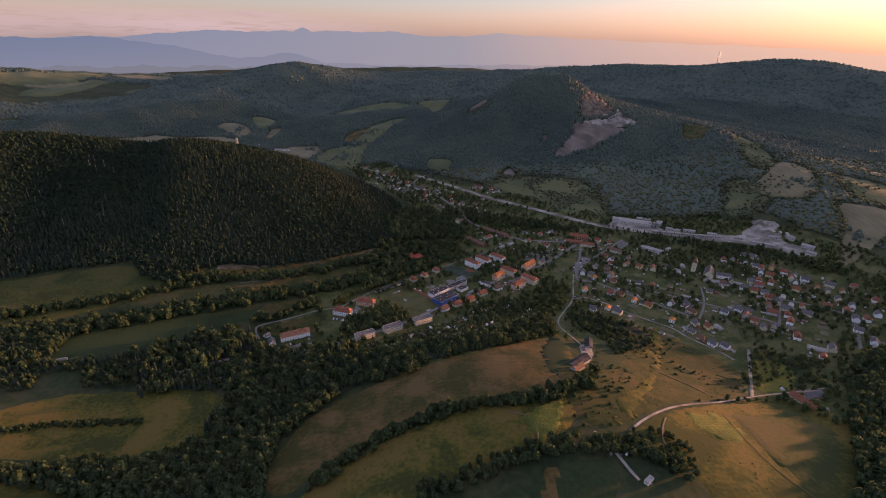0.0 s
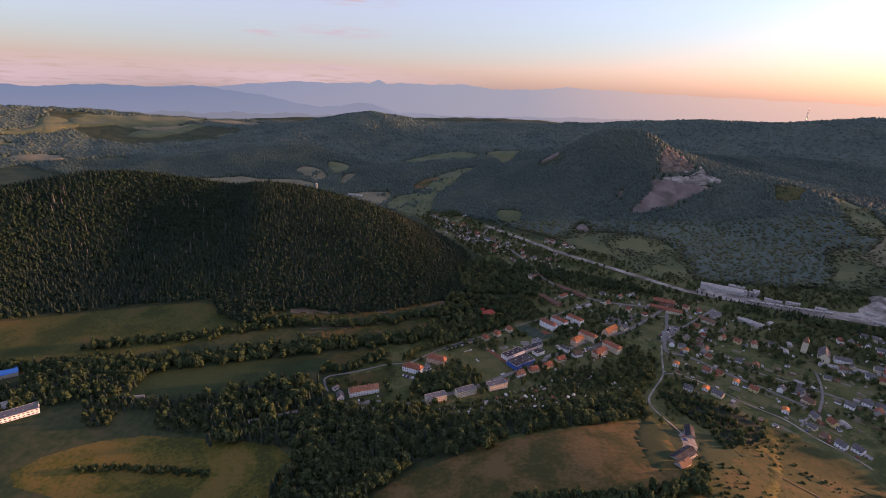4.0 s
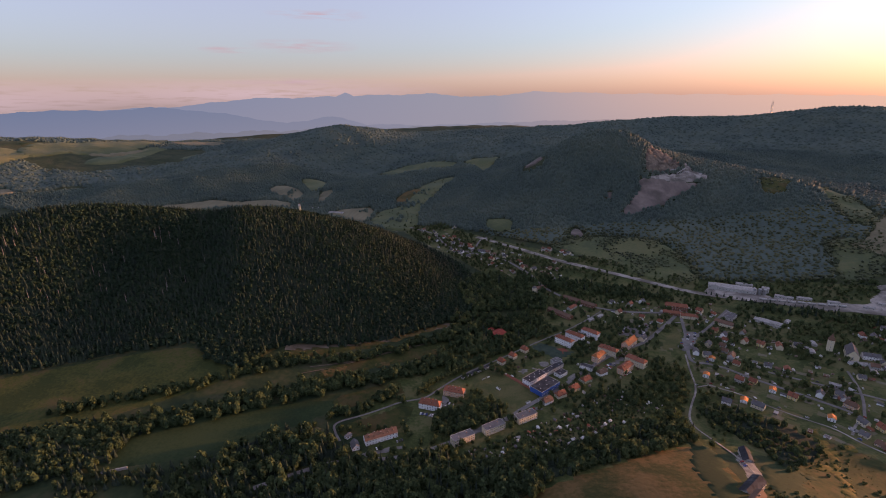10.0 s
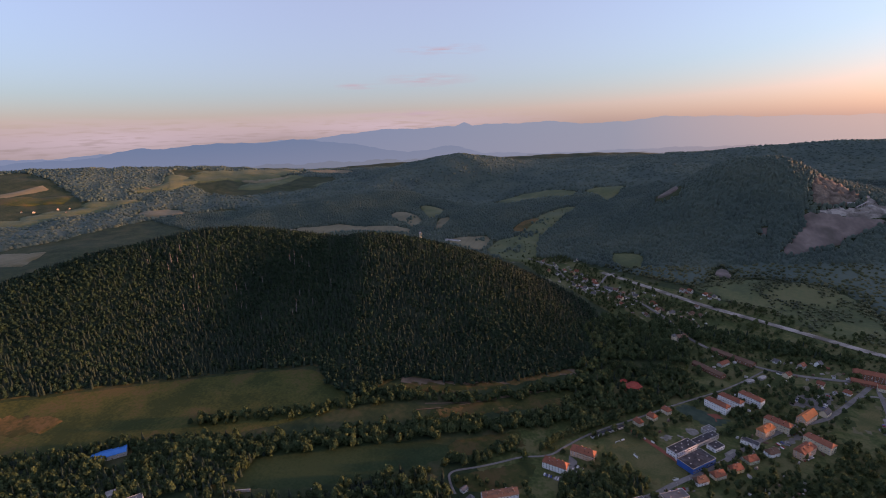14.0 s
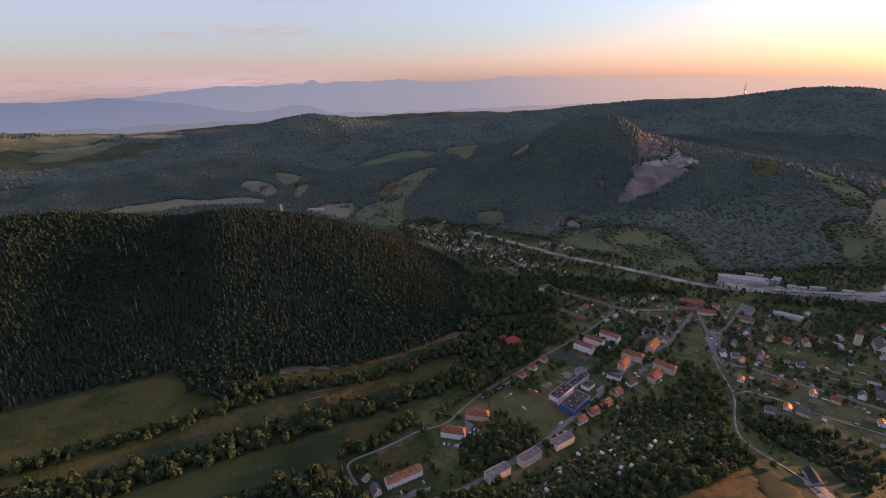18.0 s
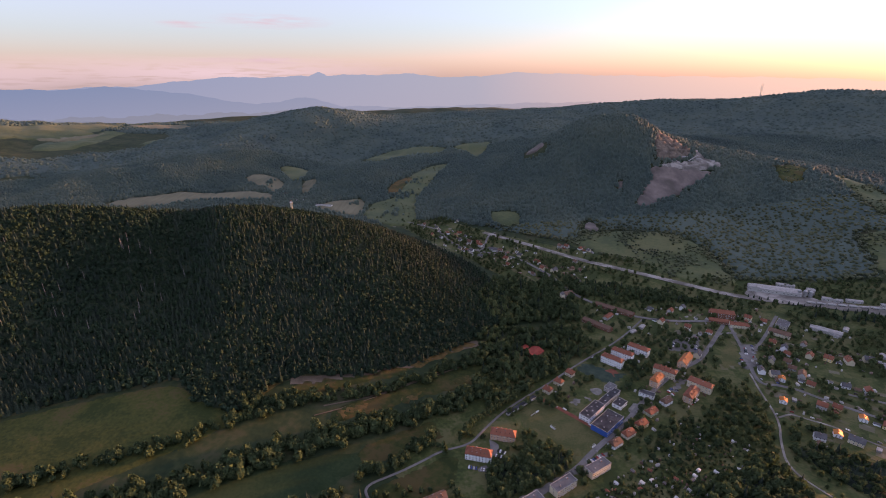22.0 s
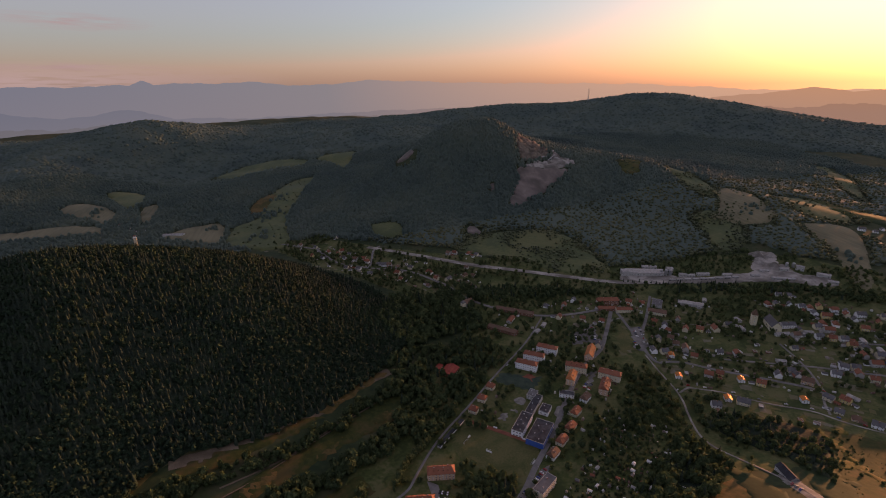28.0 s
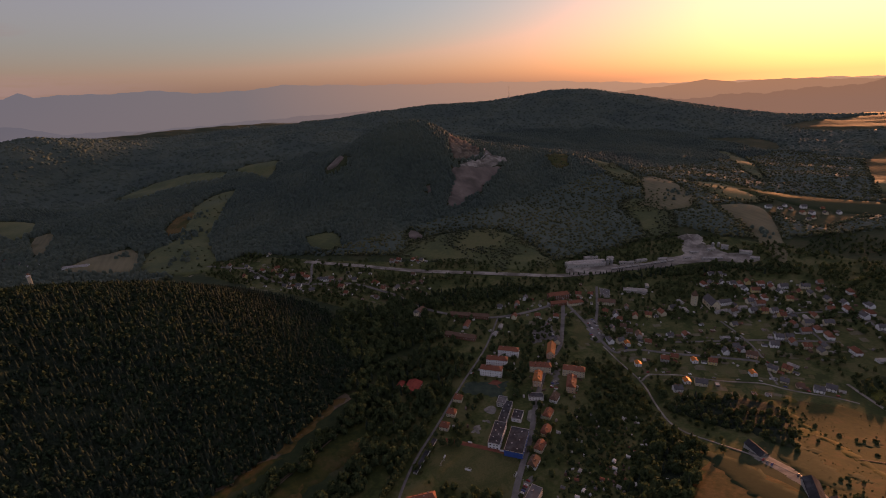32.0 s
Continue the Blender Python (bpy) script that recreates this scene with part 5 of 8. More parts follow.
def building(name, x, y, turn, length, width, eaves, rise, wall, roof, label, category="house", group="", storeys=2, bays=4, ends=2, hip=0.0,
             chimneys=1, dormers=0, doors=1, win=(1.2, 1.4), backs=True, vents=0):
    """A house: walls, roof, chimneys, dormers, doors and every window. rise 0: a flat roof. Its long front looks to its own -y."""
    z = 0.5 * lowest(x, y, turn, length, width) + 0.5 * ground(x, y)
    base = thing(name, x, y, turn, label, category, group, z)
    if rise and not hip:
        part("wall", gabled_walls(length, width, eaves, rise, wall), base)
    else:
        part("wall", box_mesh("wall", length, width, -1.5, eaves, wall, 0.03), base)
    cover = part("roof", roof_mesh(length, width, eaves, rise, roof, hip) if rise else flat_roof(length, width, eaves, roof), base)
    for k in range(chimneys):
        u = (k + 0.5) / chimneys - 0.5
        v = width * (0.12 if k % 2 else -0.14)
        top = eaves + rise * (1 - abs(v) / (width / 2)) if rise else eaves
        part("chimney", chimney_mesh(1.5), cover, "", pose(u * (length - 2 * hip) * 0.9, v, top))
    for k in range(vents):
        part("roof_vent", box_mesh("roof_vent", 1.2, 1.2, 0.0, 0.7, METAL), cover, "", pose((k + 0.5) / vents * length * 0.9 - length * 0.45, width * (0.2 if k % 2 else -0.15), eaves + 0.15))
    for k in range(dormers):
        u = ((k + 0.5) / dormers - 0.5) * (length - 2 * hip) * 0.9
        part("dormer", dormer_mesh(1.7, 1.5, 1.6, wall, roof), cover, "", pose(u, -width * 0.3, eaves + rise * 0.28))
        part("dormer", dormer_mesh(1.7, 1.5, 1.6, wall, roof), cover, "", pose(u, width * 0.3, eaves + rise * 0.28, 0, 0, 180))
    w, h = win
    pitch = (eaves - 0.4) / storeys

    def away(facing):
        """Whether a face turned that way looks to the hidden northern side."""
        return group != "village houses" and math.sin(radians(turn + facing)) > 0.55
    for s in range(storeys):
        zz = 0.5 + pitch * s + (pitch - h) * 0.45
        for side in ((0, 1) if backs else (0,)):
            if away(-90 + 180 * side):
                continue
            for k in range(bays):
                u = ((k + 0.5) / bays - 0.5) * length
                if s == 0 and side == 0 and doors and k in {int((j + 0.5) * bays / doors) for j in range(doors)}:
                    part("door", door_mesh(), base, "", pose(u, -width / 2, 0.05))
                    continue
                part("window", window_mesh(w, h), base, "", pose(u if side == 0 else -u, -width / 2 if side == 0 else width / 2, zz, 0, 0, 180 * side))
        for side in (0, 1):
            for k in range(0 if away(180 * side) else ends):
                u = ((k + 0.5) / ends - 0.5) * width * 0.85
                part("window", window_mesh(w, h), base, "", pose((length / 2) * (1 if side == 0 else -1), u, zz, 0, 0, 90 if side == 0 else -90))
    return base


# ---- the school quarter ----
def apartment_block(x, y, turn):
    b = building("apartment_block", x, y, turn, 28, 11, 9.2, 0, WALL_CREAM, ROOF_GREY, "three-storey cream apartment block with a flat grey roof beside the street", "apartment block",
                 "flat-roofed blocks", 3, 9, 1, doors=2, chimneys=2, win=(1.5, 1.4), vents=2)
    for k in (-1, 1):
        part("entrance_canopy", box_mesh("entrance_canopy", 2.6, 1.4, 2.5, 2.7, CONCRETE), b, "", pose(k * 7.0, -6.2, 0))
    return b


for x, y, turn in ((-109, 553, 31), (-71, 574, 33), (-29, 597, 31)):
    apartment_block(x, y, turn)

for x, y, turn, label in ((-154, 620, -14, "white three-storey house with a red roof and many dormers"), (-123, 651, -14, "salmon three-storey house with a red roof and chimneys")):
    building("residential_house", x, y, turn, 29, 12, 8.6, 4.6, WALL_WHITE if x < -140 else WALL_ROSE, ROOF_RED, label, "house", "twin houses", 3, 8, 2, hip=3.5, chimneys=4, dormers=4, doors=2)
building("long_terrace", -209, 555, 27, 40, 11, 7.6, 4.2, WALL_WHITE, ROOF_BROWN, "long white terraced house with a red roof and many dormers", "house", "", 2, 11, 2, chimneys=5, dormers=6, doors=4)
building("gable_house", -237, 539, 117, 12, 9, 4.0, 4.0, WALL_WHITE, ROOF_GREY, "small white gabled house with a dark roof at the lane's end", "house", "", 1, 3, 2)
building("shed_house", -250, 556, 60, 8, 6, 3.0, 1.8, WALL_WHITE, ROOF_GREY, "small white outbuilding among trees", "shed", "", 1, 2, 1, chimneys=0)

# Row of houses along the street.
ROW = [(4, 637, WALL_WHITE, ROOF_BROWN, "white"), (25, 653, WALL_CREAM, ROOF_RED, "cream"), (47, 670, WALL_YELLOW, ROOF_RED, "yellow"), (69, 693, WALL_GREEN, ROOF_RED, "pale green"),
       (97, 714, WALL_WHITE, ROOF_BROWN, "greyish white")]
for x, y, wall, roof, tone in ROW:
    building("street_house", x, y, 32, 15, 9.5, 5.6, 4.4, wall, roof, tone + " two-storey house with a red roof on the school street", "house", "street row houses", 2, 4, 2, hip=1.5, chimneys=2, dormers=1)
for x, y in ((-52, 739), (-33, 757), (-12, 778)):
    building("lane_house", x, y, -45, 11, 9.5, 5.8, 4.6, WALL_CREAM, ROOF_RED, "cream two-storey house with a steep red roof beside the lane", "house", "lane houses", 2, 3, 2, hip=2.0, chimneys=1)

# School: sports hall, classroom wings and links.
building("sports_hall", 6, 671, 43, 40, 21, 8.6, 0, WALL_BLUE, ROOF_DARK, "blue-clad sports hall with a flat dark grey roof", "sports hall", "", 1, 9, 0, doors=1, chimneys=0, win=(3.0, 1.6), vents=5)
building("classroom_wing", -6, 693, 44, 38, 14, 8.2, 0, WALL_WHITE, ROOF_DARK, "white classroom wing with a flat grey roof", "school", "", 2, 9, 3, chimneys=0, win=(2.2, 1.6), vents=6)
building("school_link", 25, 722, 43, 42, 10, 6.0, 0, WALL_GREY, ROOF_DARK, "low grey school corridor with a flat roof", "school", "", 1, 8, 2, chimneys=0, win=(2.2, 1.6), vents=3)
building("school_annex", 35, 710, 43, 17, 12, 5.5, 0, WALL_WHITE, ROOF_DARK, "small white school annex with a flat roof", "school", "", 1, 5, 2, chimneys=0, win=(2.0, 1.5), vents=2)
building("school_annex", 34, 743, 43, 15, 11, 6.5, 0, WALL_GREY, ROOF_GREY, "grey school annex with a flat roof", "school", "", 2, 5, 2, chimneys=0, win=(2.0, 1.5), vents=2)
building("blue_pavilion", 78, 729, -33, 19, 9, 5.8, 0, WALL_WHITE, ROOF_DARK, "white and blue two-storey pavilion with a flat dark roof", "pavilion", "", 2, 5, 1, chimneys=0)

# Three white blocks with red roofs.
for x, y, turn in ((58, 806, -43), (79, 823, -41), (108, 835, -43)):
    building("white_block", x, y, turn, 31, 12, 11.0, 3.4, WALL_WHITE, ROOF_RED, "white three-storey apartment house with a hipped red roof", "apartment house", "white blocks", 3, 9, 2, hip=4.0, chimneys=4, doors=2)
building("corner_house", 123, 777, -38, 30, 12, 10.4, 3.6, WALL_CREAM, ROOF_RED, "cream three-storey corner house with a red hipped roof", "house", "", 3, 8, 2, hip=3.5, chimneys=3, dormers=3, doors=2)
building("salmon_house", 103, 757, 45, 24, 11, 10.2, 4.2, WALL_ROSE, ROOF_ORANGE, "salmon-coloured house with a steep orange roof and dormers", "house", "", 3, 7, 2, hip=2.5, chimneys=3, dormers=2)
building("old_school", 165, 804, 47, 32, 12, 8.6, 5.6, WALL_ROSE, ROOF_ORANGE, "long brick-red house with a bright orange steep roof", "house", "", 3, 11, 3, chimneys=2, doors=2)
building("plain_block", 157, 745, -46, 30, 13, 10.4, 3.6, WALL_CREAM, ROOF_RED, "pinkish grey three-storey block with a brown roof", "apartment house", "", 3, 8, 2, hip=2.0, chimneys=4)
building("salmon_row", 134, 724, 45, 28, 12, 10.0, 4.0, WALL_ROSE, ROOF_RED, "long salmon-coloured row house with a red roof and skylights", "house", "", 3, 8, 2, hip=2.0, chimneys=4, dormers=3)
building("red_barn", -54, 832, 45, 25, 20, 4.2, 3.2, BRICK, ROOF_CRIMSON, "large red-roofed hall standing alone among trees", "hall", "", 1, 6, 3, chimneys=0)
part("lean_to_roof", roof_mesh(12, 8, 3.0, 1.4, ROOF_CRIMSON), building("barn_annex", -66, 846, 45, 12, 8, 3.0, 1.6, BRICK, ROOF_CRIMSON, "low red-roofed annex beside the hall", "shed", "", 1, 3, 1, chimneys=0))

# Old factory, ruin, rows of the northern quarter.
building("factory_wing", 70, 918, -48, 52, 12, 5.5, 3.0, BRICK, ROOF_BROWN, "long brown-roofed brick factory wing", "factory", "old factory", 1, 12, 2, chimneys=1)
building("factory_wing", 118, 972, -41, 70, 12, 5.5, 3.0, BRICK, ROOF_BROWN, "very long brown-roofed brick factory wing", "factory", "old factory", 1, 16, 2, chimneys=1)
building("factory_wing", 98, 946, 45, 22, 9, 4.5, 2.4, WALL_GREY, ROOF_RED, "short red-roofed factory shed in the yard", "factory", "old factory", 1, 5, 1, chimneys=0)
building("red_mill", 297, 944, -18, 40, 13, 9.5, 4.5, BRICK, ROOF_RED, "big brick house with a long red roof", "house", "", 3, 10, 3, hip=2.0, chimneys=2)
building("red_mill_annex", 282, 924, -20, 32, 10, 5.0, 3.2, BRICK, ROOF_RED, "low red-roofed annex in front of the big brick house", "house", "", 1, 8, 2)
building("white_terrace", 307, 908, -17, 30, 11, 6.0, 3.4, WALL_CREAM, ROOF_RED, "cream terraced house with a red roof", "house", "", 2, 8, 2, chimneys=3)
building("ruined_manor", 44, 1022, 30, 20, 14, 11, 3.0, WALL_GREY, ROOF_BROWN, "grey ruined manor house among tall trees", "ruin", "", 3, 5, 3)
building("gate_tower", 32, 1012, 20, 7, 7, 15, 4.0, WALL_CREAM, ROOF_GREY, "pale stone tower of the ruined manor", "tower", "", 3, 1, 1, hip=3.0, chimneys=0, doors=0)

# Church: nave, choir and steeple.
building("church", 492, 770, 60, 32, 15, 9.5, 8.5, WALL_CREAM, ROOF_GREY, "pale stone church with a tall grey roof", "church", "", 1, 6, 1, chimneys=0, win=(1.6, 4.5), doors=1)
building("church_tower", 474, 790, 60, 8, 8, 20, 9.0, WALL_CREAM, ROOF_BROWN, "pale church tower with a pointed roof", "church tower", "", 4, 1, 1, hip=3.9, chimneys=0, doors=0, win=(1.0, 1.8))
building("vicarage", 515, 762, -20, 22, 11, 6.5, 3.6, WALL_WHITE, ROOF_GREY, "long white vicarage beside the church", "house", "", 2, 6, 2)
building("church_annex", 486, 748, -12, 24, 7, 3.2, 1.8, WALL_WHITE, ROOF_SHEET, "low white annex with a bright sheet roof below the church", "shed", "", 1, 6, 1, chimneys=0)

# Farms.
building("farm_barn", 166, 456, 40, 30, 12, 5.0, 4.0, WALL_GREY, ROOF_DARK, "grey-roofed barn of the hillside farm", "barn", "farm buildings", 1, 6, 2, chimneys=0)
building("farm_barn", 199, 522, 75, 20, 10, 4.5, 3.5, WALL_GREY, ROOF_DARK, "dark grey barn beside the farm lane", "barn", "farm buildings", 1, 4, 2, chimneys=0)
building("farm_house", 158, 436, 40, 16, 9, 4.5, 3.6, WALL_GREY, ROOF_BROWN, "brown-roofed farmhouse at the field edge", "house", "farm buildings", 1, 4, 2)
building("farm_house", 416, 418, -70, 28, 10, 4.6, 4.0, WALL_CREAM, ROOF_RED, "long red-roofed farmhouse beside the track", "house", "farm buildings", 1, 7, 2, chimneys=2)
building("farm_barn", 436, 432, 10, 24, 11, 4.6, 3.6, WALL_GREY, ROOF_GREY, "grey barn behind the farmhouse", "barn", "farm buildings", 1, 5, 2, chimneys=0)
building("field_shed", 175, 276, 40, 9, 4, 2.6, 0, PLASTIC, ROOF_SHEET, "small white trailer at the end of a track", "trailer", "", 1, 3, 1, chimneys=0)
building("glass_house", 525, 540, -30, 22, 9, 3.4, 1.8, PLASTIC, ROOF_SHEET, "pale blue greenhouse with a sheet roof", "greenhouse", "", 1, 6, 1, chimneys=0)
building("works_office", -586, 418, 48, 36, 16, 6.5, 0, WALL_WHITE, ROOF_GREY, "white flat-roofed works building beside the western lane", "office", "", 2, 9, 3, chimneys=0, vents=4, win=(2.2, 1.5))
building("works_store", -612, 432, 48, 22, 10, 4.0, 0, WALL_WHITE, ROOF_SHEET, "low white store with a pale roof", "store", "", 1, 5, 2, chimneys=0)
building("blue_hall", -680, 476, 46, 36, 16, 5.5, 1.6, WALL_GREY, ROOF_BLUE, "farm hall under a bright blue sheet roof", "hall", "", 1, 6, 2, chimneys=0)
building("white_stable", -572, 1616, -14, 60, 13, 4.5, 2.2, WALL_WHITE, ROOF_SHEET, "long white stable with a pale roof in the far valley", "stable", "", 1, 12, 2, chimneys=0)

# ---- village houses ----
# Red-roofed, pale grey-roofed and brown-roofed houses, long ones apart; the valley quarter after them.
RED_HOUSES = [
    (215, 962), (183, 926), (221, 909), (247, 890), (336, 932), (356, 921), (329, 856), (329, 823), (357, 815), (378, 806), (373, 730), (290, 702),
    (308, 700), (339, 662), (550, 826), (599, 787), (616, 784), (627, 766), (568, 743), (583, 733), (539, 708), (547, 684), (609, 707), (533, 659),
    (545, 631), (481, 632), (485, 616), (405, 599), (708, 710), (310, 748), (704, 661), (621, 651),
]
RED_ROWS = [
    (402, 798), (537, 612), (639, 635), (-106, 1289), (16, 1185),
]
PALE_HOUSES = [
    (242, 973), (183, 971), (334, 837), (293, 805), (276, 772), (263, 780), (353, 743), (431, 800), (599, 846), (607, 835), (563, 820), (584, 812),
    (594, 798), (588, 771), (639, 755), (521, 746), (406, 672), (404, 661), (379, 669), (480, 651), (492, 644), (453, 643), (506, 602), (487, 597),
    (390, 609), (374, 586), (386, 552), (401, 546), (552, 700), (653, 695), (243, 645), (657, 648), (652, 670), (674, 620), (614, 581), (625, 732),
]
PALE_ROWS = [
    (194, 824), (645, 737), (554, 649), (280, 638), (671, 715), (634, 611), (45, 1141),
]
BROWN_HOUSES = [
    (311, 786), (316, 803), (378, 569), (372, 848), (102, 1184), (86, 1150), (102, 1141),
]
BROWN_ROWS = [
    (312, 768), (401, 644),
]
EAST_RED = [(585, 655), (516, 517), (648, 711), (627, 747), (558, 726), (678, 695), (519, 571), (526, 639), (649, 609), (596, 757)]
EAST_PALE = [(543, 537), (552, 740), (527, 719), (554, 669), (575, 632), (610, 549), (464, 711), (500, 736)]
STORES = [
    (527, 736), (491, 723), (574, 686), (570, 660), (421, 600), (416, 694), (144, 911), (123, 896), (462, 808), (444, 784), (440, 870), (468, 886),
]
VALLEY_RED = [
    (-184, 1377), (-163, 1356), (-154, 1374), (-51, 1205), (-50, 1172), (22, 1152), (102, 1266), (131, 1253), (-223, 1356), (-109, 1313),
]
VALLEY_PALE = [
    (-250, 1444), (-213, 1422), (-201, 1341), (-153, 1478), (-158, 1511), (-137, 1345), (-152, 1326), (-130, 1311), (-81, 1267), (-71, 1257),
    (-60, 1254), (-46, 1233), (-155, 1260), (-139, 1238), (-128, 1251), (-110, 1211), (-17, 1224), (-3, 1125), (87, 1270), (147, 1239), (85, 1093),
    (-728, 1748), (-671, 1666), (-627, 1648), (-693, 1699), (-652, 1671), (-226, 1574),
]
HOUSES_HAMLET = [(1052, 1000), (1072, 982), (1091, 964), (1079, 931), (1045, 900), (1130, 904), (1165, 890), (1067, 899), (1110, 990), (1140, 960), (1170, 930), (1100, 920),
                 (-2950, 1420), (-2900, 1440), (-2860, 1440), (-2600, 1600), (-2560, 1680), (-2540, 1720), (-2480, 1660), (-2650, 1580)]
STREETS = [densified(smooth_line(s), 6, closed=False) for s in (MAIN_ROAD, SCHOOL_ROAD[7:], UPPER_STREET, VALLEY_ROAD[:-3], LOWER_LANE, CHURCH_LANE, NORTH_STREET, EAST_LANE, EDGE_STREET, EAST_STREET)]
ribbon("upper_street", UPPER_STREET, 4.5, ASPHALT, "grey side street between gardens")
ribbon("east_lane", EAST_LANE, 4.0, ASPHALT, "grey lane down through the eastern quarter")
ribbon("edge_street", EDGE_STREET, 4.5, ASPHALT, "grey street at the village edge")
ribbon("east_street", EAST_STREET, 4.5, ASPHALT, "grey street through the eastern quarter")
ribbon("church_lane", CHURCH_LANE, 3.6, ASPHALT, "straight lane leading up to the church")

STYLES = [(WALL_CREAM, ROOF_RED, "cream house with a red tiled roof"), (WALL_WHITE, ROOF_RED, "white house with a red tiled roof"), (WALL_GREY, ROOF_BROWN, "grey house with a brown tiled roof"),
          (WALL_WHITE, ROOF_GREY, "white house with a grey roof"), (WALL_YELLOW, ROOF_RED, "yellow house with a red roof"), (WALL_ROSE, ROOF_BROWN, "salmon-coloured house with a brown roof"),
          (WALL_GREY, ROOF_RED, "grey rendered house with a red roof"), (WALL_CREAM, ROOF_GREY, "cream house with a dark grey roof")]
_rng = random.Random(4)
_models = {}


def village_house(x, y, turn, style, size):
    """One of the village's houses: the first of a kind is built, the others are copies of it."""
    wall, roof, words = STYLES[style]
    length, width, eaves, rise, storeys, bays = ((9.5, 7.5, 3.6, 3.8, 1, 3), (11, 8.5, 5.4, 4.0, 2, 3), (14.5, 9, 5.8, 4.2, 2, 4))[size]
    key = (style, size)
    z = 0.5 * lowest(x, y, turn, length, width) + 0.5 * ground(x, y)
    if key not in _models:
        _models[key] = building("village_house", x, y, turn, length, width, eaves, rise, wall, roof, ("small ", "two-storey ", "long ")[size] + words + " among gardens", "house", "village houses",
                                storeys, bays, 0, hip=1.2 if style in (1, 5) else 0.0, chimneys=1 + (size > 1), dormers=1 if style in (0, 4) and size else 0)
        return _models[key]
    return copy_thing(_models[key], pose(x, y, z, 0, 0, turn))


def street_turn(x, y):
    """The way of the nearest street."""
    return min(((s[k][0] - x) ** 2 + (s[k][1] - y) ** 2, math.degrees(math.atan2(*(s[k + 1] - s[k])[::-1]))) for s in STREETS for k in range(0, len(s) - 1, 3))[1]


for rows, styles, sizes in ((RED_HOUSES, (0, 1, 4, 6), (0, 1, 1)), (RED_ROWS, (0, 1, 6), (2,)), (PALE_HOUSES, (3, 7, 3), (0, 1, 1)), (PALE_ROWS, (3, 7), (2,)), (EAST_RED, (0, 1, 4, 6), (0, 1, 2)), (EAST_PALE, (3, 7, 2), (0, 1, 2)), (BROWN_HOUSES, (2, 5), (0, 1)), (BROWN_ROWS, (2, 5), (2,)),
                            (VALLEY_RED, (0, 1, 4, 6), (0, 1)), (VALLEY_PALE, (3, 7, 2), (0, 1)), (HOUSES_HAMLET, (0, 3, 3, 7), (0, 1, 2))):
    for x, y in rows:
        village_house(x, y, street_turn(x, y) + _rng.choice((0, 0, 90, 180)) + _rng.uniform(-6, 6), _rng.choice(styles), _rng.choice(sizes))
for x, y in STORES:
    building("store", x, y, street_turn(x, y) + _rng.uniform(-5, 5), 13, 6.5, 3.2, 1.2, WALL_GREY, ROOF_SHEET, "low grey store under a pale sheet roof", "store", "village stores", 1, 4, 1, chimneys=0)
building("market_hall", 380, 908, street_turn(380, 908), 27, 17, 6.0, 0, WALL_GREY, ROOF_GREY, "broad grey hall with a flat felted roof", "hall", "", 1, 6, 3, chimneys=0, vents=3)
building("brown_hall", 355, 879, street_turn(355, 879) + 90, 30, 12, 6.0, 4.0, WALL_CREAM, ROOF_BROWN, "long hall under a brown tiled roof", "hall", "", 2, 8, 2, chimneys=2)
building("depot", 434, 884, street_turn(434, 884) + 90, 42, 14, 5.0, 1.6, WALL_GREY, ROOF_SHEET, "long depot under a pale sheet roof among trees", "depot", "", 1, 9, 2, chimneys=0)

# Houses whose smooth sheet roofs flash in the low sun.
for x, y, turn in ((279, 761, 57), (249, 714, 57), (322, 678, 57), (269, 651, 57), (358, 617, 58)):
    building("metal_roof_house", x, y, turn, 9, 8, 4.6, 2.0, WALL_WHITE, ROOF_GLINT, "white house with a shiny sheet-metal roof", "house", "metal-roofed houses", 2, 3, 2)

# Garden plots along the streets.
_taken = [(o.matrix_basis.translation.x, o.matrix_basis.translation.y) for o in scene.objects if o.type == "EMPTY" and not o.parent]
PLOTS = []
for line in STREETS:
    for k in range(2, len(line) - 2, 2):
        d = line[k + 1] - line[k - 1]
        d = d / np.hypot(*d)
        for side in (-1, 1):
            for off in (13, 31, 52):
                x, y = line[k] + side * off * np.array([-d[1], d[0]]) + np.array([_rng.uniform(-3, 3), _rng.uniform(-3, 3)])
                on_road = min(np.hypot(s[:, 0] - x, s[:, 1] - y).min() for s in STREETS) < 10
                open_land = inside(MEADOW_UP, np.array([x]), np.array([y]))[0] or y < 470 or (x < 235 and 560 < y < 770) or (x < 150 and y < 1000)
                if not on_road and not open_land and all((x - a) ** 2 + (y - b) ** 2 > 240 for a, b in _taken):
                    _taken.append((x, y))
                    PLOTS.append((x, y, math.degrees(math.atan2(d[1], d[0])), off))
_rng.shuffle(PLOTS)

# ---- trees of the valley ----
WEST_WOOD = [(-555, 475), (-469, 472), (-403, 502), (-354, 535), (-276, 536), (-229, 437), (-298, 438), (-350, 446), (-413, 430), (-505, 417)]
WEST_LOW = [(-415, 313), (-359, 326), (-298, 331), (-256, 347), (-213, 369), (-175, 333), (-157, 275), (-287, 280), (-403, 299)]
WEST_EDGE = [(-963, 290), (-850, 395), (-720, 478), (-640, 525), (-560, 545), (-500, 540), (-500, 487), (-846, 260)]
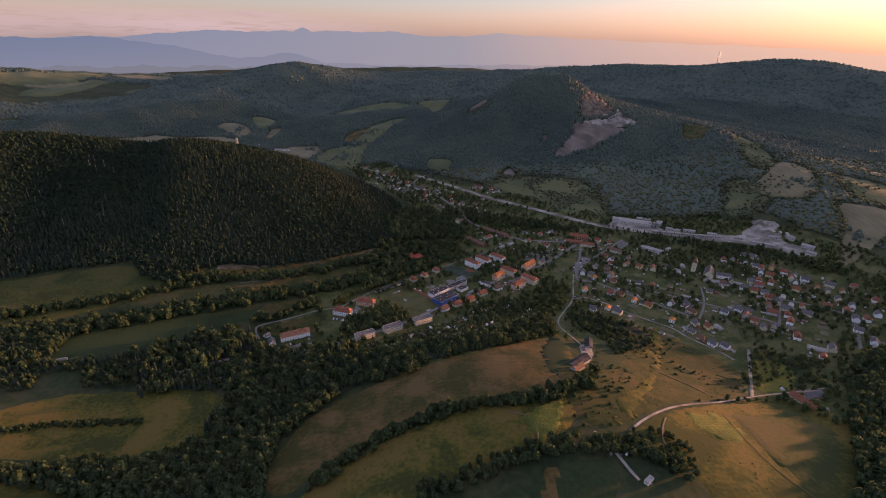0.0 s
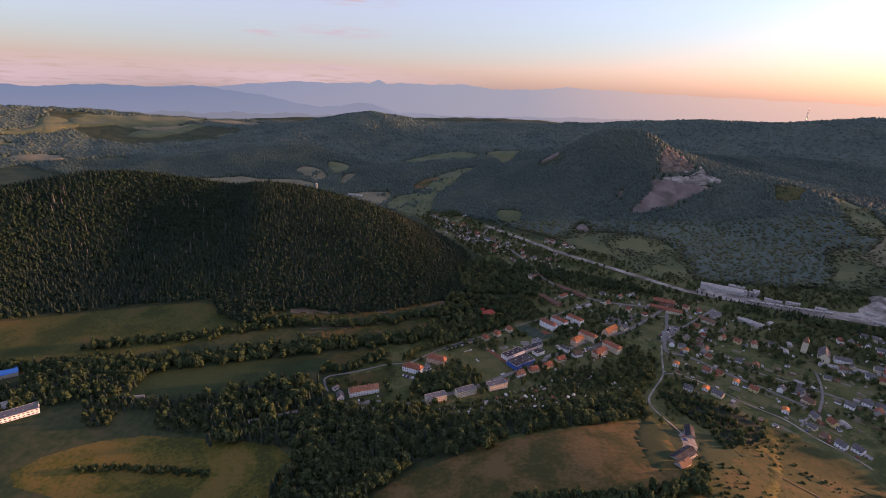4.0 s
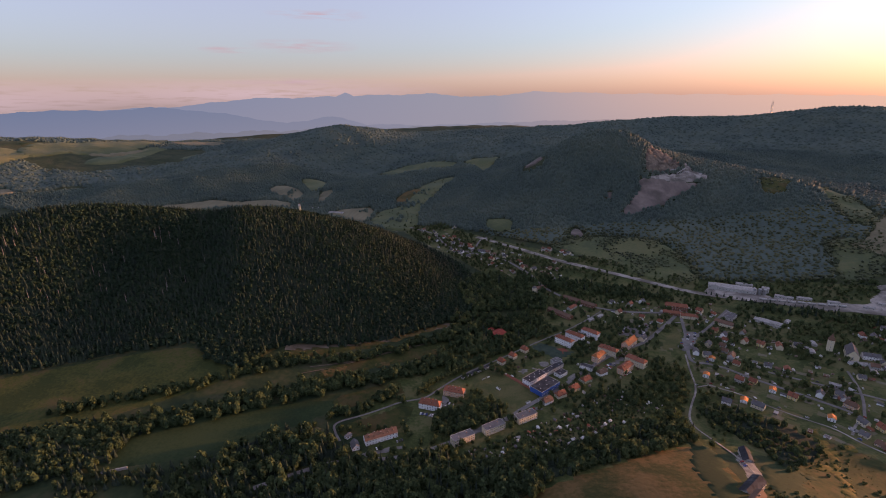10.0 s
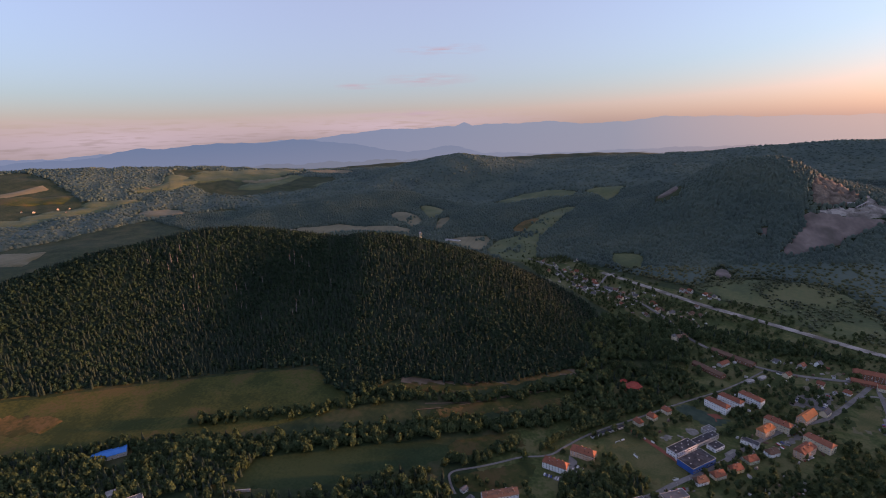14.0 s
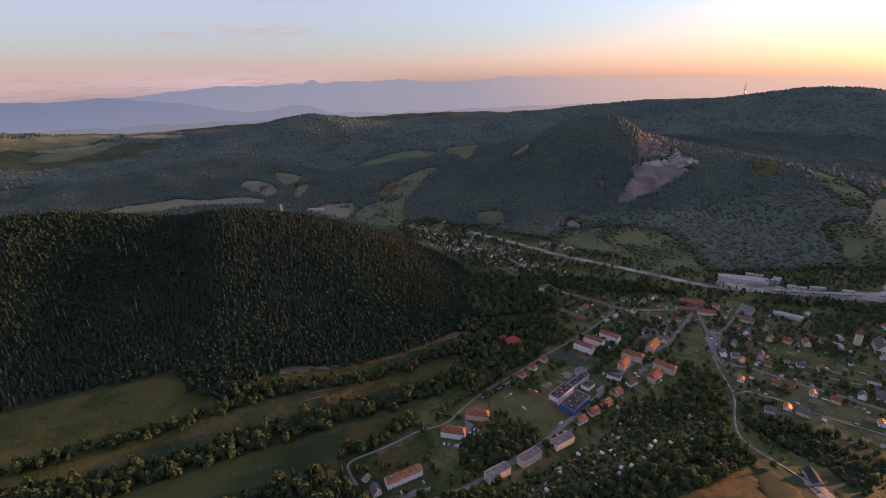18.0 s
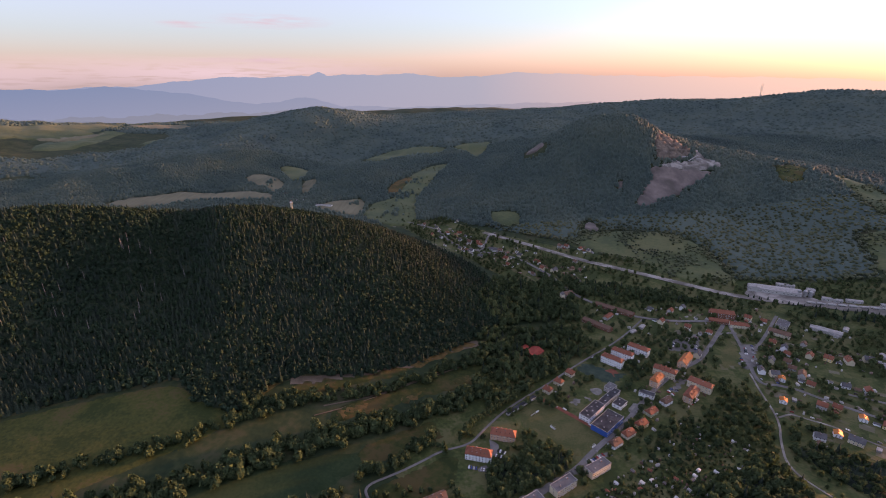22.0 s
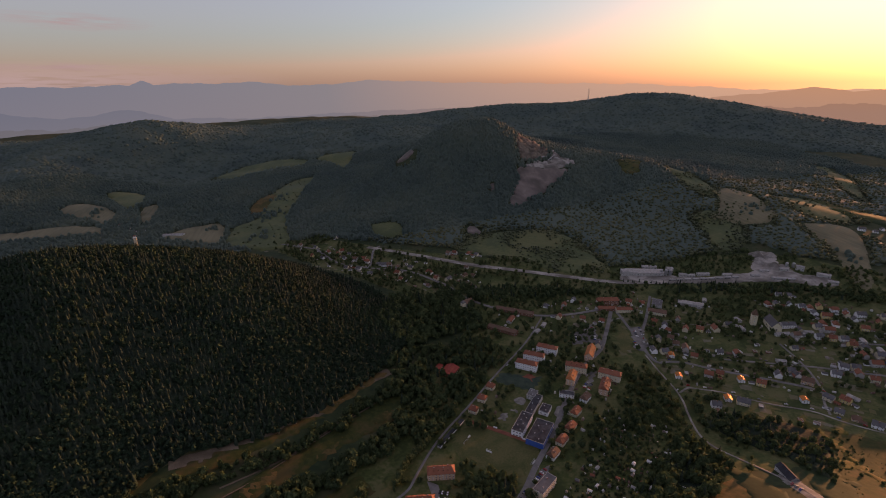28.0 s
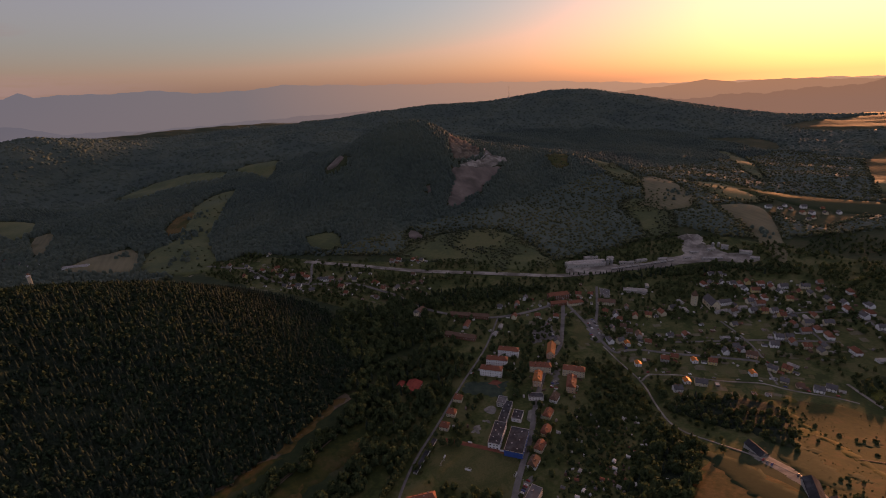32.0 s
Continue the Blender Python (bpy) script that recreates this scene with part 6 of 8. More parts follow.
WOOD_BAND = [(-278, 486), (-262, 520), (-200, 510), (-146, 530), (-107, 505), (15, 535), (157, 612), (168, 571), (114, 525), (14, 488), (-54, 455), (-100, 435),
             (-130, 400), (-160, 350), (-162, 313), (-150, 270), (-265, 280), (-245, 343), (-225, 412), (-240, 440)]
EAST_WOOD = [(544, 500), (630, 545), (376, 264), (346, 263), (405, 338), (469, 420)]
LANE_WOOD = [(189, 634), (250, 624), (300, 590), (309, 560), (290, 535), (229, 497), (225, 547), (206, 586)]
PITCH_WOOD = [(-110, 615), (-82, 640), (-66, 632), (-50, 612), (-75, 590), (-128, 562), (-150, 570), (-150, 600)]
PARK = [(-137, 870), (-59, 923), (22, 900), (66, 886), (5, 815), (-45, 770), (-91, 730), (-142, 700), (-161, 777)]
PARK_NORTH = [(-130, 993), (-90, 1091), (-20, 1080), (94, 1052), (50, 1000), (45, 930), (-59, 923), (-100, 900)]
ORCHARD = [(196, 760), (222, 729), (205, 676), (165, 618), (159, 587), (118, 593), (114, 662), (150, 700)]
ALLOTMENTS = [(-109, 530), (-55, 560), (14, 600), (80, 660), (112, 690), (119, 655), (160, 630), (160, 600), (130, 545), (50, 505), (-12, 484), (-71, 473)]
RAIL_WOOD = [(3, 1130), (258, 1030), (305, 985), (179, 1001), (107, 1025), (10, 1082)]
WORKS_WOOD = [(500, 940), (640, 870), (757, 768), (714, 742), (640, 830), (535, 881), (440, 930)]

_built = [(o.matrix_basis.translation.x, o.matrix_basis.translation.y) for o in scene.objects if o.type == "EMPTY"]
_built = np.array(_built + [(-671, 485), (-689, 467), (-668, 468), (-660, 476), (-650, 470), (-660, 458)])
RAILSIDE = [[(x + dx, y + dy) for x, y in ((-89, 1386), (-5, 1313), (112, 1196), (187, 1145), (287, 1076), (368, 1013), (485, 969), (607, 920), (720, 840))] for dx, dy in ((0, 0), (-7, -8), (6, 7))]
_paved = np.concatenate([densified(smooth_line(s), 5, closed=False) for s in (
    SCHOOL_ROAD, FIELD_ROAD, [(246, 778), (233, 732), (221, 679), (194, 638), (172, 595), (183, 553), (191, 513), (183, 463)],
    MAIN_ROAD, LOWER_LANE, UPPER_STREET, CHURCH_LANE, NORTH_STREET, EAST_LANE, EDGE_STREET, EAST_STREET, VALLEY_SPUR, *RAILSIDE, VALLEY_ROAD)])
PITCH = [(-112, 684), (-60, 730), (5, 662), (-18, 630), (-48, 614)]
COURT = [(-7, 791), (17, 811), (71, 780), (41, 751)]
SCHOOL_YARD = [(-45, 690), (20, 765), (60, 740), (75, 715), (-5, 640)]


def clear(xy, house=11.0, road=6.0, but=()):
    """Only the places that stand free of houses, roads and the outlines given."""
    ok = np.ones(len(xy), bool)
    for pts, gap in ((_built, house), (_paved, road)):
        for k in range(0, len(xy), 400):
            d = np.hypot(xy[k:k + 400, None, 0] - pts[None, :, 0], xy[k:k + 400, None, 1] - pts[None, :, 1]).min(1)
            ok[k:k + 400] &= d > gap
    for q in but:
        ok &= ~inside(q, xy[:, 0], xy[:, 1])
    return xy[ok]


def grove(name, xy, low, high, label, seed, shapes=None, mat=None, wide=(0.7, 1.05)):
    h = low + (high - low) * np.random.default_rng(seed).beta(1.3, 2.0, len(xy)) * 1.25  # many low, a few tall
    return planted(name, shapes or LEAFY, xy, h, h * sized(len(xy), *wide, seed + 1), mat or VALLEY_LEAF, label, seed + 2)


def mixed_wood(name, poly, gap, label, seed, spruces=0.25, low=8, high=15, thin=0.0, leaf=None):
    xy = clear(scattered(poly, gap, seed), 9, 5)
    if thin:  # clearings
        xy = xy[np.sin(xy[:, 0] * 0.06 + seed) + np.sin(xy[:, 1] * 0.075 + 0.02 * xy[:, 0]) > 2 * thin - 2]
    pick = np.random.default_rng(seed).random(len(xy)) < spruces
    grove(name, xy[~pick], low, high, label, seed + 1, mat=leaf)
    if pick.any():
        planted(name + "_spruces", SPRUCE, xy[pick], sized(pick.sum(), low + 3, high + 5, seed + 3), sized(pick.sum(), 12, 18, seed + 4), CONIFER, "slender dark conifers in the " + name.replace("_", " "), seed)


mixed_wood("western_wood", WEST_WOOD, 6.0, "mixed wood and scrub between the western meadows", 101, 0.3, 3.5, 11, 0.58)
mixed_wood("lower_western_wood", WEST_LOW, 6.3, "dark broadleaf wood at the valley's foot", 111, 0.1, 9, 16)
mixed_wood("western_edge_wood", WEST_EDGE, 6.6, "broadleaf wood beside the yellow meadow", 121, 0.2)
mixed_wood("wood_band", WOOD_BAND, 6.2, "dense dark belt of broadleaf trees below the gardens", 131, 0.15, 7, 17, 0.15)
DENSE = [(-407, 500), (-355, 544), (-289, 575), (-250, 538), (-220, 520), (-150, 528), (-100, 512), (-60, 490), (-20, 458), (-44, 446), (-99, 434), (-130, 407), (-153, 382), (-171, 357), (-247, 356), (-252, 388), (-246, 436), (-299, 442), (-337, 428), (-351, 419)]
mixed_wood("valley_wood", DENSE, 8.5, "dense dark wood between the western meadows and the gardens", 135, 0.3, 9, 18, 0.1)
mixed_wood("eastern_wood", EAST_WOOD, 6.6, "tall broadleaf trees at the eastern meadow's edge", 141, 0.1, 10, 17)
mixed_wood("lane_wood", LANE_WOOD, 6.6, "loose trees and thicket beside the farm lane", 151, 0.05, 4, 12, 0.3)
mixed_wood("pitch_wood", PITCH_WOOD, 6.5, "trees between the twin houses and the sports ground", 161, 0.15, 8, 14)
mixed_wood("park_wood", PARK, 9.5, "tall round park trees round the red hall", 171, 0.05, 8, 17, 0.42)
mixed_wood("manor_park", PARK_NORTH, 10.0, "tall park trees round the ruined manor", 181, 0.1, 11, 20)
mixed_wood("orchard", ORCHARD, 10.0, "rounded orchard trees above the allotments", 191, 0.0, 5, 12, 0.6, GARDEN_LEAF)
mixed_wood("railway_wood", RAIL_WOOD, 9.0, "trees between the railway and the village", 201, 0.15, 8, 14)
mixed_wood("works_wood", WORKS_WOOD, 10.0, "trees below the limestone works", 211, 0.1, 8, 14)



def unbuilt(xy):
    """Which places lie free of houses and roads."""
    ok = np.ones(len(xy), bool)
    for pts, gap in ((_built, 15.0), (_paved, 8.0)):
        for k in range(0, len(xy), 400):
            ok[k:k + 400] &= np.hypot(xy[k:k + 400, None, 0] - pts[None, :, 0], xy[k:k + 400, None, 1] - pts[None, :, 1]).min(1) > gap
    return ok


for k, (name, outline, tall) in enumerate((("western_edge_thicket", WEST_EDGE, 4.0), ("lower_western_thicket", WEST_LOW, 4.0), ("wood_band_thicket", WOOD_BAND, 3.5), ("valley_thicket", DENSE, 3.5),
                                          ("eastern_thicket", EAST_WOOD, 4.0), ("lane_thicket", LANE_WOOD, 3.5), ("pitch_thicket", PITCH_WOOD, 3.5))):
    canopy(name, outline, 5, tall, [BROWN, LOW_WEST, LOW_WEST_B], "shade-dark undergrowth between the trees of the wood", 900 + k, SHADED_UNDERGROWTH, unbuilt)

HEDGES = [("brown_field_hedge", [(-110, 285), (-96, 304), (-48, 339), (1, 358), (30, 368), (70, 368), (104, 371), (153, 399), (175, 430)], 4.5, 13, 4, 13),
          ("lower_hedge", [(-11, 264), (35, 285), (75, 298), (111, 307), (164, 311), (194, 305), (207, 288)], 5.0, 15, 5, 12),
          ("upper_tree_line", [(-630, 560), (-587, 581), (-499, 621), (-432, 672), (-370, 705)], 6.5, 14, 7, 14),
          ("long_tree_line", [(-640, 500), (-570, 522), (-488, 556), (-407, 600), (-302, 655), (-193, 700), (-145, 735)], 6.5, 26, 9, 18),
          ("forest_edge_line", [(-440, 690), (-370, 712), (-300, 725), (-215, 765), (-130, 825), (-90, 850)], 7, 16, 7, 14),
          ("meadow_hedge", [(-453, 361), (-421, 373), (-378, 379), (-327, 385)], 3.2, 7, 3, 7),
          ("meadow_copse", [(-275, 592), (-266, 597), (-250, 609), (-234, 618), (-222, 635), (-206, 650)], 5.5, 13, 8, 16),
          ("lane_thicket_edge", [(-201, 634), (-188, 628), (-180, 639), (-167, 650), (-151, 654)], 5.5, 7, 6, 12),
          ("track_hedge", [(150, 305), (200, 330), (225, 310), (215, 290)], 6, 14, 4, 8),
          ("yard_hedge", [(310, 408), (365, 418), (420, 430)], 7, 5, 4, 8),
          ("terrace_trees", [(-262, 560), (-240, 575), (-200, 575)], 8, 8, 7, 12)]
for k, (name, line, gap, spread, low, high) in enumerate(HEDGES):
    xy = clear(along(line, gap, spread, 300 + k), 9, 4.5)
    grove(name, xy, low, high, "row of dark green trees and bushes along a field edge", 310 + 5 * k)

# Bushes strewn over the rough pasture and gardens.
_tus = np.concatenate([clear(scattered(q, 4.2, 440 + k), 5, 4) for k, q in enumerate((MEADOW_UP, MEADOW_EAST, LOW_WEST, LOW_WEST_B, YELLOW, BROWN_LOW))])
_tus = _tus[(np.sin(_tus[:, 0] * 0.11 + np.sin(_tus[:, 1] * 0.07) * 2) + np.random.default_rng(9).normal(0, 0.8, len(_tus))) > 0.9]
planted("grass_tussocks", [tuft_shape(s + 30, 5, False) for s in range(4)], _tus, sized(len(_tus), 0.4, 1.5, 441), sized(len(_tus), 0.8, 2.6, 442), FIELD_YELLOW, "rough tussocks of yellow-green grass on the pastures", 443, 0.1)
WEEDS = [(80, 346), (105, 362), (127, 371), (117, 338), (108, 321), (87, 308), (87, 321), (81, 335)]
_weed = np.concatenate([scattered(WEEDS, 2.6, 460), scattered([(179, 377), (229, 418), (290, 518), (315, 597), (333, 598), (290, 494), (225, 393), (181, 344)], 3.4, 461)])
planted("tall_weeds", [tuft_shape(s + 50, 6, True) for s in range(4)], _weed, sized(len(_weed), 0.3, 1.1, 462), sized(len(_weed), 0.8, 2.2, 463), BRIGHT_GRASS, "bright yellow-green weeds and nettles on the rough pasture", 464, 0.1)
_bush = clear(scattered(MEADOW_UP, 6.5, 401), 9, 5)
_bush = _bush[np.sin(_bush[:, 0] * 0.045 + 1.5 * np.sin(_bush[:, 1] * 0.04)) + np.random.default_rng(6).normal(0, 0.6, len(_bush)) > 0.75]
grove("pasture_bushes", _bush, 0.8, 4.0, "scattered green bushes on the rough pasture", 402, wide=(1.0, 1.5))
_gard = clear(scattered(ALLOTMENTS, 5.4, 411), 6, 4)
grove("allotment_trees", _gard, 1.8, 6.5, "small fruit trees and bushes crowding the allotment gardens", 412, _few, wide=(0.8, 1.2))
_vill = clear(scattered(VILLAGE, 10.3, 421), 9, 5, [PITCH, COURT, SCHOOL_YARD, BROWN, MEADOW_UP, ALLOTMENTS, PLANT_PAD, PARK, [(220, 600), (300, 690), (450, 560), (380, 470)]])
for q in ([(-420, 500), (-330, 620), (-240, 690), (-140, 720), (-100, 660), (-150, 600), (-260, 540)], [(262, 872), (281, 866), (246, 799), (217, 785), (213, 805)], [(277, 857), (305, 854), (267, 793), (247, 786), (242, 800)], [(459, 725), (520, 700), (470, 640), (410, 625), (430, 680)]):
    _vill = _vill[~inside(q, _vill[:, 0], _vill[:, 1])]
_vill = _vill[np.sin(_vill[:, 0] * 0.045 + 1.6 * np.sin(_vill[:, 1] * 0.05)) + np.sin(_vill[:, 1] * 0.037 + 2) + np.random.default_rng(7).normal(0, 0.7, len(_vill)) > -0.75]
_near = (np.hypot(_vill[:, 0] - 60, _vill[:, 1] - 740) < 215)
grove("village_trees", _vill[~_near], 4, 12, "garden trees between the village houses", 422, _few, GARDEN_LEAF)

_crowns = []
for k in range(6):
    sv, sf = clump_shape(60 + k, 12, 10.5, 9.5, 190)
    _crowns.append(arrays_mesh("crown", sv + (0, 0, 0.8), sf, VALLEY_LEAF))


def garden_tree(k):
    """A broadleaf tree with a tapered trunk, two limbs and a ragged crown of clumps."""
    base = tagged(new("broadleaf_tree"), "full green broadleaf tree in the school quarter", "tree", "school quarter trees")
    def trunk():
        bm = bmesh.new()
        for a, b, r0, r1 in (((0, 0, -0.5), (0, 0, 4.2), 0.32, 0.2), ((0, 0, 3.0), (1.4, 0.4, 6.0), 0.16, 0.07), ((0, 0, 3.4), (-1.1, -0.8, 6.4), 0.15, 0.06)):
            a, b = Vector(a), Vector(b)
            m = Matrix.Translation((a + b) / 2) @ (b - a).to_track_quat("Z", "Y").to_matrix().to_4x4()
            bmesh.ops.create_cone(bm, cap_ends=True, segments=7, radius1=r0, radius2=r1, depth=(b - a).length, matrix=m)
        return solid("trunk", BARK, bm)
    part("trunk", shape("tree_trunk", trunk), base)
    part("crown", _crowns[k], base)
    return base


LANE_ROW = [(-172, 650), (-159, 670), (-142, 688), (-127, 700), (-112, 714), (-97, 730), (-80, 745), (-65, 760), (-52, 770), (-31, 788), (-10, 812), (11, 834), (28, 851)]
YARD_TREES = [(-67, 714), (-59, 710), (-52, 704), (-31, 731), (-18, 740), (-6, 750), (7, 761), (16, 765), (48, 741), (64, 751), (71, 762), (90, 787), (88, 771), (88, 798), (100, 793), (102, 783),
              (67, 720), (70, 712), (32, 655), (-44, 722), (-36, 740), (60, 742), (78, 776), (80, 764)]
BACK_TREES = [(41, 637), (54, 634), (69, 646), (81, 659), (96, 664), (103, 652), (101, 632), (119, 649), (137, 666), (141, 691), (138, 700), (78, 612), (77, 631), (38, 614), (121, 633), (-186, 579), (-179, 567),
              (-174, 561), (60, 622), (110, 676), (92, 640), (128, 650)]
_own = clear(_vill[_near], 10, 5.5)
_own = _own[np.random.default_rng(17).permutation(len(_own))]
_own = np.concatenate([clear(np.array(YARD_TREES + BACK_TREES, float), 7, 3), clear(densified(LANE_ROW, 5.5, closed=False), 7, 3.5), _own])
grove("quarter_trees", _own[215:], 5, 11, "further garden trees in the school quarter", 432, _few, GARDEN_LEAF)
_own = _own[:215]
_first = []
for n, (x, y) in enumerate(_own):
    s = _rng.uniform(0.85, 1.2) if 40 < n < 110 else _rng.uniform(0.55, 1.15)
    place = pose(x, y, ground(x, y), 0, 0, _rng.uniform(0, 360)) @ Matrix.Scale(s, 4)
    if n < 6:
        t = garden_tree(n)
        t.matrix_basis = place
        _first.append(t)
    else:
        t = copy_thing(_first[n % 6], pose(0, 0, 0))
        t.matrix_basis = place

# Grey dead spruces on the steep hill.
SNAGS = [(-949, 773), (-836, 863), (-664, 965), (-585, 879), (-636, 793), (-780, 730), (-887, 730)]
_snag = scattered(SNAGS, 13, 431)
_snag = _snag[np.sin(_snag[:, 0] * 0.05 + np.sin(_snag[:, 1] * 0.04) * 2) + np.random.default_rng(8).normal(0, 0.7, len(_snag)) > 1.05]
SNAG = material("dead_wood", [(0.10, 0.098, 0.095), (0.17, 0.163, 0.155)], 0.2, fine=1.0, vary=0.3, island=True)
planted("dead_spruces", [conifer_shape(s + 70, 3, 4) for s in range(3)], _snag, sized(len(_snag), 21, 30, 51), sized(len(_snag), 5, 9, 52), SNAG, "bare grey dead spruces standing in the hill forest", 53)

# Clumps of trees in the far meadows.
for k, (x, y, n, spread) in enumerate(((-331, 1731, 30, 22), (-350, 1560, 14, 20), (-300, 1900, 10, 16), (-480, 1660, 8, 12), (-840, 1905, 12, 18), (920, 1180, 14, 30), (860, 900, 8, 16))):
    spots = np.random.default_rng(700 + k).normal(0, spread, (n, 2)) + (x, y)
    grove("meadow_clump", spots, 8, 15, "dark clump of trees standing in a far meadow", 710 + 3 * k, TUFTS, FARWOOD_HAZED)

# Loose scrub between the village and the eastern hamlet.
_scrub = clear(scattered([(700, 400), (740, 560), (800, 700), (780, 800), (1000, 840), (1040, 720), (980, 520), (860, 380)], 12, 851), 9, 6, [STRIP])
_scrub = _scrub[np.sin(_scrub[:, 0] * 0.021 + 1.5 * np.sin(_scrub[:, 1] * 0.017)) + np.random.default_rng(5).normal(0, 0.5, len(_scrub)) > -0.2]
grove("eastern_scrub", _scrub, 4, 11, "loose trees and scrub east of the village", 852, _few)


# ---- sports ground and yards ----
patch("sports_pitch", PITCH, LAWN, "worn green turf of the sports pitch", "sports pitch", 0.42, 8, 0.3, soft=1)
PAVING = material("worn_paving", [(0.12, 0.115, 0.105), (0.17, 0.165, 0.15), (0.23, 0.22, 0.2)], 0.12, fine=0.9, contrast=1.8)
COURT_GREEN = material("green_court_surface", [(0.02, 0.042, 0.03), (0.03, 0.056, 0.04), (0.045, 0.07, 0.05)], 0.1, fine=0.8, contrast=1.5)
patch("ball_court", COURT, COURT_GREEN, "dark green ball court beside the white blocks", "court", 0.42, 8, 0.2, soft=0)
patch("clay_court", [(38, 787), (52, 796), (65, 782), (52, 769)], CLAY, "red clay court", "court", 0.5, 8, 0.2, soft=0)
ribbon("running_track", [(-62, 722), (-45, 705), (-20, 678), (-8, 664)], 6, CLAY, "red clay running track beside the pitch", "track", 0.7)
patch("school_plaza", [(41, 703), (56, 719), (63, 708), (45, 689)], PAVING, "pale paved school yard", "yard", 0.5, 8, 0.1, soft=0)
patch("path_yard", [(-8, 728), (-2, 732), (4, 721), (-1, 717)], PAVING, "pale slanting path across the school lawn", "yard", 0.5, 6, 0.1, soft=0)
patch("play_yard", [(-30, 716), (-18, 726), (-8, 722), (-20, 708)], PAVING, "pale paved play yard with angled edges", "yard", 0.5, 6, 0.1, soft=0)
patch("round_yard", [(4, 742), (10, 750), (20, 750), (26, 738), (12, 727)], PAVING, "pale rounded forecourt of the school", "yard", 0.5, 6, 0.1)
patch("block_parking", [(-128, 545), (-118, 566), (-60, 600), (-10, 630), (-2, 622), (-60, 585)], ASPHALT, "grey parking strip behind the flat-roofed blocks", "parking", 0.5, 8, 0.2, soft=0)
patch("twin_house_yard", [(-175, 604), (-138, 596), (-128, 640), (-140, 650), (-140, 630), (-138, 610)], ASPHALT, "grey yard round the twin houses", "yard", 0.5, 8, 0.2, soft=0)
patch("street_parking", [(112, 742), (150, 778), (158, 770), (124, 736)], ASPHALT, "grey parking bays between the salmon houses", "parking", 0.5, 8, 0.2, soft=0)
patch("north_square", [(195, 830), (215, 850), (235, 900), (205, 880), (170, 845)], ASPHALT, "grey village square with parked cars", "square", 0.5, 8, 0.2)
patch("green_square", [(262, 872), (281, 866), (246, 799), (217, 785), (213, 805)], LAWN, "green village common with a curving path", "lawn", 0.45, 8, 0.3)
patch("farm_yard", [(150, 425), (190, 470), (205, 520), (188, 530), (176, 480)], PAVING, "bare grey-brown farmyard", "yard", 0.5, 8, 0.6)
patch("inn_parking", [(169, 870), (197, 882), (194, 854), (164, 829), (157, 845)], ASPHALT, "grey car park behind the orange-roofed house", "parking", 0.5, 8, 0.3, soft=0)
patch("common_parking", [(277, 857), (305, 854), (267, 793), (247, 786), (242, 800)], ASPHALT, "grey car park beside the village common", "parking", 0.5, 8, 0.3, soft=0)
patch("terrace_yard", [(-232, 528), (-180, 548), (-170, 542), (-225, 520)], ASPHALT, "grey forecourt of the long terrace", "yard", 0.5, 8, 0.2, soft=0)
patch("small_quarry", SMALL_QUARRY, SCREE, "small pale quarry terrace on the ridge", "quarry", 3.0, 7, 5, relief=2.0)
LEFT_FIELDS = [("", FIELD_BROWN, [(-3602, 1079), (-3442, 1256), (-3275, 1246), (-3337, 1092), (-3417, 1023)]), ("", FIELD_LIGHT, [(-3106, 929), (-2999, 1115), (-2803, 1283), (-2748, 1207), (-2913, 994), (-2992, 894)]),
               ("", FIELD_PALE, [(-1780, 532), (-1662, 760), (-1560, 660), (-1600, 480)]), ("", FIELD_PALE, [(-2692, 806), (-2115, 1139), (-1988, 1009), (-2328, 701)]),
               ("", FIELD_BROWN, [(-3125, 977), (-2632, 1417), (-2450, 1401), (-2800, 1000)])]
for k, (_, mat, outline) in enumerate(LEFT_FIELDS):
    patch("western_field", outline, mat, ("reddish ploughed field in the far plain", "light green meadow in the far plain", "tan field in the western plain", "broad tan field in the plain", "brown field in the far plain")[k], "field", 7, 25 if k < 2 else 60)
_fr = random.Random(12)
for k in range(60):
    x, y = (_fr.uniform(-3300, -1250), _fr.uniform(600, 3000)) if k < 44 else (_fr.uniform(1150, 2600), _fr.uniform(500, 1500))
    if x > -1700 and 1200 < y < 2300:
        continue
    a, b, t = _fr.uniform(60, 190), _fr.uniform(40, 90), _fr.uniform(0, 3.14)
    quad = [(x + u * a * math.cos(t) - v * b * math.sin(t), y + u * a * math.sin(t) + v * b * math.cos(t)) for u, v in ((-1, -1), (0.9, -0.8), (1, 1), (-0.8, 0.9))]
    mat, words = _fr.choice(((FIELD_LIGHT, "green meadow in the hazy plain"), (FIELD_PALE, "tan stubble field in the hazy plain"), (FIELD_YELLOW, "yellowish field in the hazy plain")))
    patch("plain_field", quad, mat, words, "field", 4, 40, soft=0)


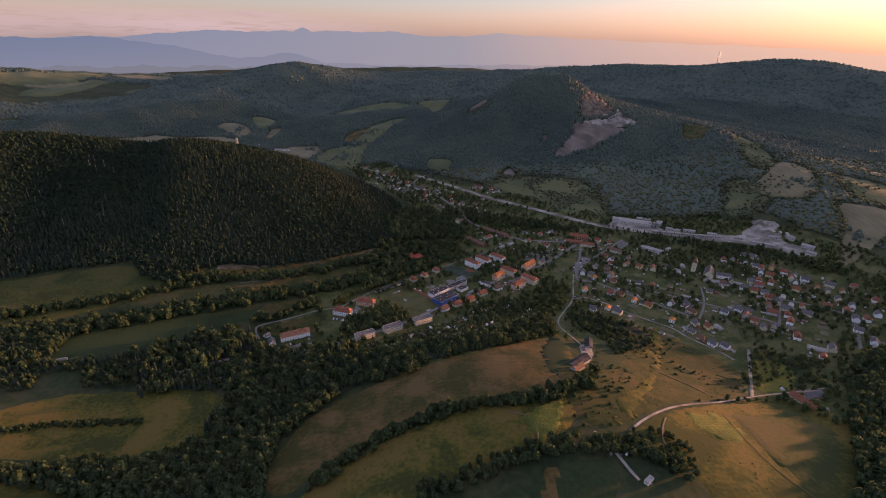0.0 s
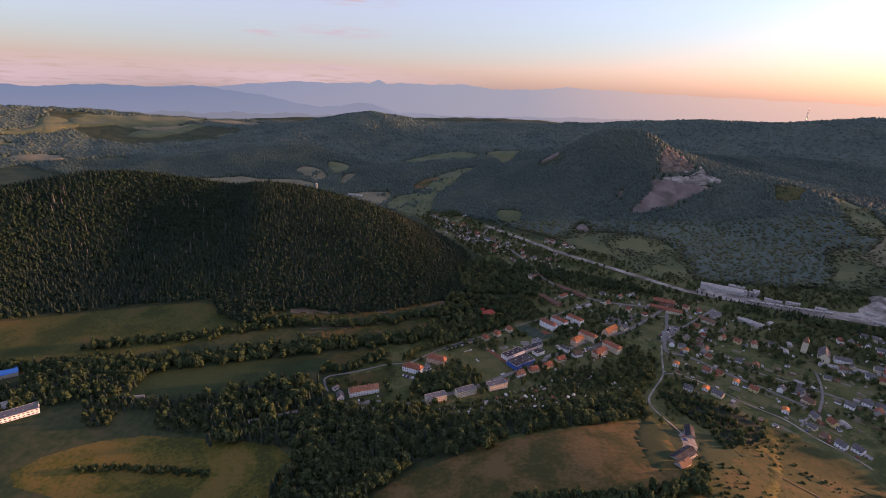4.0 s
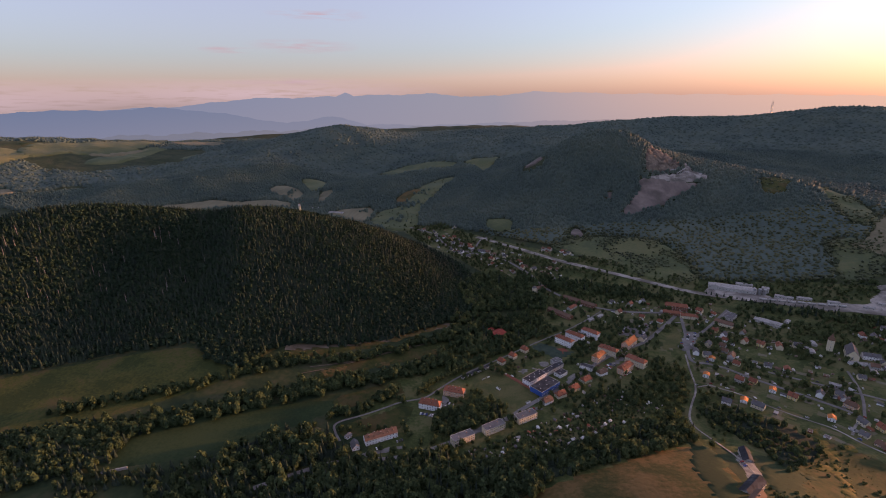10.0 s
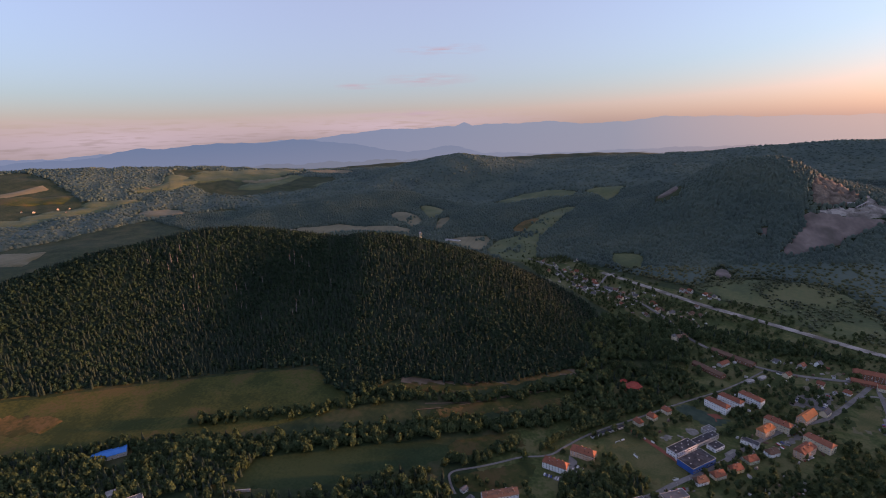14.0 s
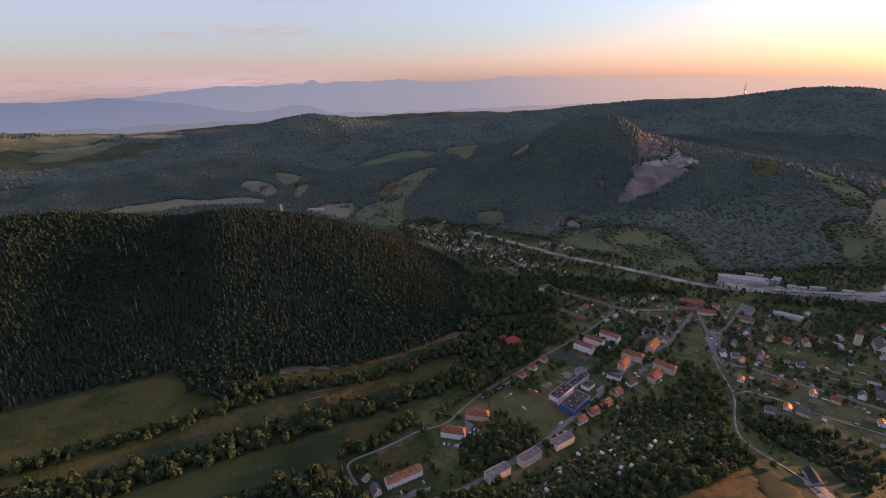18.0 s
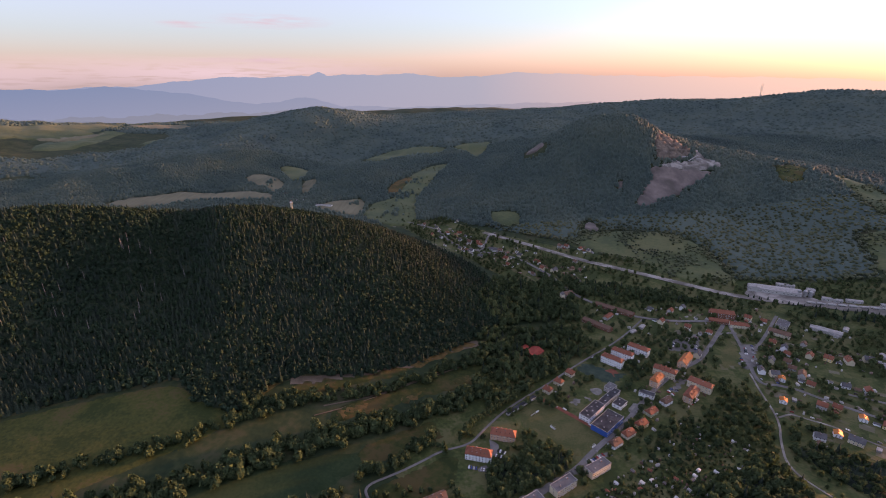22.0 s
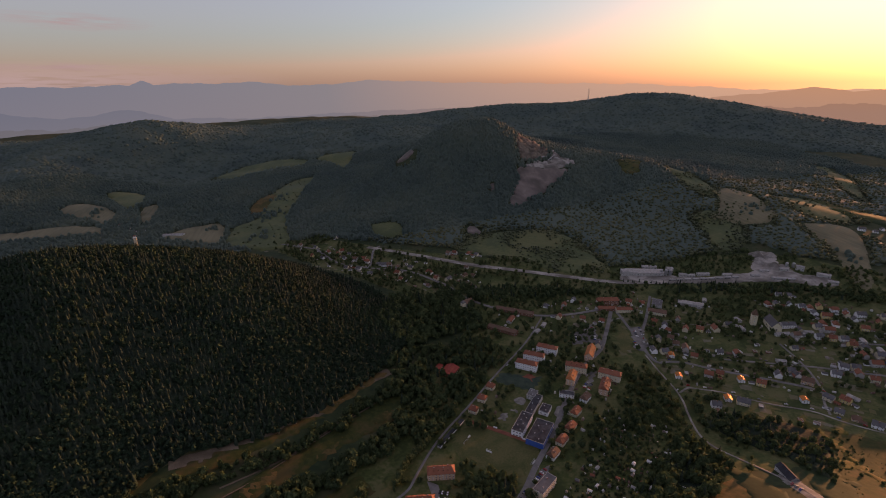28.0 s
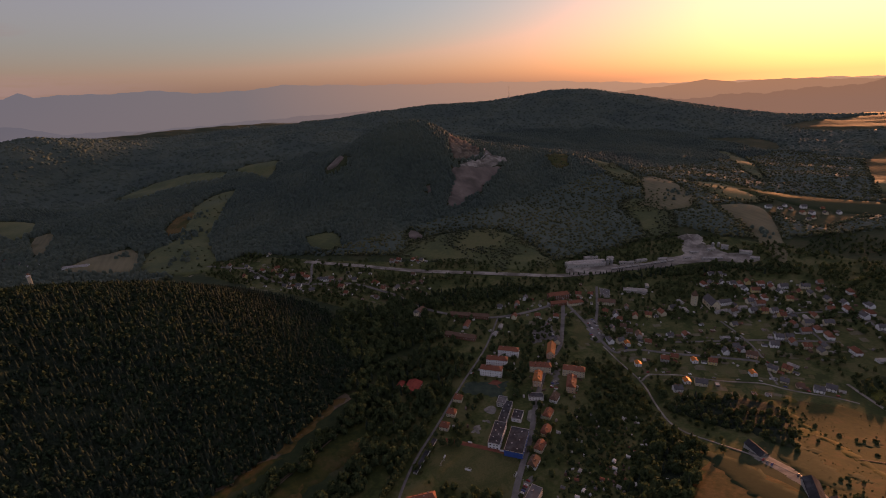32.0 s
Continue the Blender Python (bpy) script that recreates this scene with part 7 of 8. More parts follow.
def grandstand():
    """A long low stand with stepped benches, back wall and posts."""
    base = thing("grandstand", -92, 707, 40, "long low concrete stand with wooden benches beside the pitch", "grandstand")
    for k in range(3):
        part("step", box_mesh("step", 52, 1.1, -0.5, 0.6 + 0.45 * k, CONCRETE), base, "", pose(0, 1.15 * k, 0))
        part("bench", box_mesh("bench", 50, 0.4, 0.0, 0.1, WOOD), base, "", pose(0, 1.15 * k + 0.1, 0.95 + 0.45 * k))
    part("back_wall", box_mesh("back_wall", 52, 0.3, -0.5, 3.2, CONCRETE), base, "", pose(0, 3.4, 0))
    part("roof", box_mesh("roof", 54, 5.2, 3.6, 3.85, ROOF_DARK, 0.05), base, "dark felted stand roof", pose(0, 1.2, 0))
    part("fascia", box_mesh("fascia", 54, 0.25, 3.3, 3.9, PLASTIC, 0.03), base, "white front edge of the roof", pose(0, -1.55, 0))
    for k in range(6):
        part("post", box_mesh("post", 0.2, 0.2, -0.3, 3.6, METAL, 0.02), base, "", pose(-25 + 10 * k, -1.2, 0))
    for k in range(2):
        part("end_wall", box_mesh("end_wall", 0.3, 4.4, -0.5, 2.0, CONCRETE), base, "", pose(26.2 * (1 if k else -1), 1.3, 0))


def goal(x, y, turn):
    """A football goal of white tubes with its net frame."""
    base = thing("football_goal", x, y, turn, "white tubular football goal on the pitch", "goal", "football goals")
    for u in (-3.66, 3.66):
        part("post", box_mesh("post", 0.14, 0.14, -0.1, 2.44, PLASTIC, 0.02), base, "", pose(u, 0, 0.45))
        part("stay", box_mesh("stay", 0.1, 1.8, 0.0, 0.1, PLASTIC, 0.02), base, "", pose(u, 0.95, 0.5))
    part("crossbar", box_mesh("crossbar", 7.46, 0.14, 2.45, 2.58, PLASTIC, 0.02), base, "", pose(0, 0, 0.45))
    part("net", box_mesh("net", 7.2, 0.05, 0.0, 2.2, PLASTIC, 0.01), base, "", pose(0, 1.9, 0.5, 20))
    return base


grandstand()
_g = goal(-80, 690, 40)
copy_thing(_g, pose(-22, 636, ground(-22, 636), 0, 0, 215))
copy_thing(_g, pose(-60, 668, ground(-60, 668), 0, 0, 130))
for x, y, turn in ((-74, 697, 40), (-38, 702, -45), (-48, 708, -45), (-14, 672, -45)):
    b = thing("team_shelter", x, y, turn, "low white players' shelter beside the pitch", "shelter", "team shelters")
    part("shell", box_mesh("shell", 5.0, 1.6, 0.3, 2.0, PLASTIC, 0.3), b)
    part("seat_row", box_mesh("seat_row", 4.6, 0.4, 0.6, 0.9, WOOD), b, "", pose(0, -1.1, 0))

# ---- cars ----
PAINTS = [material("car_paint_" + n, [c, tuple(v * 1.15 for v in c)], 1.0, rough=0.25, spec=0.6) for n, c in
          (("white", (0.7, 0.7, 0.7)), ("silver", (0.4, 0.41, 0.42)), ("black", (0.02, 0.02, 0.022)), ("red", (0.35, 0.03, 0.025)), ("blue", (0.03, 0.06, 0.22)), ("grey", (0.14, 0.145, 0.15)))]
CAR_WORDS = ["white", "silver", "black", "red", "dark blue", "grey"]
_cars = {}


def car(x, y, turn, paint):
    """A parked car: body, cabin glass, four wheels, lamps."""
    m = pose(x, y, ground(x, y) + 0.55, 0, 0, turn)
    if paint in _cars:
        return copy_thing(_cars[paint], m)
    base = tagged(new("car"), CAR_WORDS[paint] + " car parked on the tarmac", "car", "parked cars")
    base.matrix_basis = m

    def body():
        bm = bmesh.new()
        prof = [(-2.1, 0.3), (-2.15, 0.75), (-1.95, 0.95), (-1.0, 1.02), (-0.45, 1.45), (0.95, 1.45), (1.6, 1.0), (2.1, 0.9), (2.15, 0.35)]
        sides = [[bm.verts.new((px, s * (0.86 if pz < 1.1 else 0.7), pz)) for px, pz in prof] for s in (-1, 1)]
        bm.faces.new(sides[0])
        bm.faces.new(sides[1][::-1])
        for k in range(len(prof)):
            n = (k + 1) % len(prof)
            bm.faces.new((sides[0][n], sides[0][k], sides[1][k], sides[1][n]))
        return solid("body", PAINTS[paint], bm)

    def glass(s):
        bm = bmesh.new()
        prof = [(-0.92, 1.06), (-0.45, 1.4), (0.92, 1.4), (1.45, 1.06)]
        bm.faces.new([bm.verts.new((px, s * (0.885 if pz < 1.1 else 0.745), pz)) for px, pz in prof[::-s]])
        return solid("side_window", GLASS, bm)

    def wheel():
        bm = bmesh.new()
        bmesh.ops.create_cone(bm, cap_ends=True, segments=12, radius1=0.32, radius2=0.32, depth=0.2, matrix=Matrix.Rotation(math.pi / 2, 4, "X"))
        return solid("wheel", TYRE, bm)
    part("body", body(), base)
    for s in (-1, 1):
        part("side_window", shape("car_glass_%d" % s, lambda: glass(s)), base)
    part("windscreen", box_mesh("windscreen", 0.05, 1.3, 0.0, 0.6, GLASS, 0.01), base, "", pose(-1.02, 0, 0.99, 0, 50, 0))
    part("rear_window", box_mesh("rear_window", 0.05, 1.25, 0.0, 0.6, GLASS, 0.01), base, "", pose(1.62, 0, 0.99, 0, -52, 0))
    for u in (-1.35, 1.3):
        for v in (-0.78, 0.78):
            part("wheel", shape("car_wheel", wheel), base, "", pose(u, v, 0.32))
    _cars[paint] = base
    return base


LOTS = [(-168, 606, -13, 9, 2.7, 77), (-131, 630, -30, 5, 2.8, 60), (-134, 622, -20, 4, 2.8, 70), (106, 733, 41, 7, 2.9, 131), (111, 729, 41, 7, 2.9, 131), (129, 711, 39, 6, 3.0, 129), (162, 844, 50, 9, 3.0, 140), (34, 822, -48, 5, 3.0, 42), (-66, 590, 32, 8, 2.9, 122), (-30, 612, 32, 7, 2.9, 122), (134, 764, 45, 6, 3.0, 135),
        (200, 842, 60, 6, 3.0, 150), (214, 866, 70, 5, 3.0, 160), (250, 800, 70, 6, 3.1, 160), (-188, 550, 27, 4, 3.1, 117), (-216, 534, 27, 4, 3.1, 117), (40, 830, -45, 5, 3.1, 45),
        (92, 800, -45, 4, 3.1, 45), (180, 470, 60, 3, 4.0, 20), (186, 500, 80, 3, 4.5, 10), (310, 880, 70, 5, 3.2, 160), (268, 822, 65, 9, 3.2, 155), (282, 828, 65, 9, 3.2, 155), (160, 300, 20, 5, 6.0, 60), (108, 306, 12, 5, 5.0, 100)]
for x, y, way, count, gap, turn in LOTS:
    for k in range(count):
        if _rng.random() < 0.75:
            car(x + k * gap * math.cos(radians(way)), y + k * gap * math.sin(radians(way)), turn + _rng.uniform(-3, 3), _rng.randrange(6))

# ---- allotment sheds, greenhouses and tables ----
_sheds = {}


def garden_shed(x, y, turn, style):
    m = pose(x, y, ground(x, y) + 0.2, 0, 0, turn)
    if style in _sheds:
        return copy_thing(_sheds[style], m)
    words = ("weathered wooden garden shed with a grey felt roof", "white film greenhouse in the allotments", "small garden hut with a red roof", "white caravan in the allotments", "garden hut with a shiny sheet roof")[style]
    base = tagged(new("garden_shed" if style != 3 else "caravan"), words, "shed" if style != 3 else "caravan", "allotment huts")
    base.matrix_basis = m
    wall, roof = ((WOOD, ROOF_GREY), (PLASTIC, PLASTIC), (WOOD, ROOF_RED), (PLASTIC, PLASTIC), (WALL_GREY, ROOF_SHEET))[style]
    part("wall", gabled_walls(4.4, 3.0, 2.0, 0.8, wall, 0.5), base)
    part("roof", roof_mesh(4.4, 3.0, 2.0, 0.8, roof, 0.0, 0.25, 0.1), base)
    part("door", door_mesh(0.8, 1.8), base, "", pose(-0.8, -1.5, 0))
    part("window", window_mesh(0.9, 0.8), base, "", pose(1.0, -1.5, 0.9))
    _sheds[style] = base
    return base


for x, y in clear(scattered(ALLOTMENTS, 13.5, 501), 10, 6)[:110]:
    if _rng.random() < 0.8:
        garden_shed(x, y, _rng.choice((33, 123, 213, 303)) + _rng.uniform(-12, 12), _rng.choice((0, 0, 1, 2, 2, 3, 4)))

# ---- limestone works ----
def works_hall(x, y, turn, length, width, h, label):
    return building("works_hall", x, y, turn, length, width, h, 1.4, WALL_GREY, ROOF_SHEET, label, "industrial hall", "works halls", 1, max(3, int(length / 6)), 2, chimneys=0, vents=0, win=(2.4, 1.6))


works_hall(450, 1029, -24, 74, 24, 8, "long pale works hall with a grey sheet roof")
works_hall(412, 1040, -24, 20, 16, 11, "tall pale works hall at the yard's end")
works_hall(478, 1048, -24, 30, 10, 6, "low pale shed behind the long works hall")
works_hall(500, 1012, -24, 12, 12, 12, "small pale tower house beside the silos")
works_hall(521, 985, -30, 30, 9, 5, "low pale works shed beside the railway")
works_hall(552, 974, -20, 24, 8, 5, "small pale works shed beside the railway")
works_hall(590, 950, -20, 18, 8, 5, "low grey store in the gravel yard")
works_hall(663, 888, -32, 40, 9, 5, "long white loading shed in the gravel yard")
works_hall(735, 862, -50, 22, 11, 7, "white store at the end of the gravel yard")
works_hall(724, 836, -50, 16, 9, 5, "pale shed at the yard's far corner")
works_hall(727, 903, -60, 14, 8, 9, "grey crusher house beside the gravel heaps")
works_hall(700, 916, -30, 16, 7, 5, "small white office hut in the gravel yard")
works_hall(665, 930, -20, 20, 7, 4, "low white weighing hut in the gravel yard")
works_hall(632, 922, -25, 16, 7, 4, "white storage hut beside the yard road")
for x, y, h in ((478, 1010, 12), (486, 1006, 12), (494, 1002, 12), (728, 918, 9), (719, 925, 9)):
    b = thing("silo", x, y, 0, "tall grey steel silo at the limestone works", "silo", "silos")

    def silo_body(h=h):
        bm = bmesh.new()
        bmesh.ops.create_cone(bm, cap_ends=True, segments=16, radius1=3, radius2=3, depth=h, matrix=Matrix.Translation((0, 0, h / 2)))
        return solid("tank", METAL, bm)

    def silo_cap(h=h):
        bm = bmesh.new()
        bmesh.ops.create_cone(bm, cap_ends=True, segments=16, radius1=3.15, radius2=0.6, depth=2, matrix=Matrix.Translation((0, 0, h + 1.0)))
        return solid("cap", METAL, bm)
    tank = part("tank", shape(("silo", h), silo_body), b)
    part("cap", shape(("silocap", h), silo_cap), tank)
    part("ladder", box_mesh("ladder", 0.5, 0.2, 0.0, h, METAL), tank, "", pose(0, -3.1, 0))
for x, y, r, h in ((718, 992, 17, 10), (738, 978, 13, 8), (706, 975, 11, 6), (705, 941, 12, 7), (690, 955, 8, 5), (682, 905, 7, 4), (645, 915, 6, 3), (714, 868, 7, 4), (700, 855, 6, 3.5)):
    def heap(r=r, h=h):
        bm = bmesh.new()
        bmesh.ops.create_cone(bm, cap_ends=True, segments=24, radius1=r, radius2=0.8, depth=h, matrix=Matrix.Translation((0, 0, h / 2)))
        rr = random.Random(int(r))
        for v in bm.verts:
            v.co += Vector((rr.uniform(-1, 1), rr.uniform(-1, 1), 0)) * 0.1 * r
        return solid("limestone_mound", GRAVEL, bm)
    ob = tagged(new("limestone_mound", heap()), "pale cone of crushed limestone in the works yard", "gravel mound", "gravel mounds")
    ob.matrix_basis = pose(x, y, ground(x, y) + 0.6)
for k in range(9):
    x, y = 478 + k * 14.5, 978 - k * 5.6
    b = thing("freight_wagon", x, y, -21, "grey freight wagon standing on the siding", "wagon", "freight wagons", ground(x, y) + 1.4)
    part("hopper", box_mesh("hopper", 12.5, 2.8, 1.0, 3.6, CONCRETE, 0.2), b)
    part("underframe", box_mesh("underframe", 12.8, 2.2, 0.7, 0.99, TYRE), b)
    for u in (-4.2, 4.2):
        part("bogie", box_mesh("bogie", 2.6, 2.0, 0.0, 0.69, TYRE, 0.1), b, "", pose(u, 0, 0))

# ---- quarry face and plant ----
def rock_face(name, x, y, turn, length, tall, label, seed):
    """A stepped, broken wall of rock standing against the slope."""
    rr = np.random.default_rng(seed)
    nu, nv = 26, 12
    us, vs = np.linspace(-0.5, 0.5, nu), np.linspace(0, 1, nv)
    verts = []
    for v in vs:
        for u in us:
            edge = 1 - (2 * abs(u)) ** 3
            back = 14 * v + 7 * math.floor(v * 3) + rr.uniform(-3, 3)
            verts.append((u * length + rr.uniform(-2, 2), back, (v * tall * (0.55 + 0.45 * edge)) + rr.uniform(-1, 1) - 6))
    i = np.arange(nu * nv).reshape(nv, nu)
    q = np.stack([i[:-1, :-1], i[:-1, 1:], i[1:, 1:], i[1:, :-1]], -1).reshape(-1, 4)
    ob = tagged(new(name, arrays_mesh(name, np.array(verts), np.concatenate([q[:, [0, 1, 2]], q[:, [0, 2, 3]]]), ROCK)), label, "rock face", "quarry faces")
    ob.matrix_basis = pose(x, y, ground(x, y), 0, 0, turn)


rock_face("rock_face", 850, 1610, 30, 46, 14, "small yellowish crag on the wooded slope", 63)
works_hall(556, 1668, -15, 16, 9, 10, "grey crusher house on the quarry terrace")
works_hall(596, 1660, -15, 12, 8, 7, "grey screening house on the quarry terrace")
works_hall(636, 1650, -15, 9, 6, 5, "small grey plant hut on the quarry terrace")
b = thing("conveyor", 575, 1652, 20, "slanting grey conveyor on the quarry terrace", "conveyor", z=ground(575, 1652) + 3)
part("belt", box_mesh("belt", 36, 2.2, 0, 1.6, METAL), b, "", pose(0, 0, 10, 0, -24, 0))
for k in range(3):
    part("trestle", box_mesh("trestle", 1.0, 2.4, 0, 4.0 + 5.5 * k, METAL), b, "", pose(-12 + 12 * k, 0, 0))

works_hall(606, 1702, 40, 12, 7, 9, "grey sorting house on the quarry's upper step")
works_hall(520, 1655, -10, 14, 6, 4, "long grey workshop on the quarry terrace")
_rubble = scattered(QUARRY_BENCH, 9, 811)
planted("quarry_rubble", ROUGH, _rubble, sized(len(_rubble), 1.5, 6, 812), sized(len(_rubble), 2, 7, 813), GRAVEL, "pale heaps of broken limestone over the quarry terrace", 814, -2.5)
_poplars = along([(384, 1008), (461, 968), (520, 938), (578, 914)], 7, 4, 815)
planted("siding_poplars", SPRUCE, _poplars, sized(len(_poplars), 6, 12, 816), sized(len(_poplars), 9, 14, 817), CONIFER, "row of slim dark trees in front of the works", 818, 0)

# ---- landmarks ----
b = thing("lookout_tower", -500, 1117, 20, "pale stone lookout tower on the wooded summit", "tower")
_top = 178 - ground(-500, 1117)
part("shaft", box_mesh("shaft", 4.6, 4.6, -1, _top - 3.0, WALL_CREAM, 0.3), b)
part("gallery", box_mesh("gallery", 6.0, 6.0, _top - 3.0, _top - 2.0, CONCRETE, 0.15), b)
part("lantern_room", box_mesh("lantern_room", 3.6, 3.6, _top - 1.99, _top + 0.6, WALL_WHITE, 0.1), b)
part("roof", roof_mesh(3.8, 3.8, _top + 0.6, 1.6, ROOF_BROWN, 1.7, 0.3), b)
for k in range(4):
    part("window", window_mesh(0.8, 1.6), b, "", pose(0, -2.3, 3 + 3.2 * k) if 3 + 3.2 * k < _top - 5 else pose(0, -2.3, _top - 5))

b = thing("radio_mast", 1649, 3060, 15, "tall red and white lattice radio mast on the far ridge", "mast", z=ground(1649, 3060) + 8)
for u, v in ((-1, -1), (1, -1), (1, 1), (-1, 1)):
    def leg():
        bm = bmesh.new()
        bmesh.ops.create_cone(bm, cap_ends=True, segments=6, radius1=0.8, radius2=0.5, depth=74, matrix=Matrix.Translation((0, 0, 37)))
        return solid("leg", METAL, bm)
    part("leg", shape("mast_leg", leg), b, "", pose(u * 2.5, v * 2.5, 0, -v * 1.6, u * -1.6, 0))
for k in range(9):
    w = 5.6 - 0.45 * k
    part("brace", box_mesh("brace", w, w, 0, 0.7, METAL), b, "", pose(0, 0, 6 + 7.6 * k))
part("antenna", box_mesh("antenna", 0.6, 0.6, 73, 84, METAL), b)

# Fences, poles and small walls.
b = thing("platform_wall", -492, 474, 22, "long pale concrete wall beside the western line", "wall")
part("panel_row", box_mesh("panel_row", 34, 0.6, -0.5, 2.6, CONCRETE, 0.05), b)
part("coping", box_mesh("coping", 34.6, 1.0, 2.604, 2.9, CONCRETE, 0.05), b)
b = thing("platform_wall", -410, 506, 22, "short pale concrete wall at the meadow's edge", "wall")
part("panel_row", box_mesh("panel_row", 9, 0.6, -0.5, 2.2, CONCRETE, 0.05), b)
part("coping", box_mesh("coping", 9.6, 1.0, 2.204, 2.5, CONCRETE, 0.05), b)
_lamp = None
for k in range(22):
    line = densified([(-54, 596), (31, 676), (71, 721), (137, 782), (209, 843)], 18, closed=False)
    if k >= len(line):
        break
    x, y = line[k] + (3.2, -3.2)
    m = pose(x, y, ground(x, y), 0, 0, 135)
    if _lamp is None:
        _lamp = tagged(new("street_lamp"), "slim grey street lamp beside the school street", "street lamp", "street lamps")
        _lamp.matrix_basis = m
        part("pole", box_mesh("pole", 0.16, 0.16, -0.3, 8.0, METAL, 0.03), _lamp)
        part("arm", box_mesh("arm", 1.6, 0.1, 7.9, 8.0, METAL, 0.02), _lamp, "", pose(0.8, 0, 0))
        part("lamp_head", box_mesh("lamp_head", 0.7, 0.3, 7.75, 7.9, METAL, 0.05), _lamp, "", pose(1.6, 0, 0))
    else:
        copy_thing(_lamp, m)


# ---- clouds ----
def cloud_material(name, colour, scale, cover):
    """Thin cloud, its evening light put in as an even glow: light-grey streaks that thin out towards their edges."""
    m = bpy.data.materials.new(name)
    m.use_nodes = True
    nt = m.node_tree
    nt.nodes.clear()
    tc = nt.nodes.new("ShaderNodeTexCoord")
    mp = nt.nodes.new("ShaderNodeVectorMath")
    mp.operation = "MULTIPLY_ADD"
    mp.inputs[1].default_value, mp.inputs[2].default_value = (2, 2, 2), (-1, -1, -1)
    nt.links.new(tc.outputs["Generated"], mp.inputs[0])
    ln = nt.nodes.new("ShaderNodeVectorMath")
    ln.operation = "LENGTH"
    sep = nt.nodes.new("ShaderNodeSeparateXYZ")
    nt.links.new(mp.outputs[0], sep.inputs[0])
    comb = nt.nodes.new("ShaderNodeCombineXYZ")
    nt.links.new(sep.outputs["X"], comb.inputs["X"])
    nt.links.new(sep.outputs["Z"], comb.inputs["Z"])
    nt.links.new(comb.outputs[0], ln.inputs[0])
    fade = nt.nodes.new("ShaderNodeMapRange")
    fade.inputs["From Min"].default_value, fade.inputs["From Max"].default_value = 1.0, 0.1
    nt.links.new(ln.outputs["Value"], fade.inputs["Value"])
    ns = nt.nodes.new("ShaderNodeTexNoise")
    ns.inputs["Scale"].default_value, ns.inputs["Detail"].default_value = scale, 6
    st = nt.nodes.new("ShaderNodeMapping")
    st.inputs["Scale"].default_value = (0.0012, 0.0012, 0.012)
    geo = nt.nodes.new("ShaderNodeNewGeometry")
    nt.links.new(geo.outputs["Position"], st.inputs["Vector"])
    nt.links.new(st.outputs[0], ns.inputs["Vector"])
    thin = nt.nodes.new("ShaderNodeMapRange")
    thin.inputs["From Min"].default_value, thin.inputs["From Max"].default_value, thin.inputs["To Max"].default_value = 0.4 if cover > 0.7 else 0.2, 0.7 if cover > 0.7 else 0.5, cover
    nt.links.new(ns.outputs["Fac"], thin.inputs["Value"])
    mul = nt.nodes.new("ShaderNodeMath")
    mul.operation = "MULTIPLY"
    nt.links.new(fade.outputs[0], mul.inputs[0])
    nt.links.new(thin.outputs[0], mul.inputs[1])
    em, tr, mx, out = (nt.nodes.new("ShaderNode" + n) for n in ("Emission", "BsdfTransparent", "MixShader", "OutputMaterial"))
    em.inputs["Color"].default_value = (*colour, 1)
    nt.links.new(mul.outputs[0], mx.inputs[0])
    nt.links.new(tr.outputs[0], mx.inputs[1])
    nt.links.new(em.outputs[0], mx.inputs[2])
    nt.links.new(mx.outputs[0], out.inputs["Surface"])
    return m


CLOUD = cloud_material("thin_cloud", (0.18, 0.17, 0.205), 3.0, 0.9)
BANK = cloud_material("cloud_bank", (0.215, 0.22, 0.26), 4.0, 0.65)


def cloud(azimuth, elevation, wide, tall, mat, label, seed):
    """A sheet of thin cloud far off, bulged and ragged."""
    rr = np.random.default_rng(seed)
    nu, nv = 40, 10
    v = []
    for b in np.linspace(-0.5, 0.5, nv):
        for a in np.linspace(-0.5, 0.5, nu):
            az, el = math.radians(azimuth + a * wide), math.radians(elevation + b * tall + 0.05 * tall * math.sin(a * 17 + seed))
            r = 4850 + 15 * math.sin(a * 9 + b * 5)
            v.append((MIDDLE[0] + r * math.sin(az), MIDDLE[1] + r * math.cos(az), MIDDLE[2] + r * math.tan(el)))
    i = np.arange(nu * nv).reshape(nv, nu)
    q = np.stack([i[:-1, :-1], i[:-1, 1:], i[1:, 1:], i[1:, :-1]], -1).reshape(-1, 4)
    ob = tagged(new("cloud", arrays_mesh("cloud", np.array(v), np.concatenate([q[:, [0, 1, 2]], q[:, [0, 2, 3]]]), mat, True)), label, "cloud", kind="structure")
    ob.visible_shadow = False


cloud(-17, 9.6, 12, 1.3, CLOUD, "thin streak of lilac evening cloud", 1)
cloud(-19, 6.4, 13, 1.6, CLOUD, "grey streak of evening cloud", 2)
cloud(-27, 5.9, 6, 0.8, CLOUD, "small grey streak of cloud", 3)
cloud(-20, 2.7, 18, 0.9, CLOUD, "long low streak of grey cloud", 4)
cloud(-28, 1.4, 56, 3.4, BANK, "low bank of rosy heaped clouds above the mountains", 5)
cloud(-66, 0.6, 60, 4.4, BANK, "pale lilac cloud bank over the plain", 6)

# ---- garages and parked cars in the village ----
_garage = {}
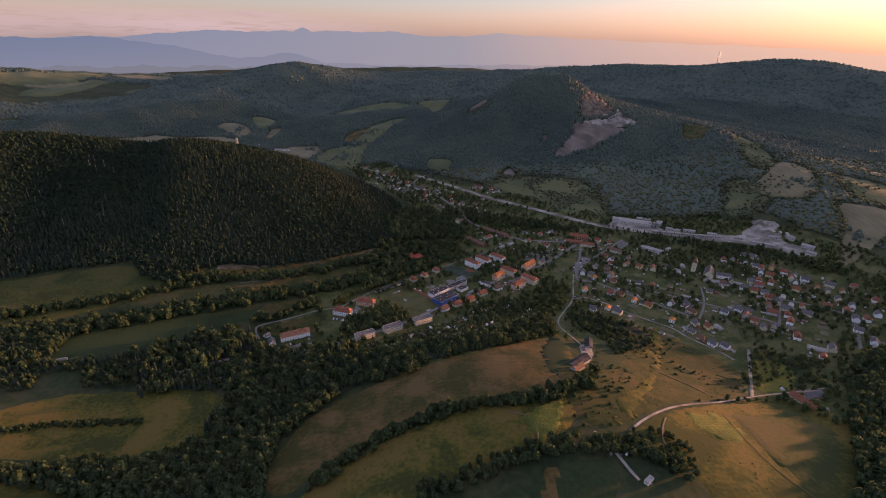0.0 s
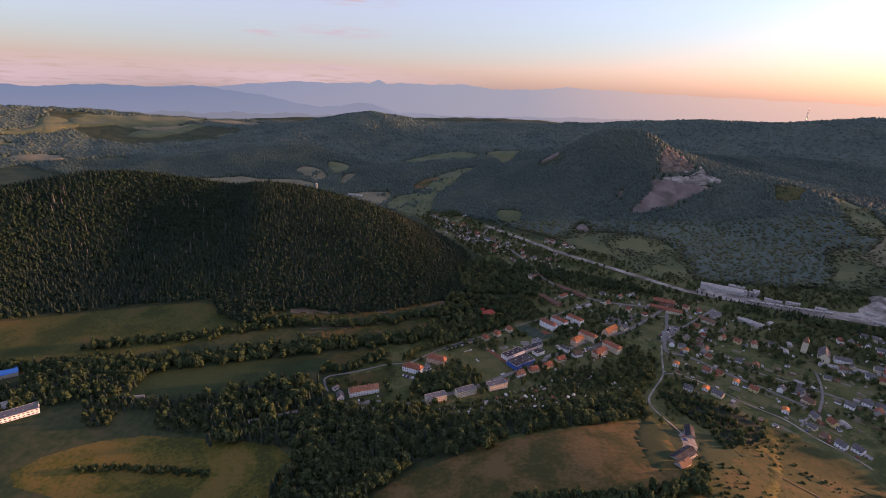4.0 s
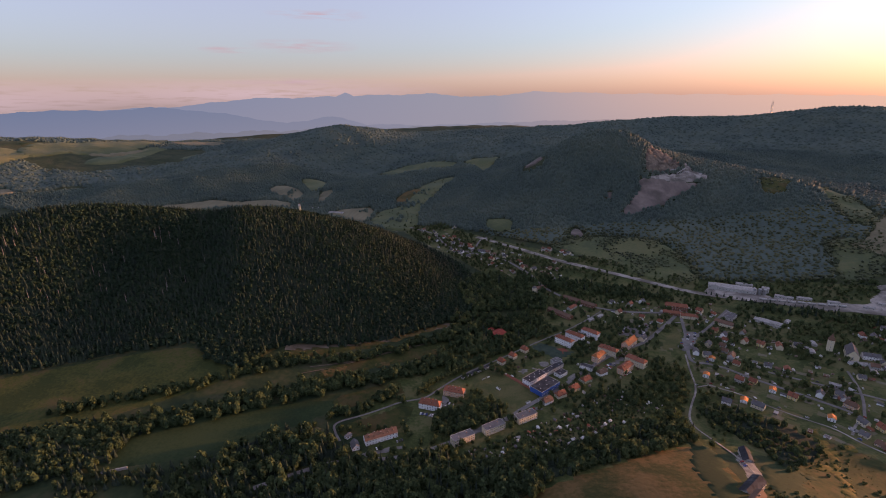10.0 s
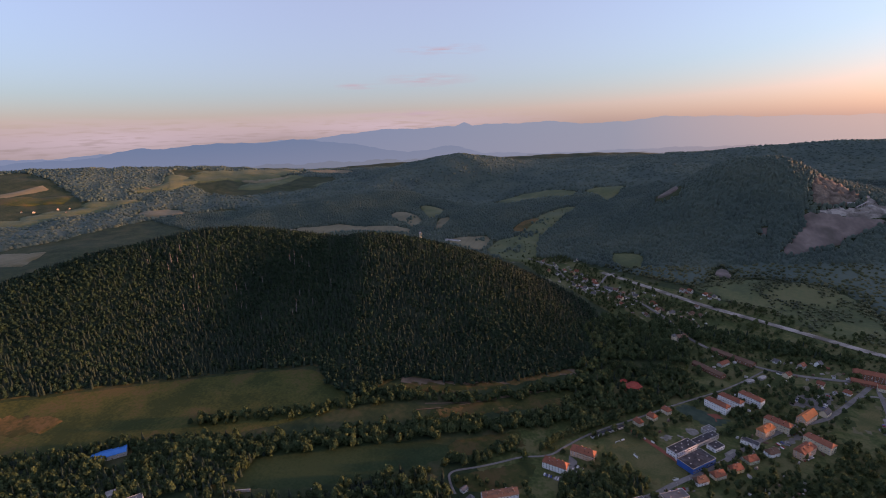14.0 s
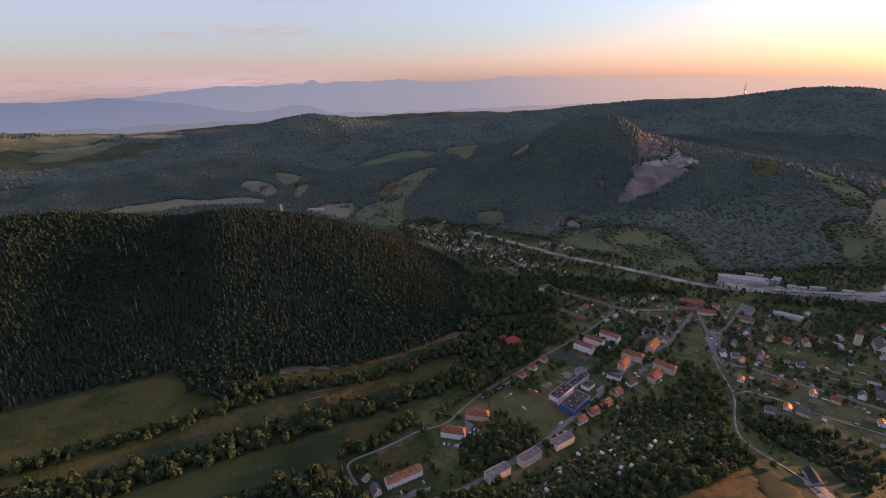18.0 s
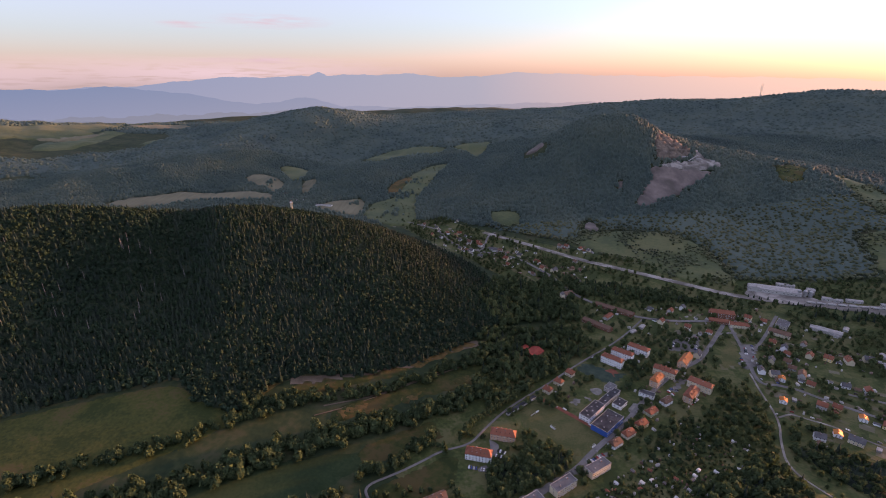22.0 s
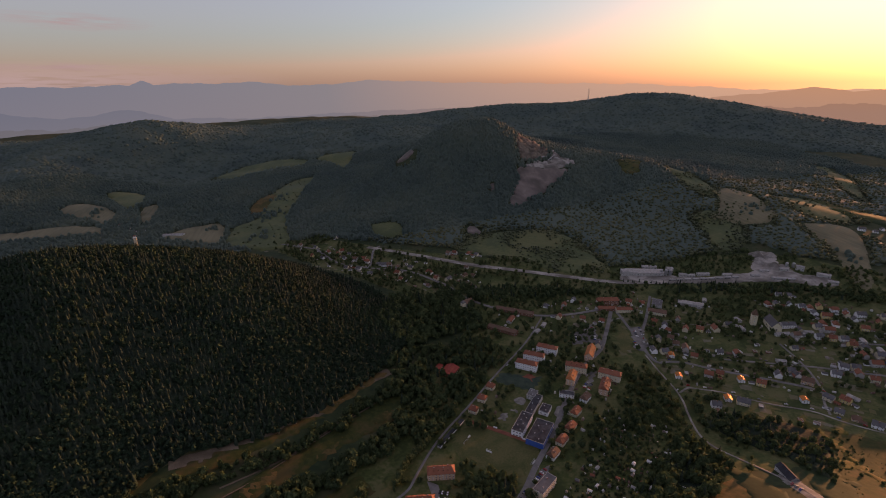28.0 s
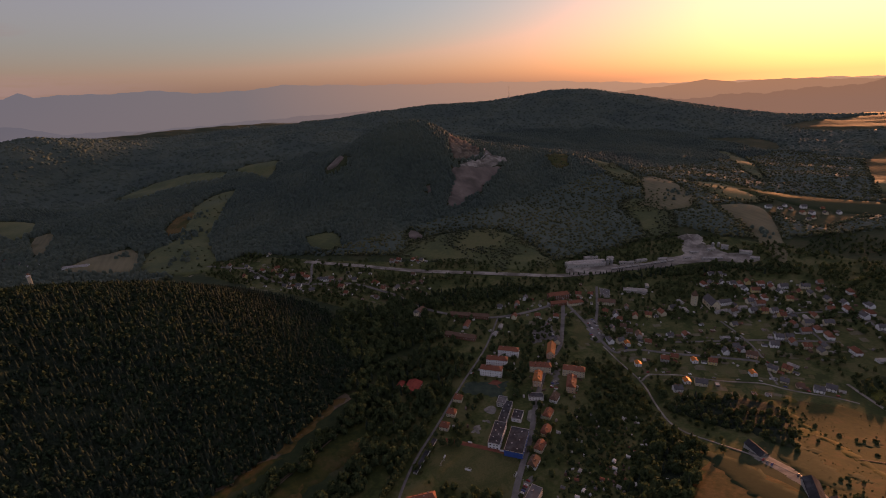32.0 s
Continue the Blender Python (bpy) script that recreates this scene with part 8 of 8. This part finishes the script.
for x, y, turn, off in PLOTS[:45]:
    style = _rng.randrange(3)
    m = pose(x, y, ground(x, y), 0, 0, turn + _rng.choice((0, 90)))
    if style in _garage:
        copy_thing(_garage[style], m)
        continue
    b = tagged(new("garage"), ("white rendered garage with a flat grey roof", "brick outbuilding with a brown roof", "pale sheet-metal garage")[style] + " beside a village house", "garage", "village garages")
    b.matrix_basis = m
    part("wall", box_mesh("wall", 6.5, 4.5, -1, 2.6, (WALL_WHITE, BRICK, METAL)[style], 0.03), b)
    part("roof", flat_roof(6.5, 4.5, 2.6, (ROOF_GREY, ROOF_BROWN, ROOF_SHEET)[style], 0.3), b)
    part("garage_door", box_mesh("garage_door", 2.6, 0.1, 0.05, 2.1, WOOD, 0.02), b, "", pose(1.2, -2.28, 0))
    _garage[style] = b
for line in STREETS[:3] + STREETS[4:]:
    for k in range(4, len(line) - 3, 9):
        d = line[k + 1] - line[k]
        a = math.degrees(math.atan2(d[1], d[0]))
        x, y = line[k] + 5.0 * np.array([-d[1], d[0]]) / np.hypot(*d)
        car(x, y, a + _rng.choice((0, 180)), _rng.choice((0, 0, 1, 1, 2, 3, 4, 5)))


# Lean-tos and garages beside the measured houses.
_lean = {}
for n, (x, y) in enumerate(RED_HOUSES + PALE_HOUSES + EAST_RED + EAST_PALE + VALLEY_PALE + VALLEY_RED):
    for k in range(1 + (n % 3 == 0)):
        style = (n + 2 * k) % 4
        a, d = street_turn(x, y) + _rng.choice((0, 90, 180, 270)), _rng.uniform(9.5, 13)
        m = pose(x + d * math.cos(radians(a)), y + d * math.sin(radians(a)), 0, 0, 0, a + _rng.uniform(-8, 8))
        m.translation.z = ground(m.translation.x, m.translation.y)
        if min(np.hypot(s[:, 0] - m.translation.x, s[:, 1] - m.translation.y).min() for s in STREETS) < 5:
            continue
        if style in _lean:
            copy_thing(_lean[style], m)
            continue
        b = tagged(new("outbuilding"), ("low outbuilding with a red tiled roof", "low white outbuilding with a grey roof", "wooden barn with a brown roof", "open store under a pale sheet roof")[style] + " behind a village house", "outbuilding", "village outbuildings")
        b.matrix_basis = m
        part("wall", gabled_walls(7.0, 4.2, 2.4, 1.3, (BRICK, WALL_WHITE, WOOD, WALL_GREY)[style], 1.0), b)
        part("roof", roof_mesh(7.0, 4.2, 2.4, 1.3, (ROOF_RED, ROOF_GREY, ROOF_BROWN, ROOF_SHEET)[style], 0.0, 0.3, 0.15), b)
        part("door", door_mesh(2.2, 2.0), b, "wide wooden door", pose(-1.2, -2.1, 0))
        part("window", window_mesh(0.9, 0.8), b, "", pose(2.0, -2.1, 1.0))
        _lean[style] = b


# ---- gardens and yards round the houses ----
def plots(name, spots, label, seed):
    """Lawns, beds and paved yards: small pieces of ground between the houses, each of its own shade."""
    rr = random.Random(seed)
    vs, fs = [], []
    for x, y, turn in spots:
        a = radians(turn)
        for k in range(2):
            w, d = rr.uniform(3, 8), rr.uniform(2.5, 6)
            ox, oy = rr.uniform(-11, 11), rr.uniform(-11, 11)
            n = len(vs)
            for u in (-1, 0, 1):
                for v in (-1, 0, 1):
                    lx, ly = ox + u * w * rr.uniform(0.85, 1), oy + v * d * rr.uniform(0.85, 1)
                    px, py = x + lx * math.cos(a) - ly * math.sin(a), y + lx * math.sin(a) + ly * math.cos(a)
                    vs.append((px, py, ground(px, py) + 0.25 + 0.08 * k + (0.12 if u == 0 and v == 0 else 0)))
            for u in range(2):
                for v in range(2):
                    q = n + 3 * u + v
                    fs += [(q, q + 3, q + 4), (q, q + 4, q + 1)]
    ob = new(name, arrays_mesh(name, np.array(vs), np.array(fs), GARDENS, True))
    tagged(ob, label, "gardens", kind="stuff")


plots("garden_plots", [(x, y, turn) for x, y, turn, off in PLOTS if y > 560], "lawns, beds and paved yards between the village houses", 91)


def outbuildings(name, spots, low, high, label, seed):
    """Small gabled huts, stores and covered heaps in the back gardens, each of its own shade."""
    rr = random.Random(seed)
    vs, fs = [], []
    for x, y in spots:
        a, w, d, h = rr.uniform(0, 3.14), rr.uniform(low, high), rr.uniform(low * 0.7, high * 0.7), rr.uniform(1.6, 2.8)
        n, z = len(vs), ground(x, y) - 0.3
        for u, v, t in ((-1, -1, 0), (1, -1, 0), (1, 1, 0), (-1, 1, 0), (-1, -1, h), (1, -1, h), (1, 1, h), (-1, 1, h), (-1, 0, h * 1.4), (1, 0, h * 1.4)):
            lx, ly = u * w / 2, v * d / 2
            vs.append((x + lx * math.cos(a) - ly * math.sin(a), y + lx * math.sin(a) + ly * math.cos(a), z + t))
        for q in ((0, 1, 5), (0, 5, 4), (2, 3, 7), (2, 7, 6), (1, 2, 6), (1, 6, 5), (3, 0, 4), (3, 4, 7), (4, 5, 9), (4, 9, 8), (6, 7, 8), (6, 8, 9), (5, 6, 9), (7, 4, 8)):
            fs.append(tuple(n + k for k in q))
    ob = new(name, arrays_mesh(name, np.array(vs), np.array(fs), HUTS))
    tagged(ob, label, "outbuildings", kind="stuff")


HUTS = material("weathered_huts", [(0.08, 0.07, 0.06), (0.16, 0.09, 0.065), (0.28, 0.26, 0.24), (0.5, 0.5, 0.48), (0.72, 0.72, 0.7)], 0.4, fine=2.0, vary=0.95, island=True)
_yards = clear(scattered(VILLAGE, 15, 821), 7, 4.5, [PITCH, COURT, SCHOOL_YARD, BROWN, MEADOW_UP, PLANT_PAD, PARK, ORCHARD, [(220, 600), (300, 690), (450, 560), (380, 470)], [(-400, 400), (-400, 700), (0, 700), (140, 560), (140, 400)]])
_dense = np.array([(np.hypot(_built[:, 0] - x, _built[:, 1] - y) < 34).sum() for x, y in _yards])
_yards = _yards[_dense >= 2]
outbuildings("garden_outbuildings", _yards[::2], 2.0, 5.5, "small huts, stores and covered heaps in the back gardens", 92)
_beds = clear(scattered(ALLOTMENTS, 8.5, 831), 5, 4)
outbuildings("allotment_frames", _beds[np.random.default_rng(4).random(len(_beds)) < 0.5], 1.2, 3.4, "cold frames, water butts and covered heaps in the allotments", 93)
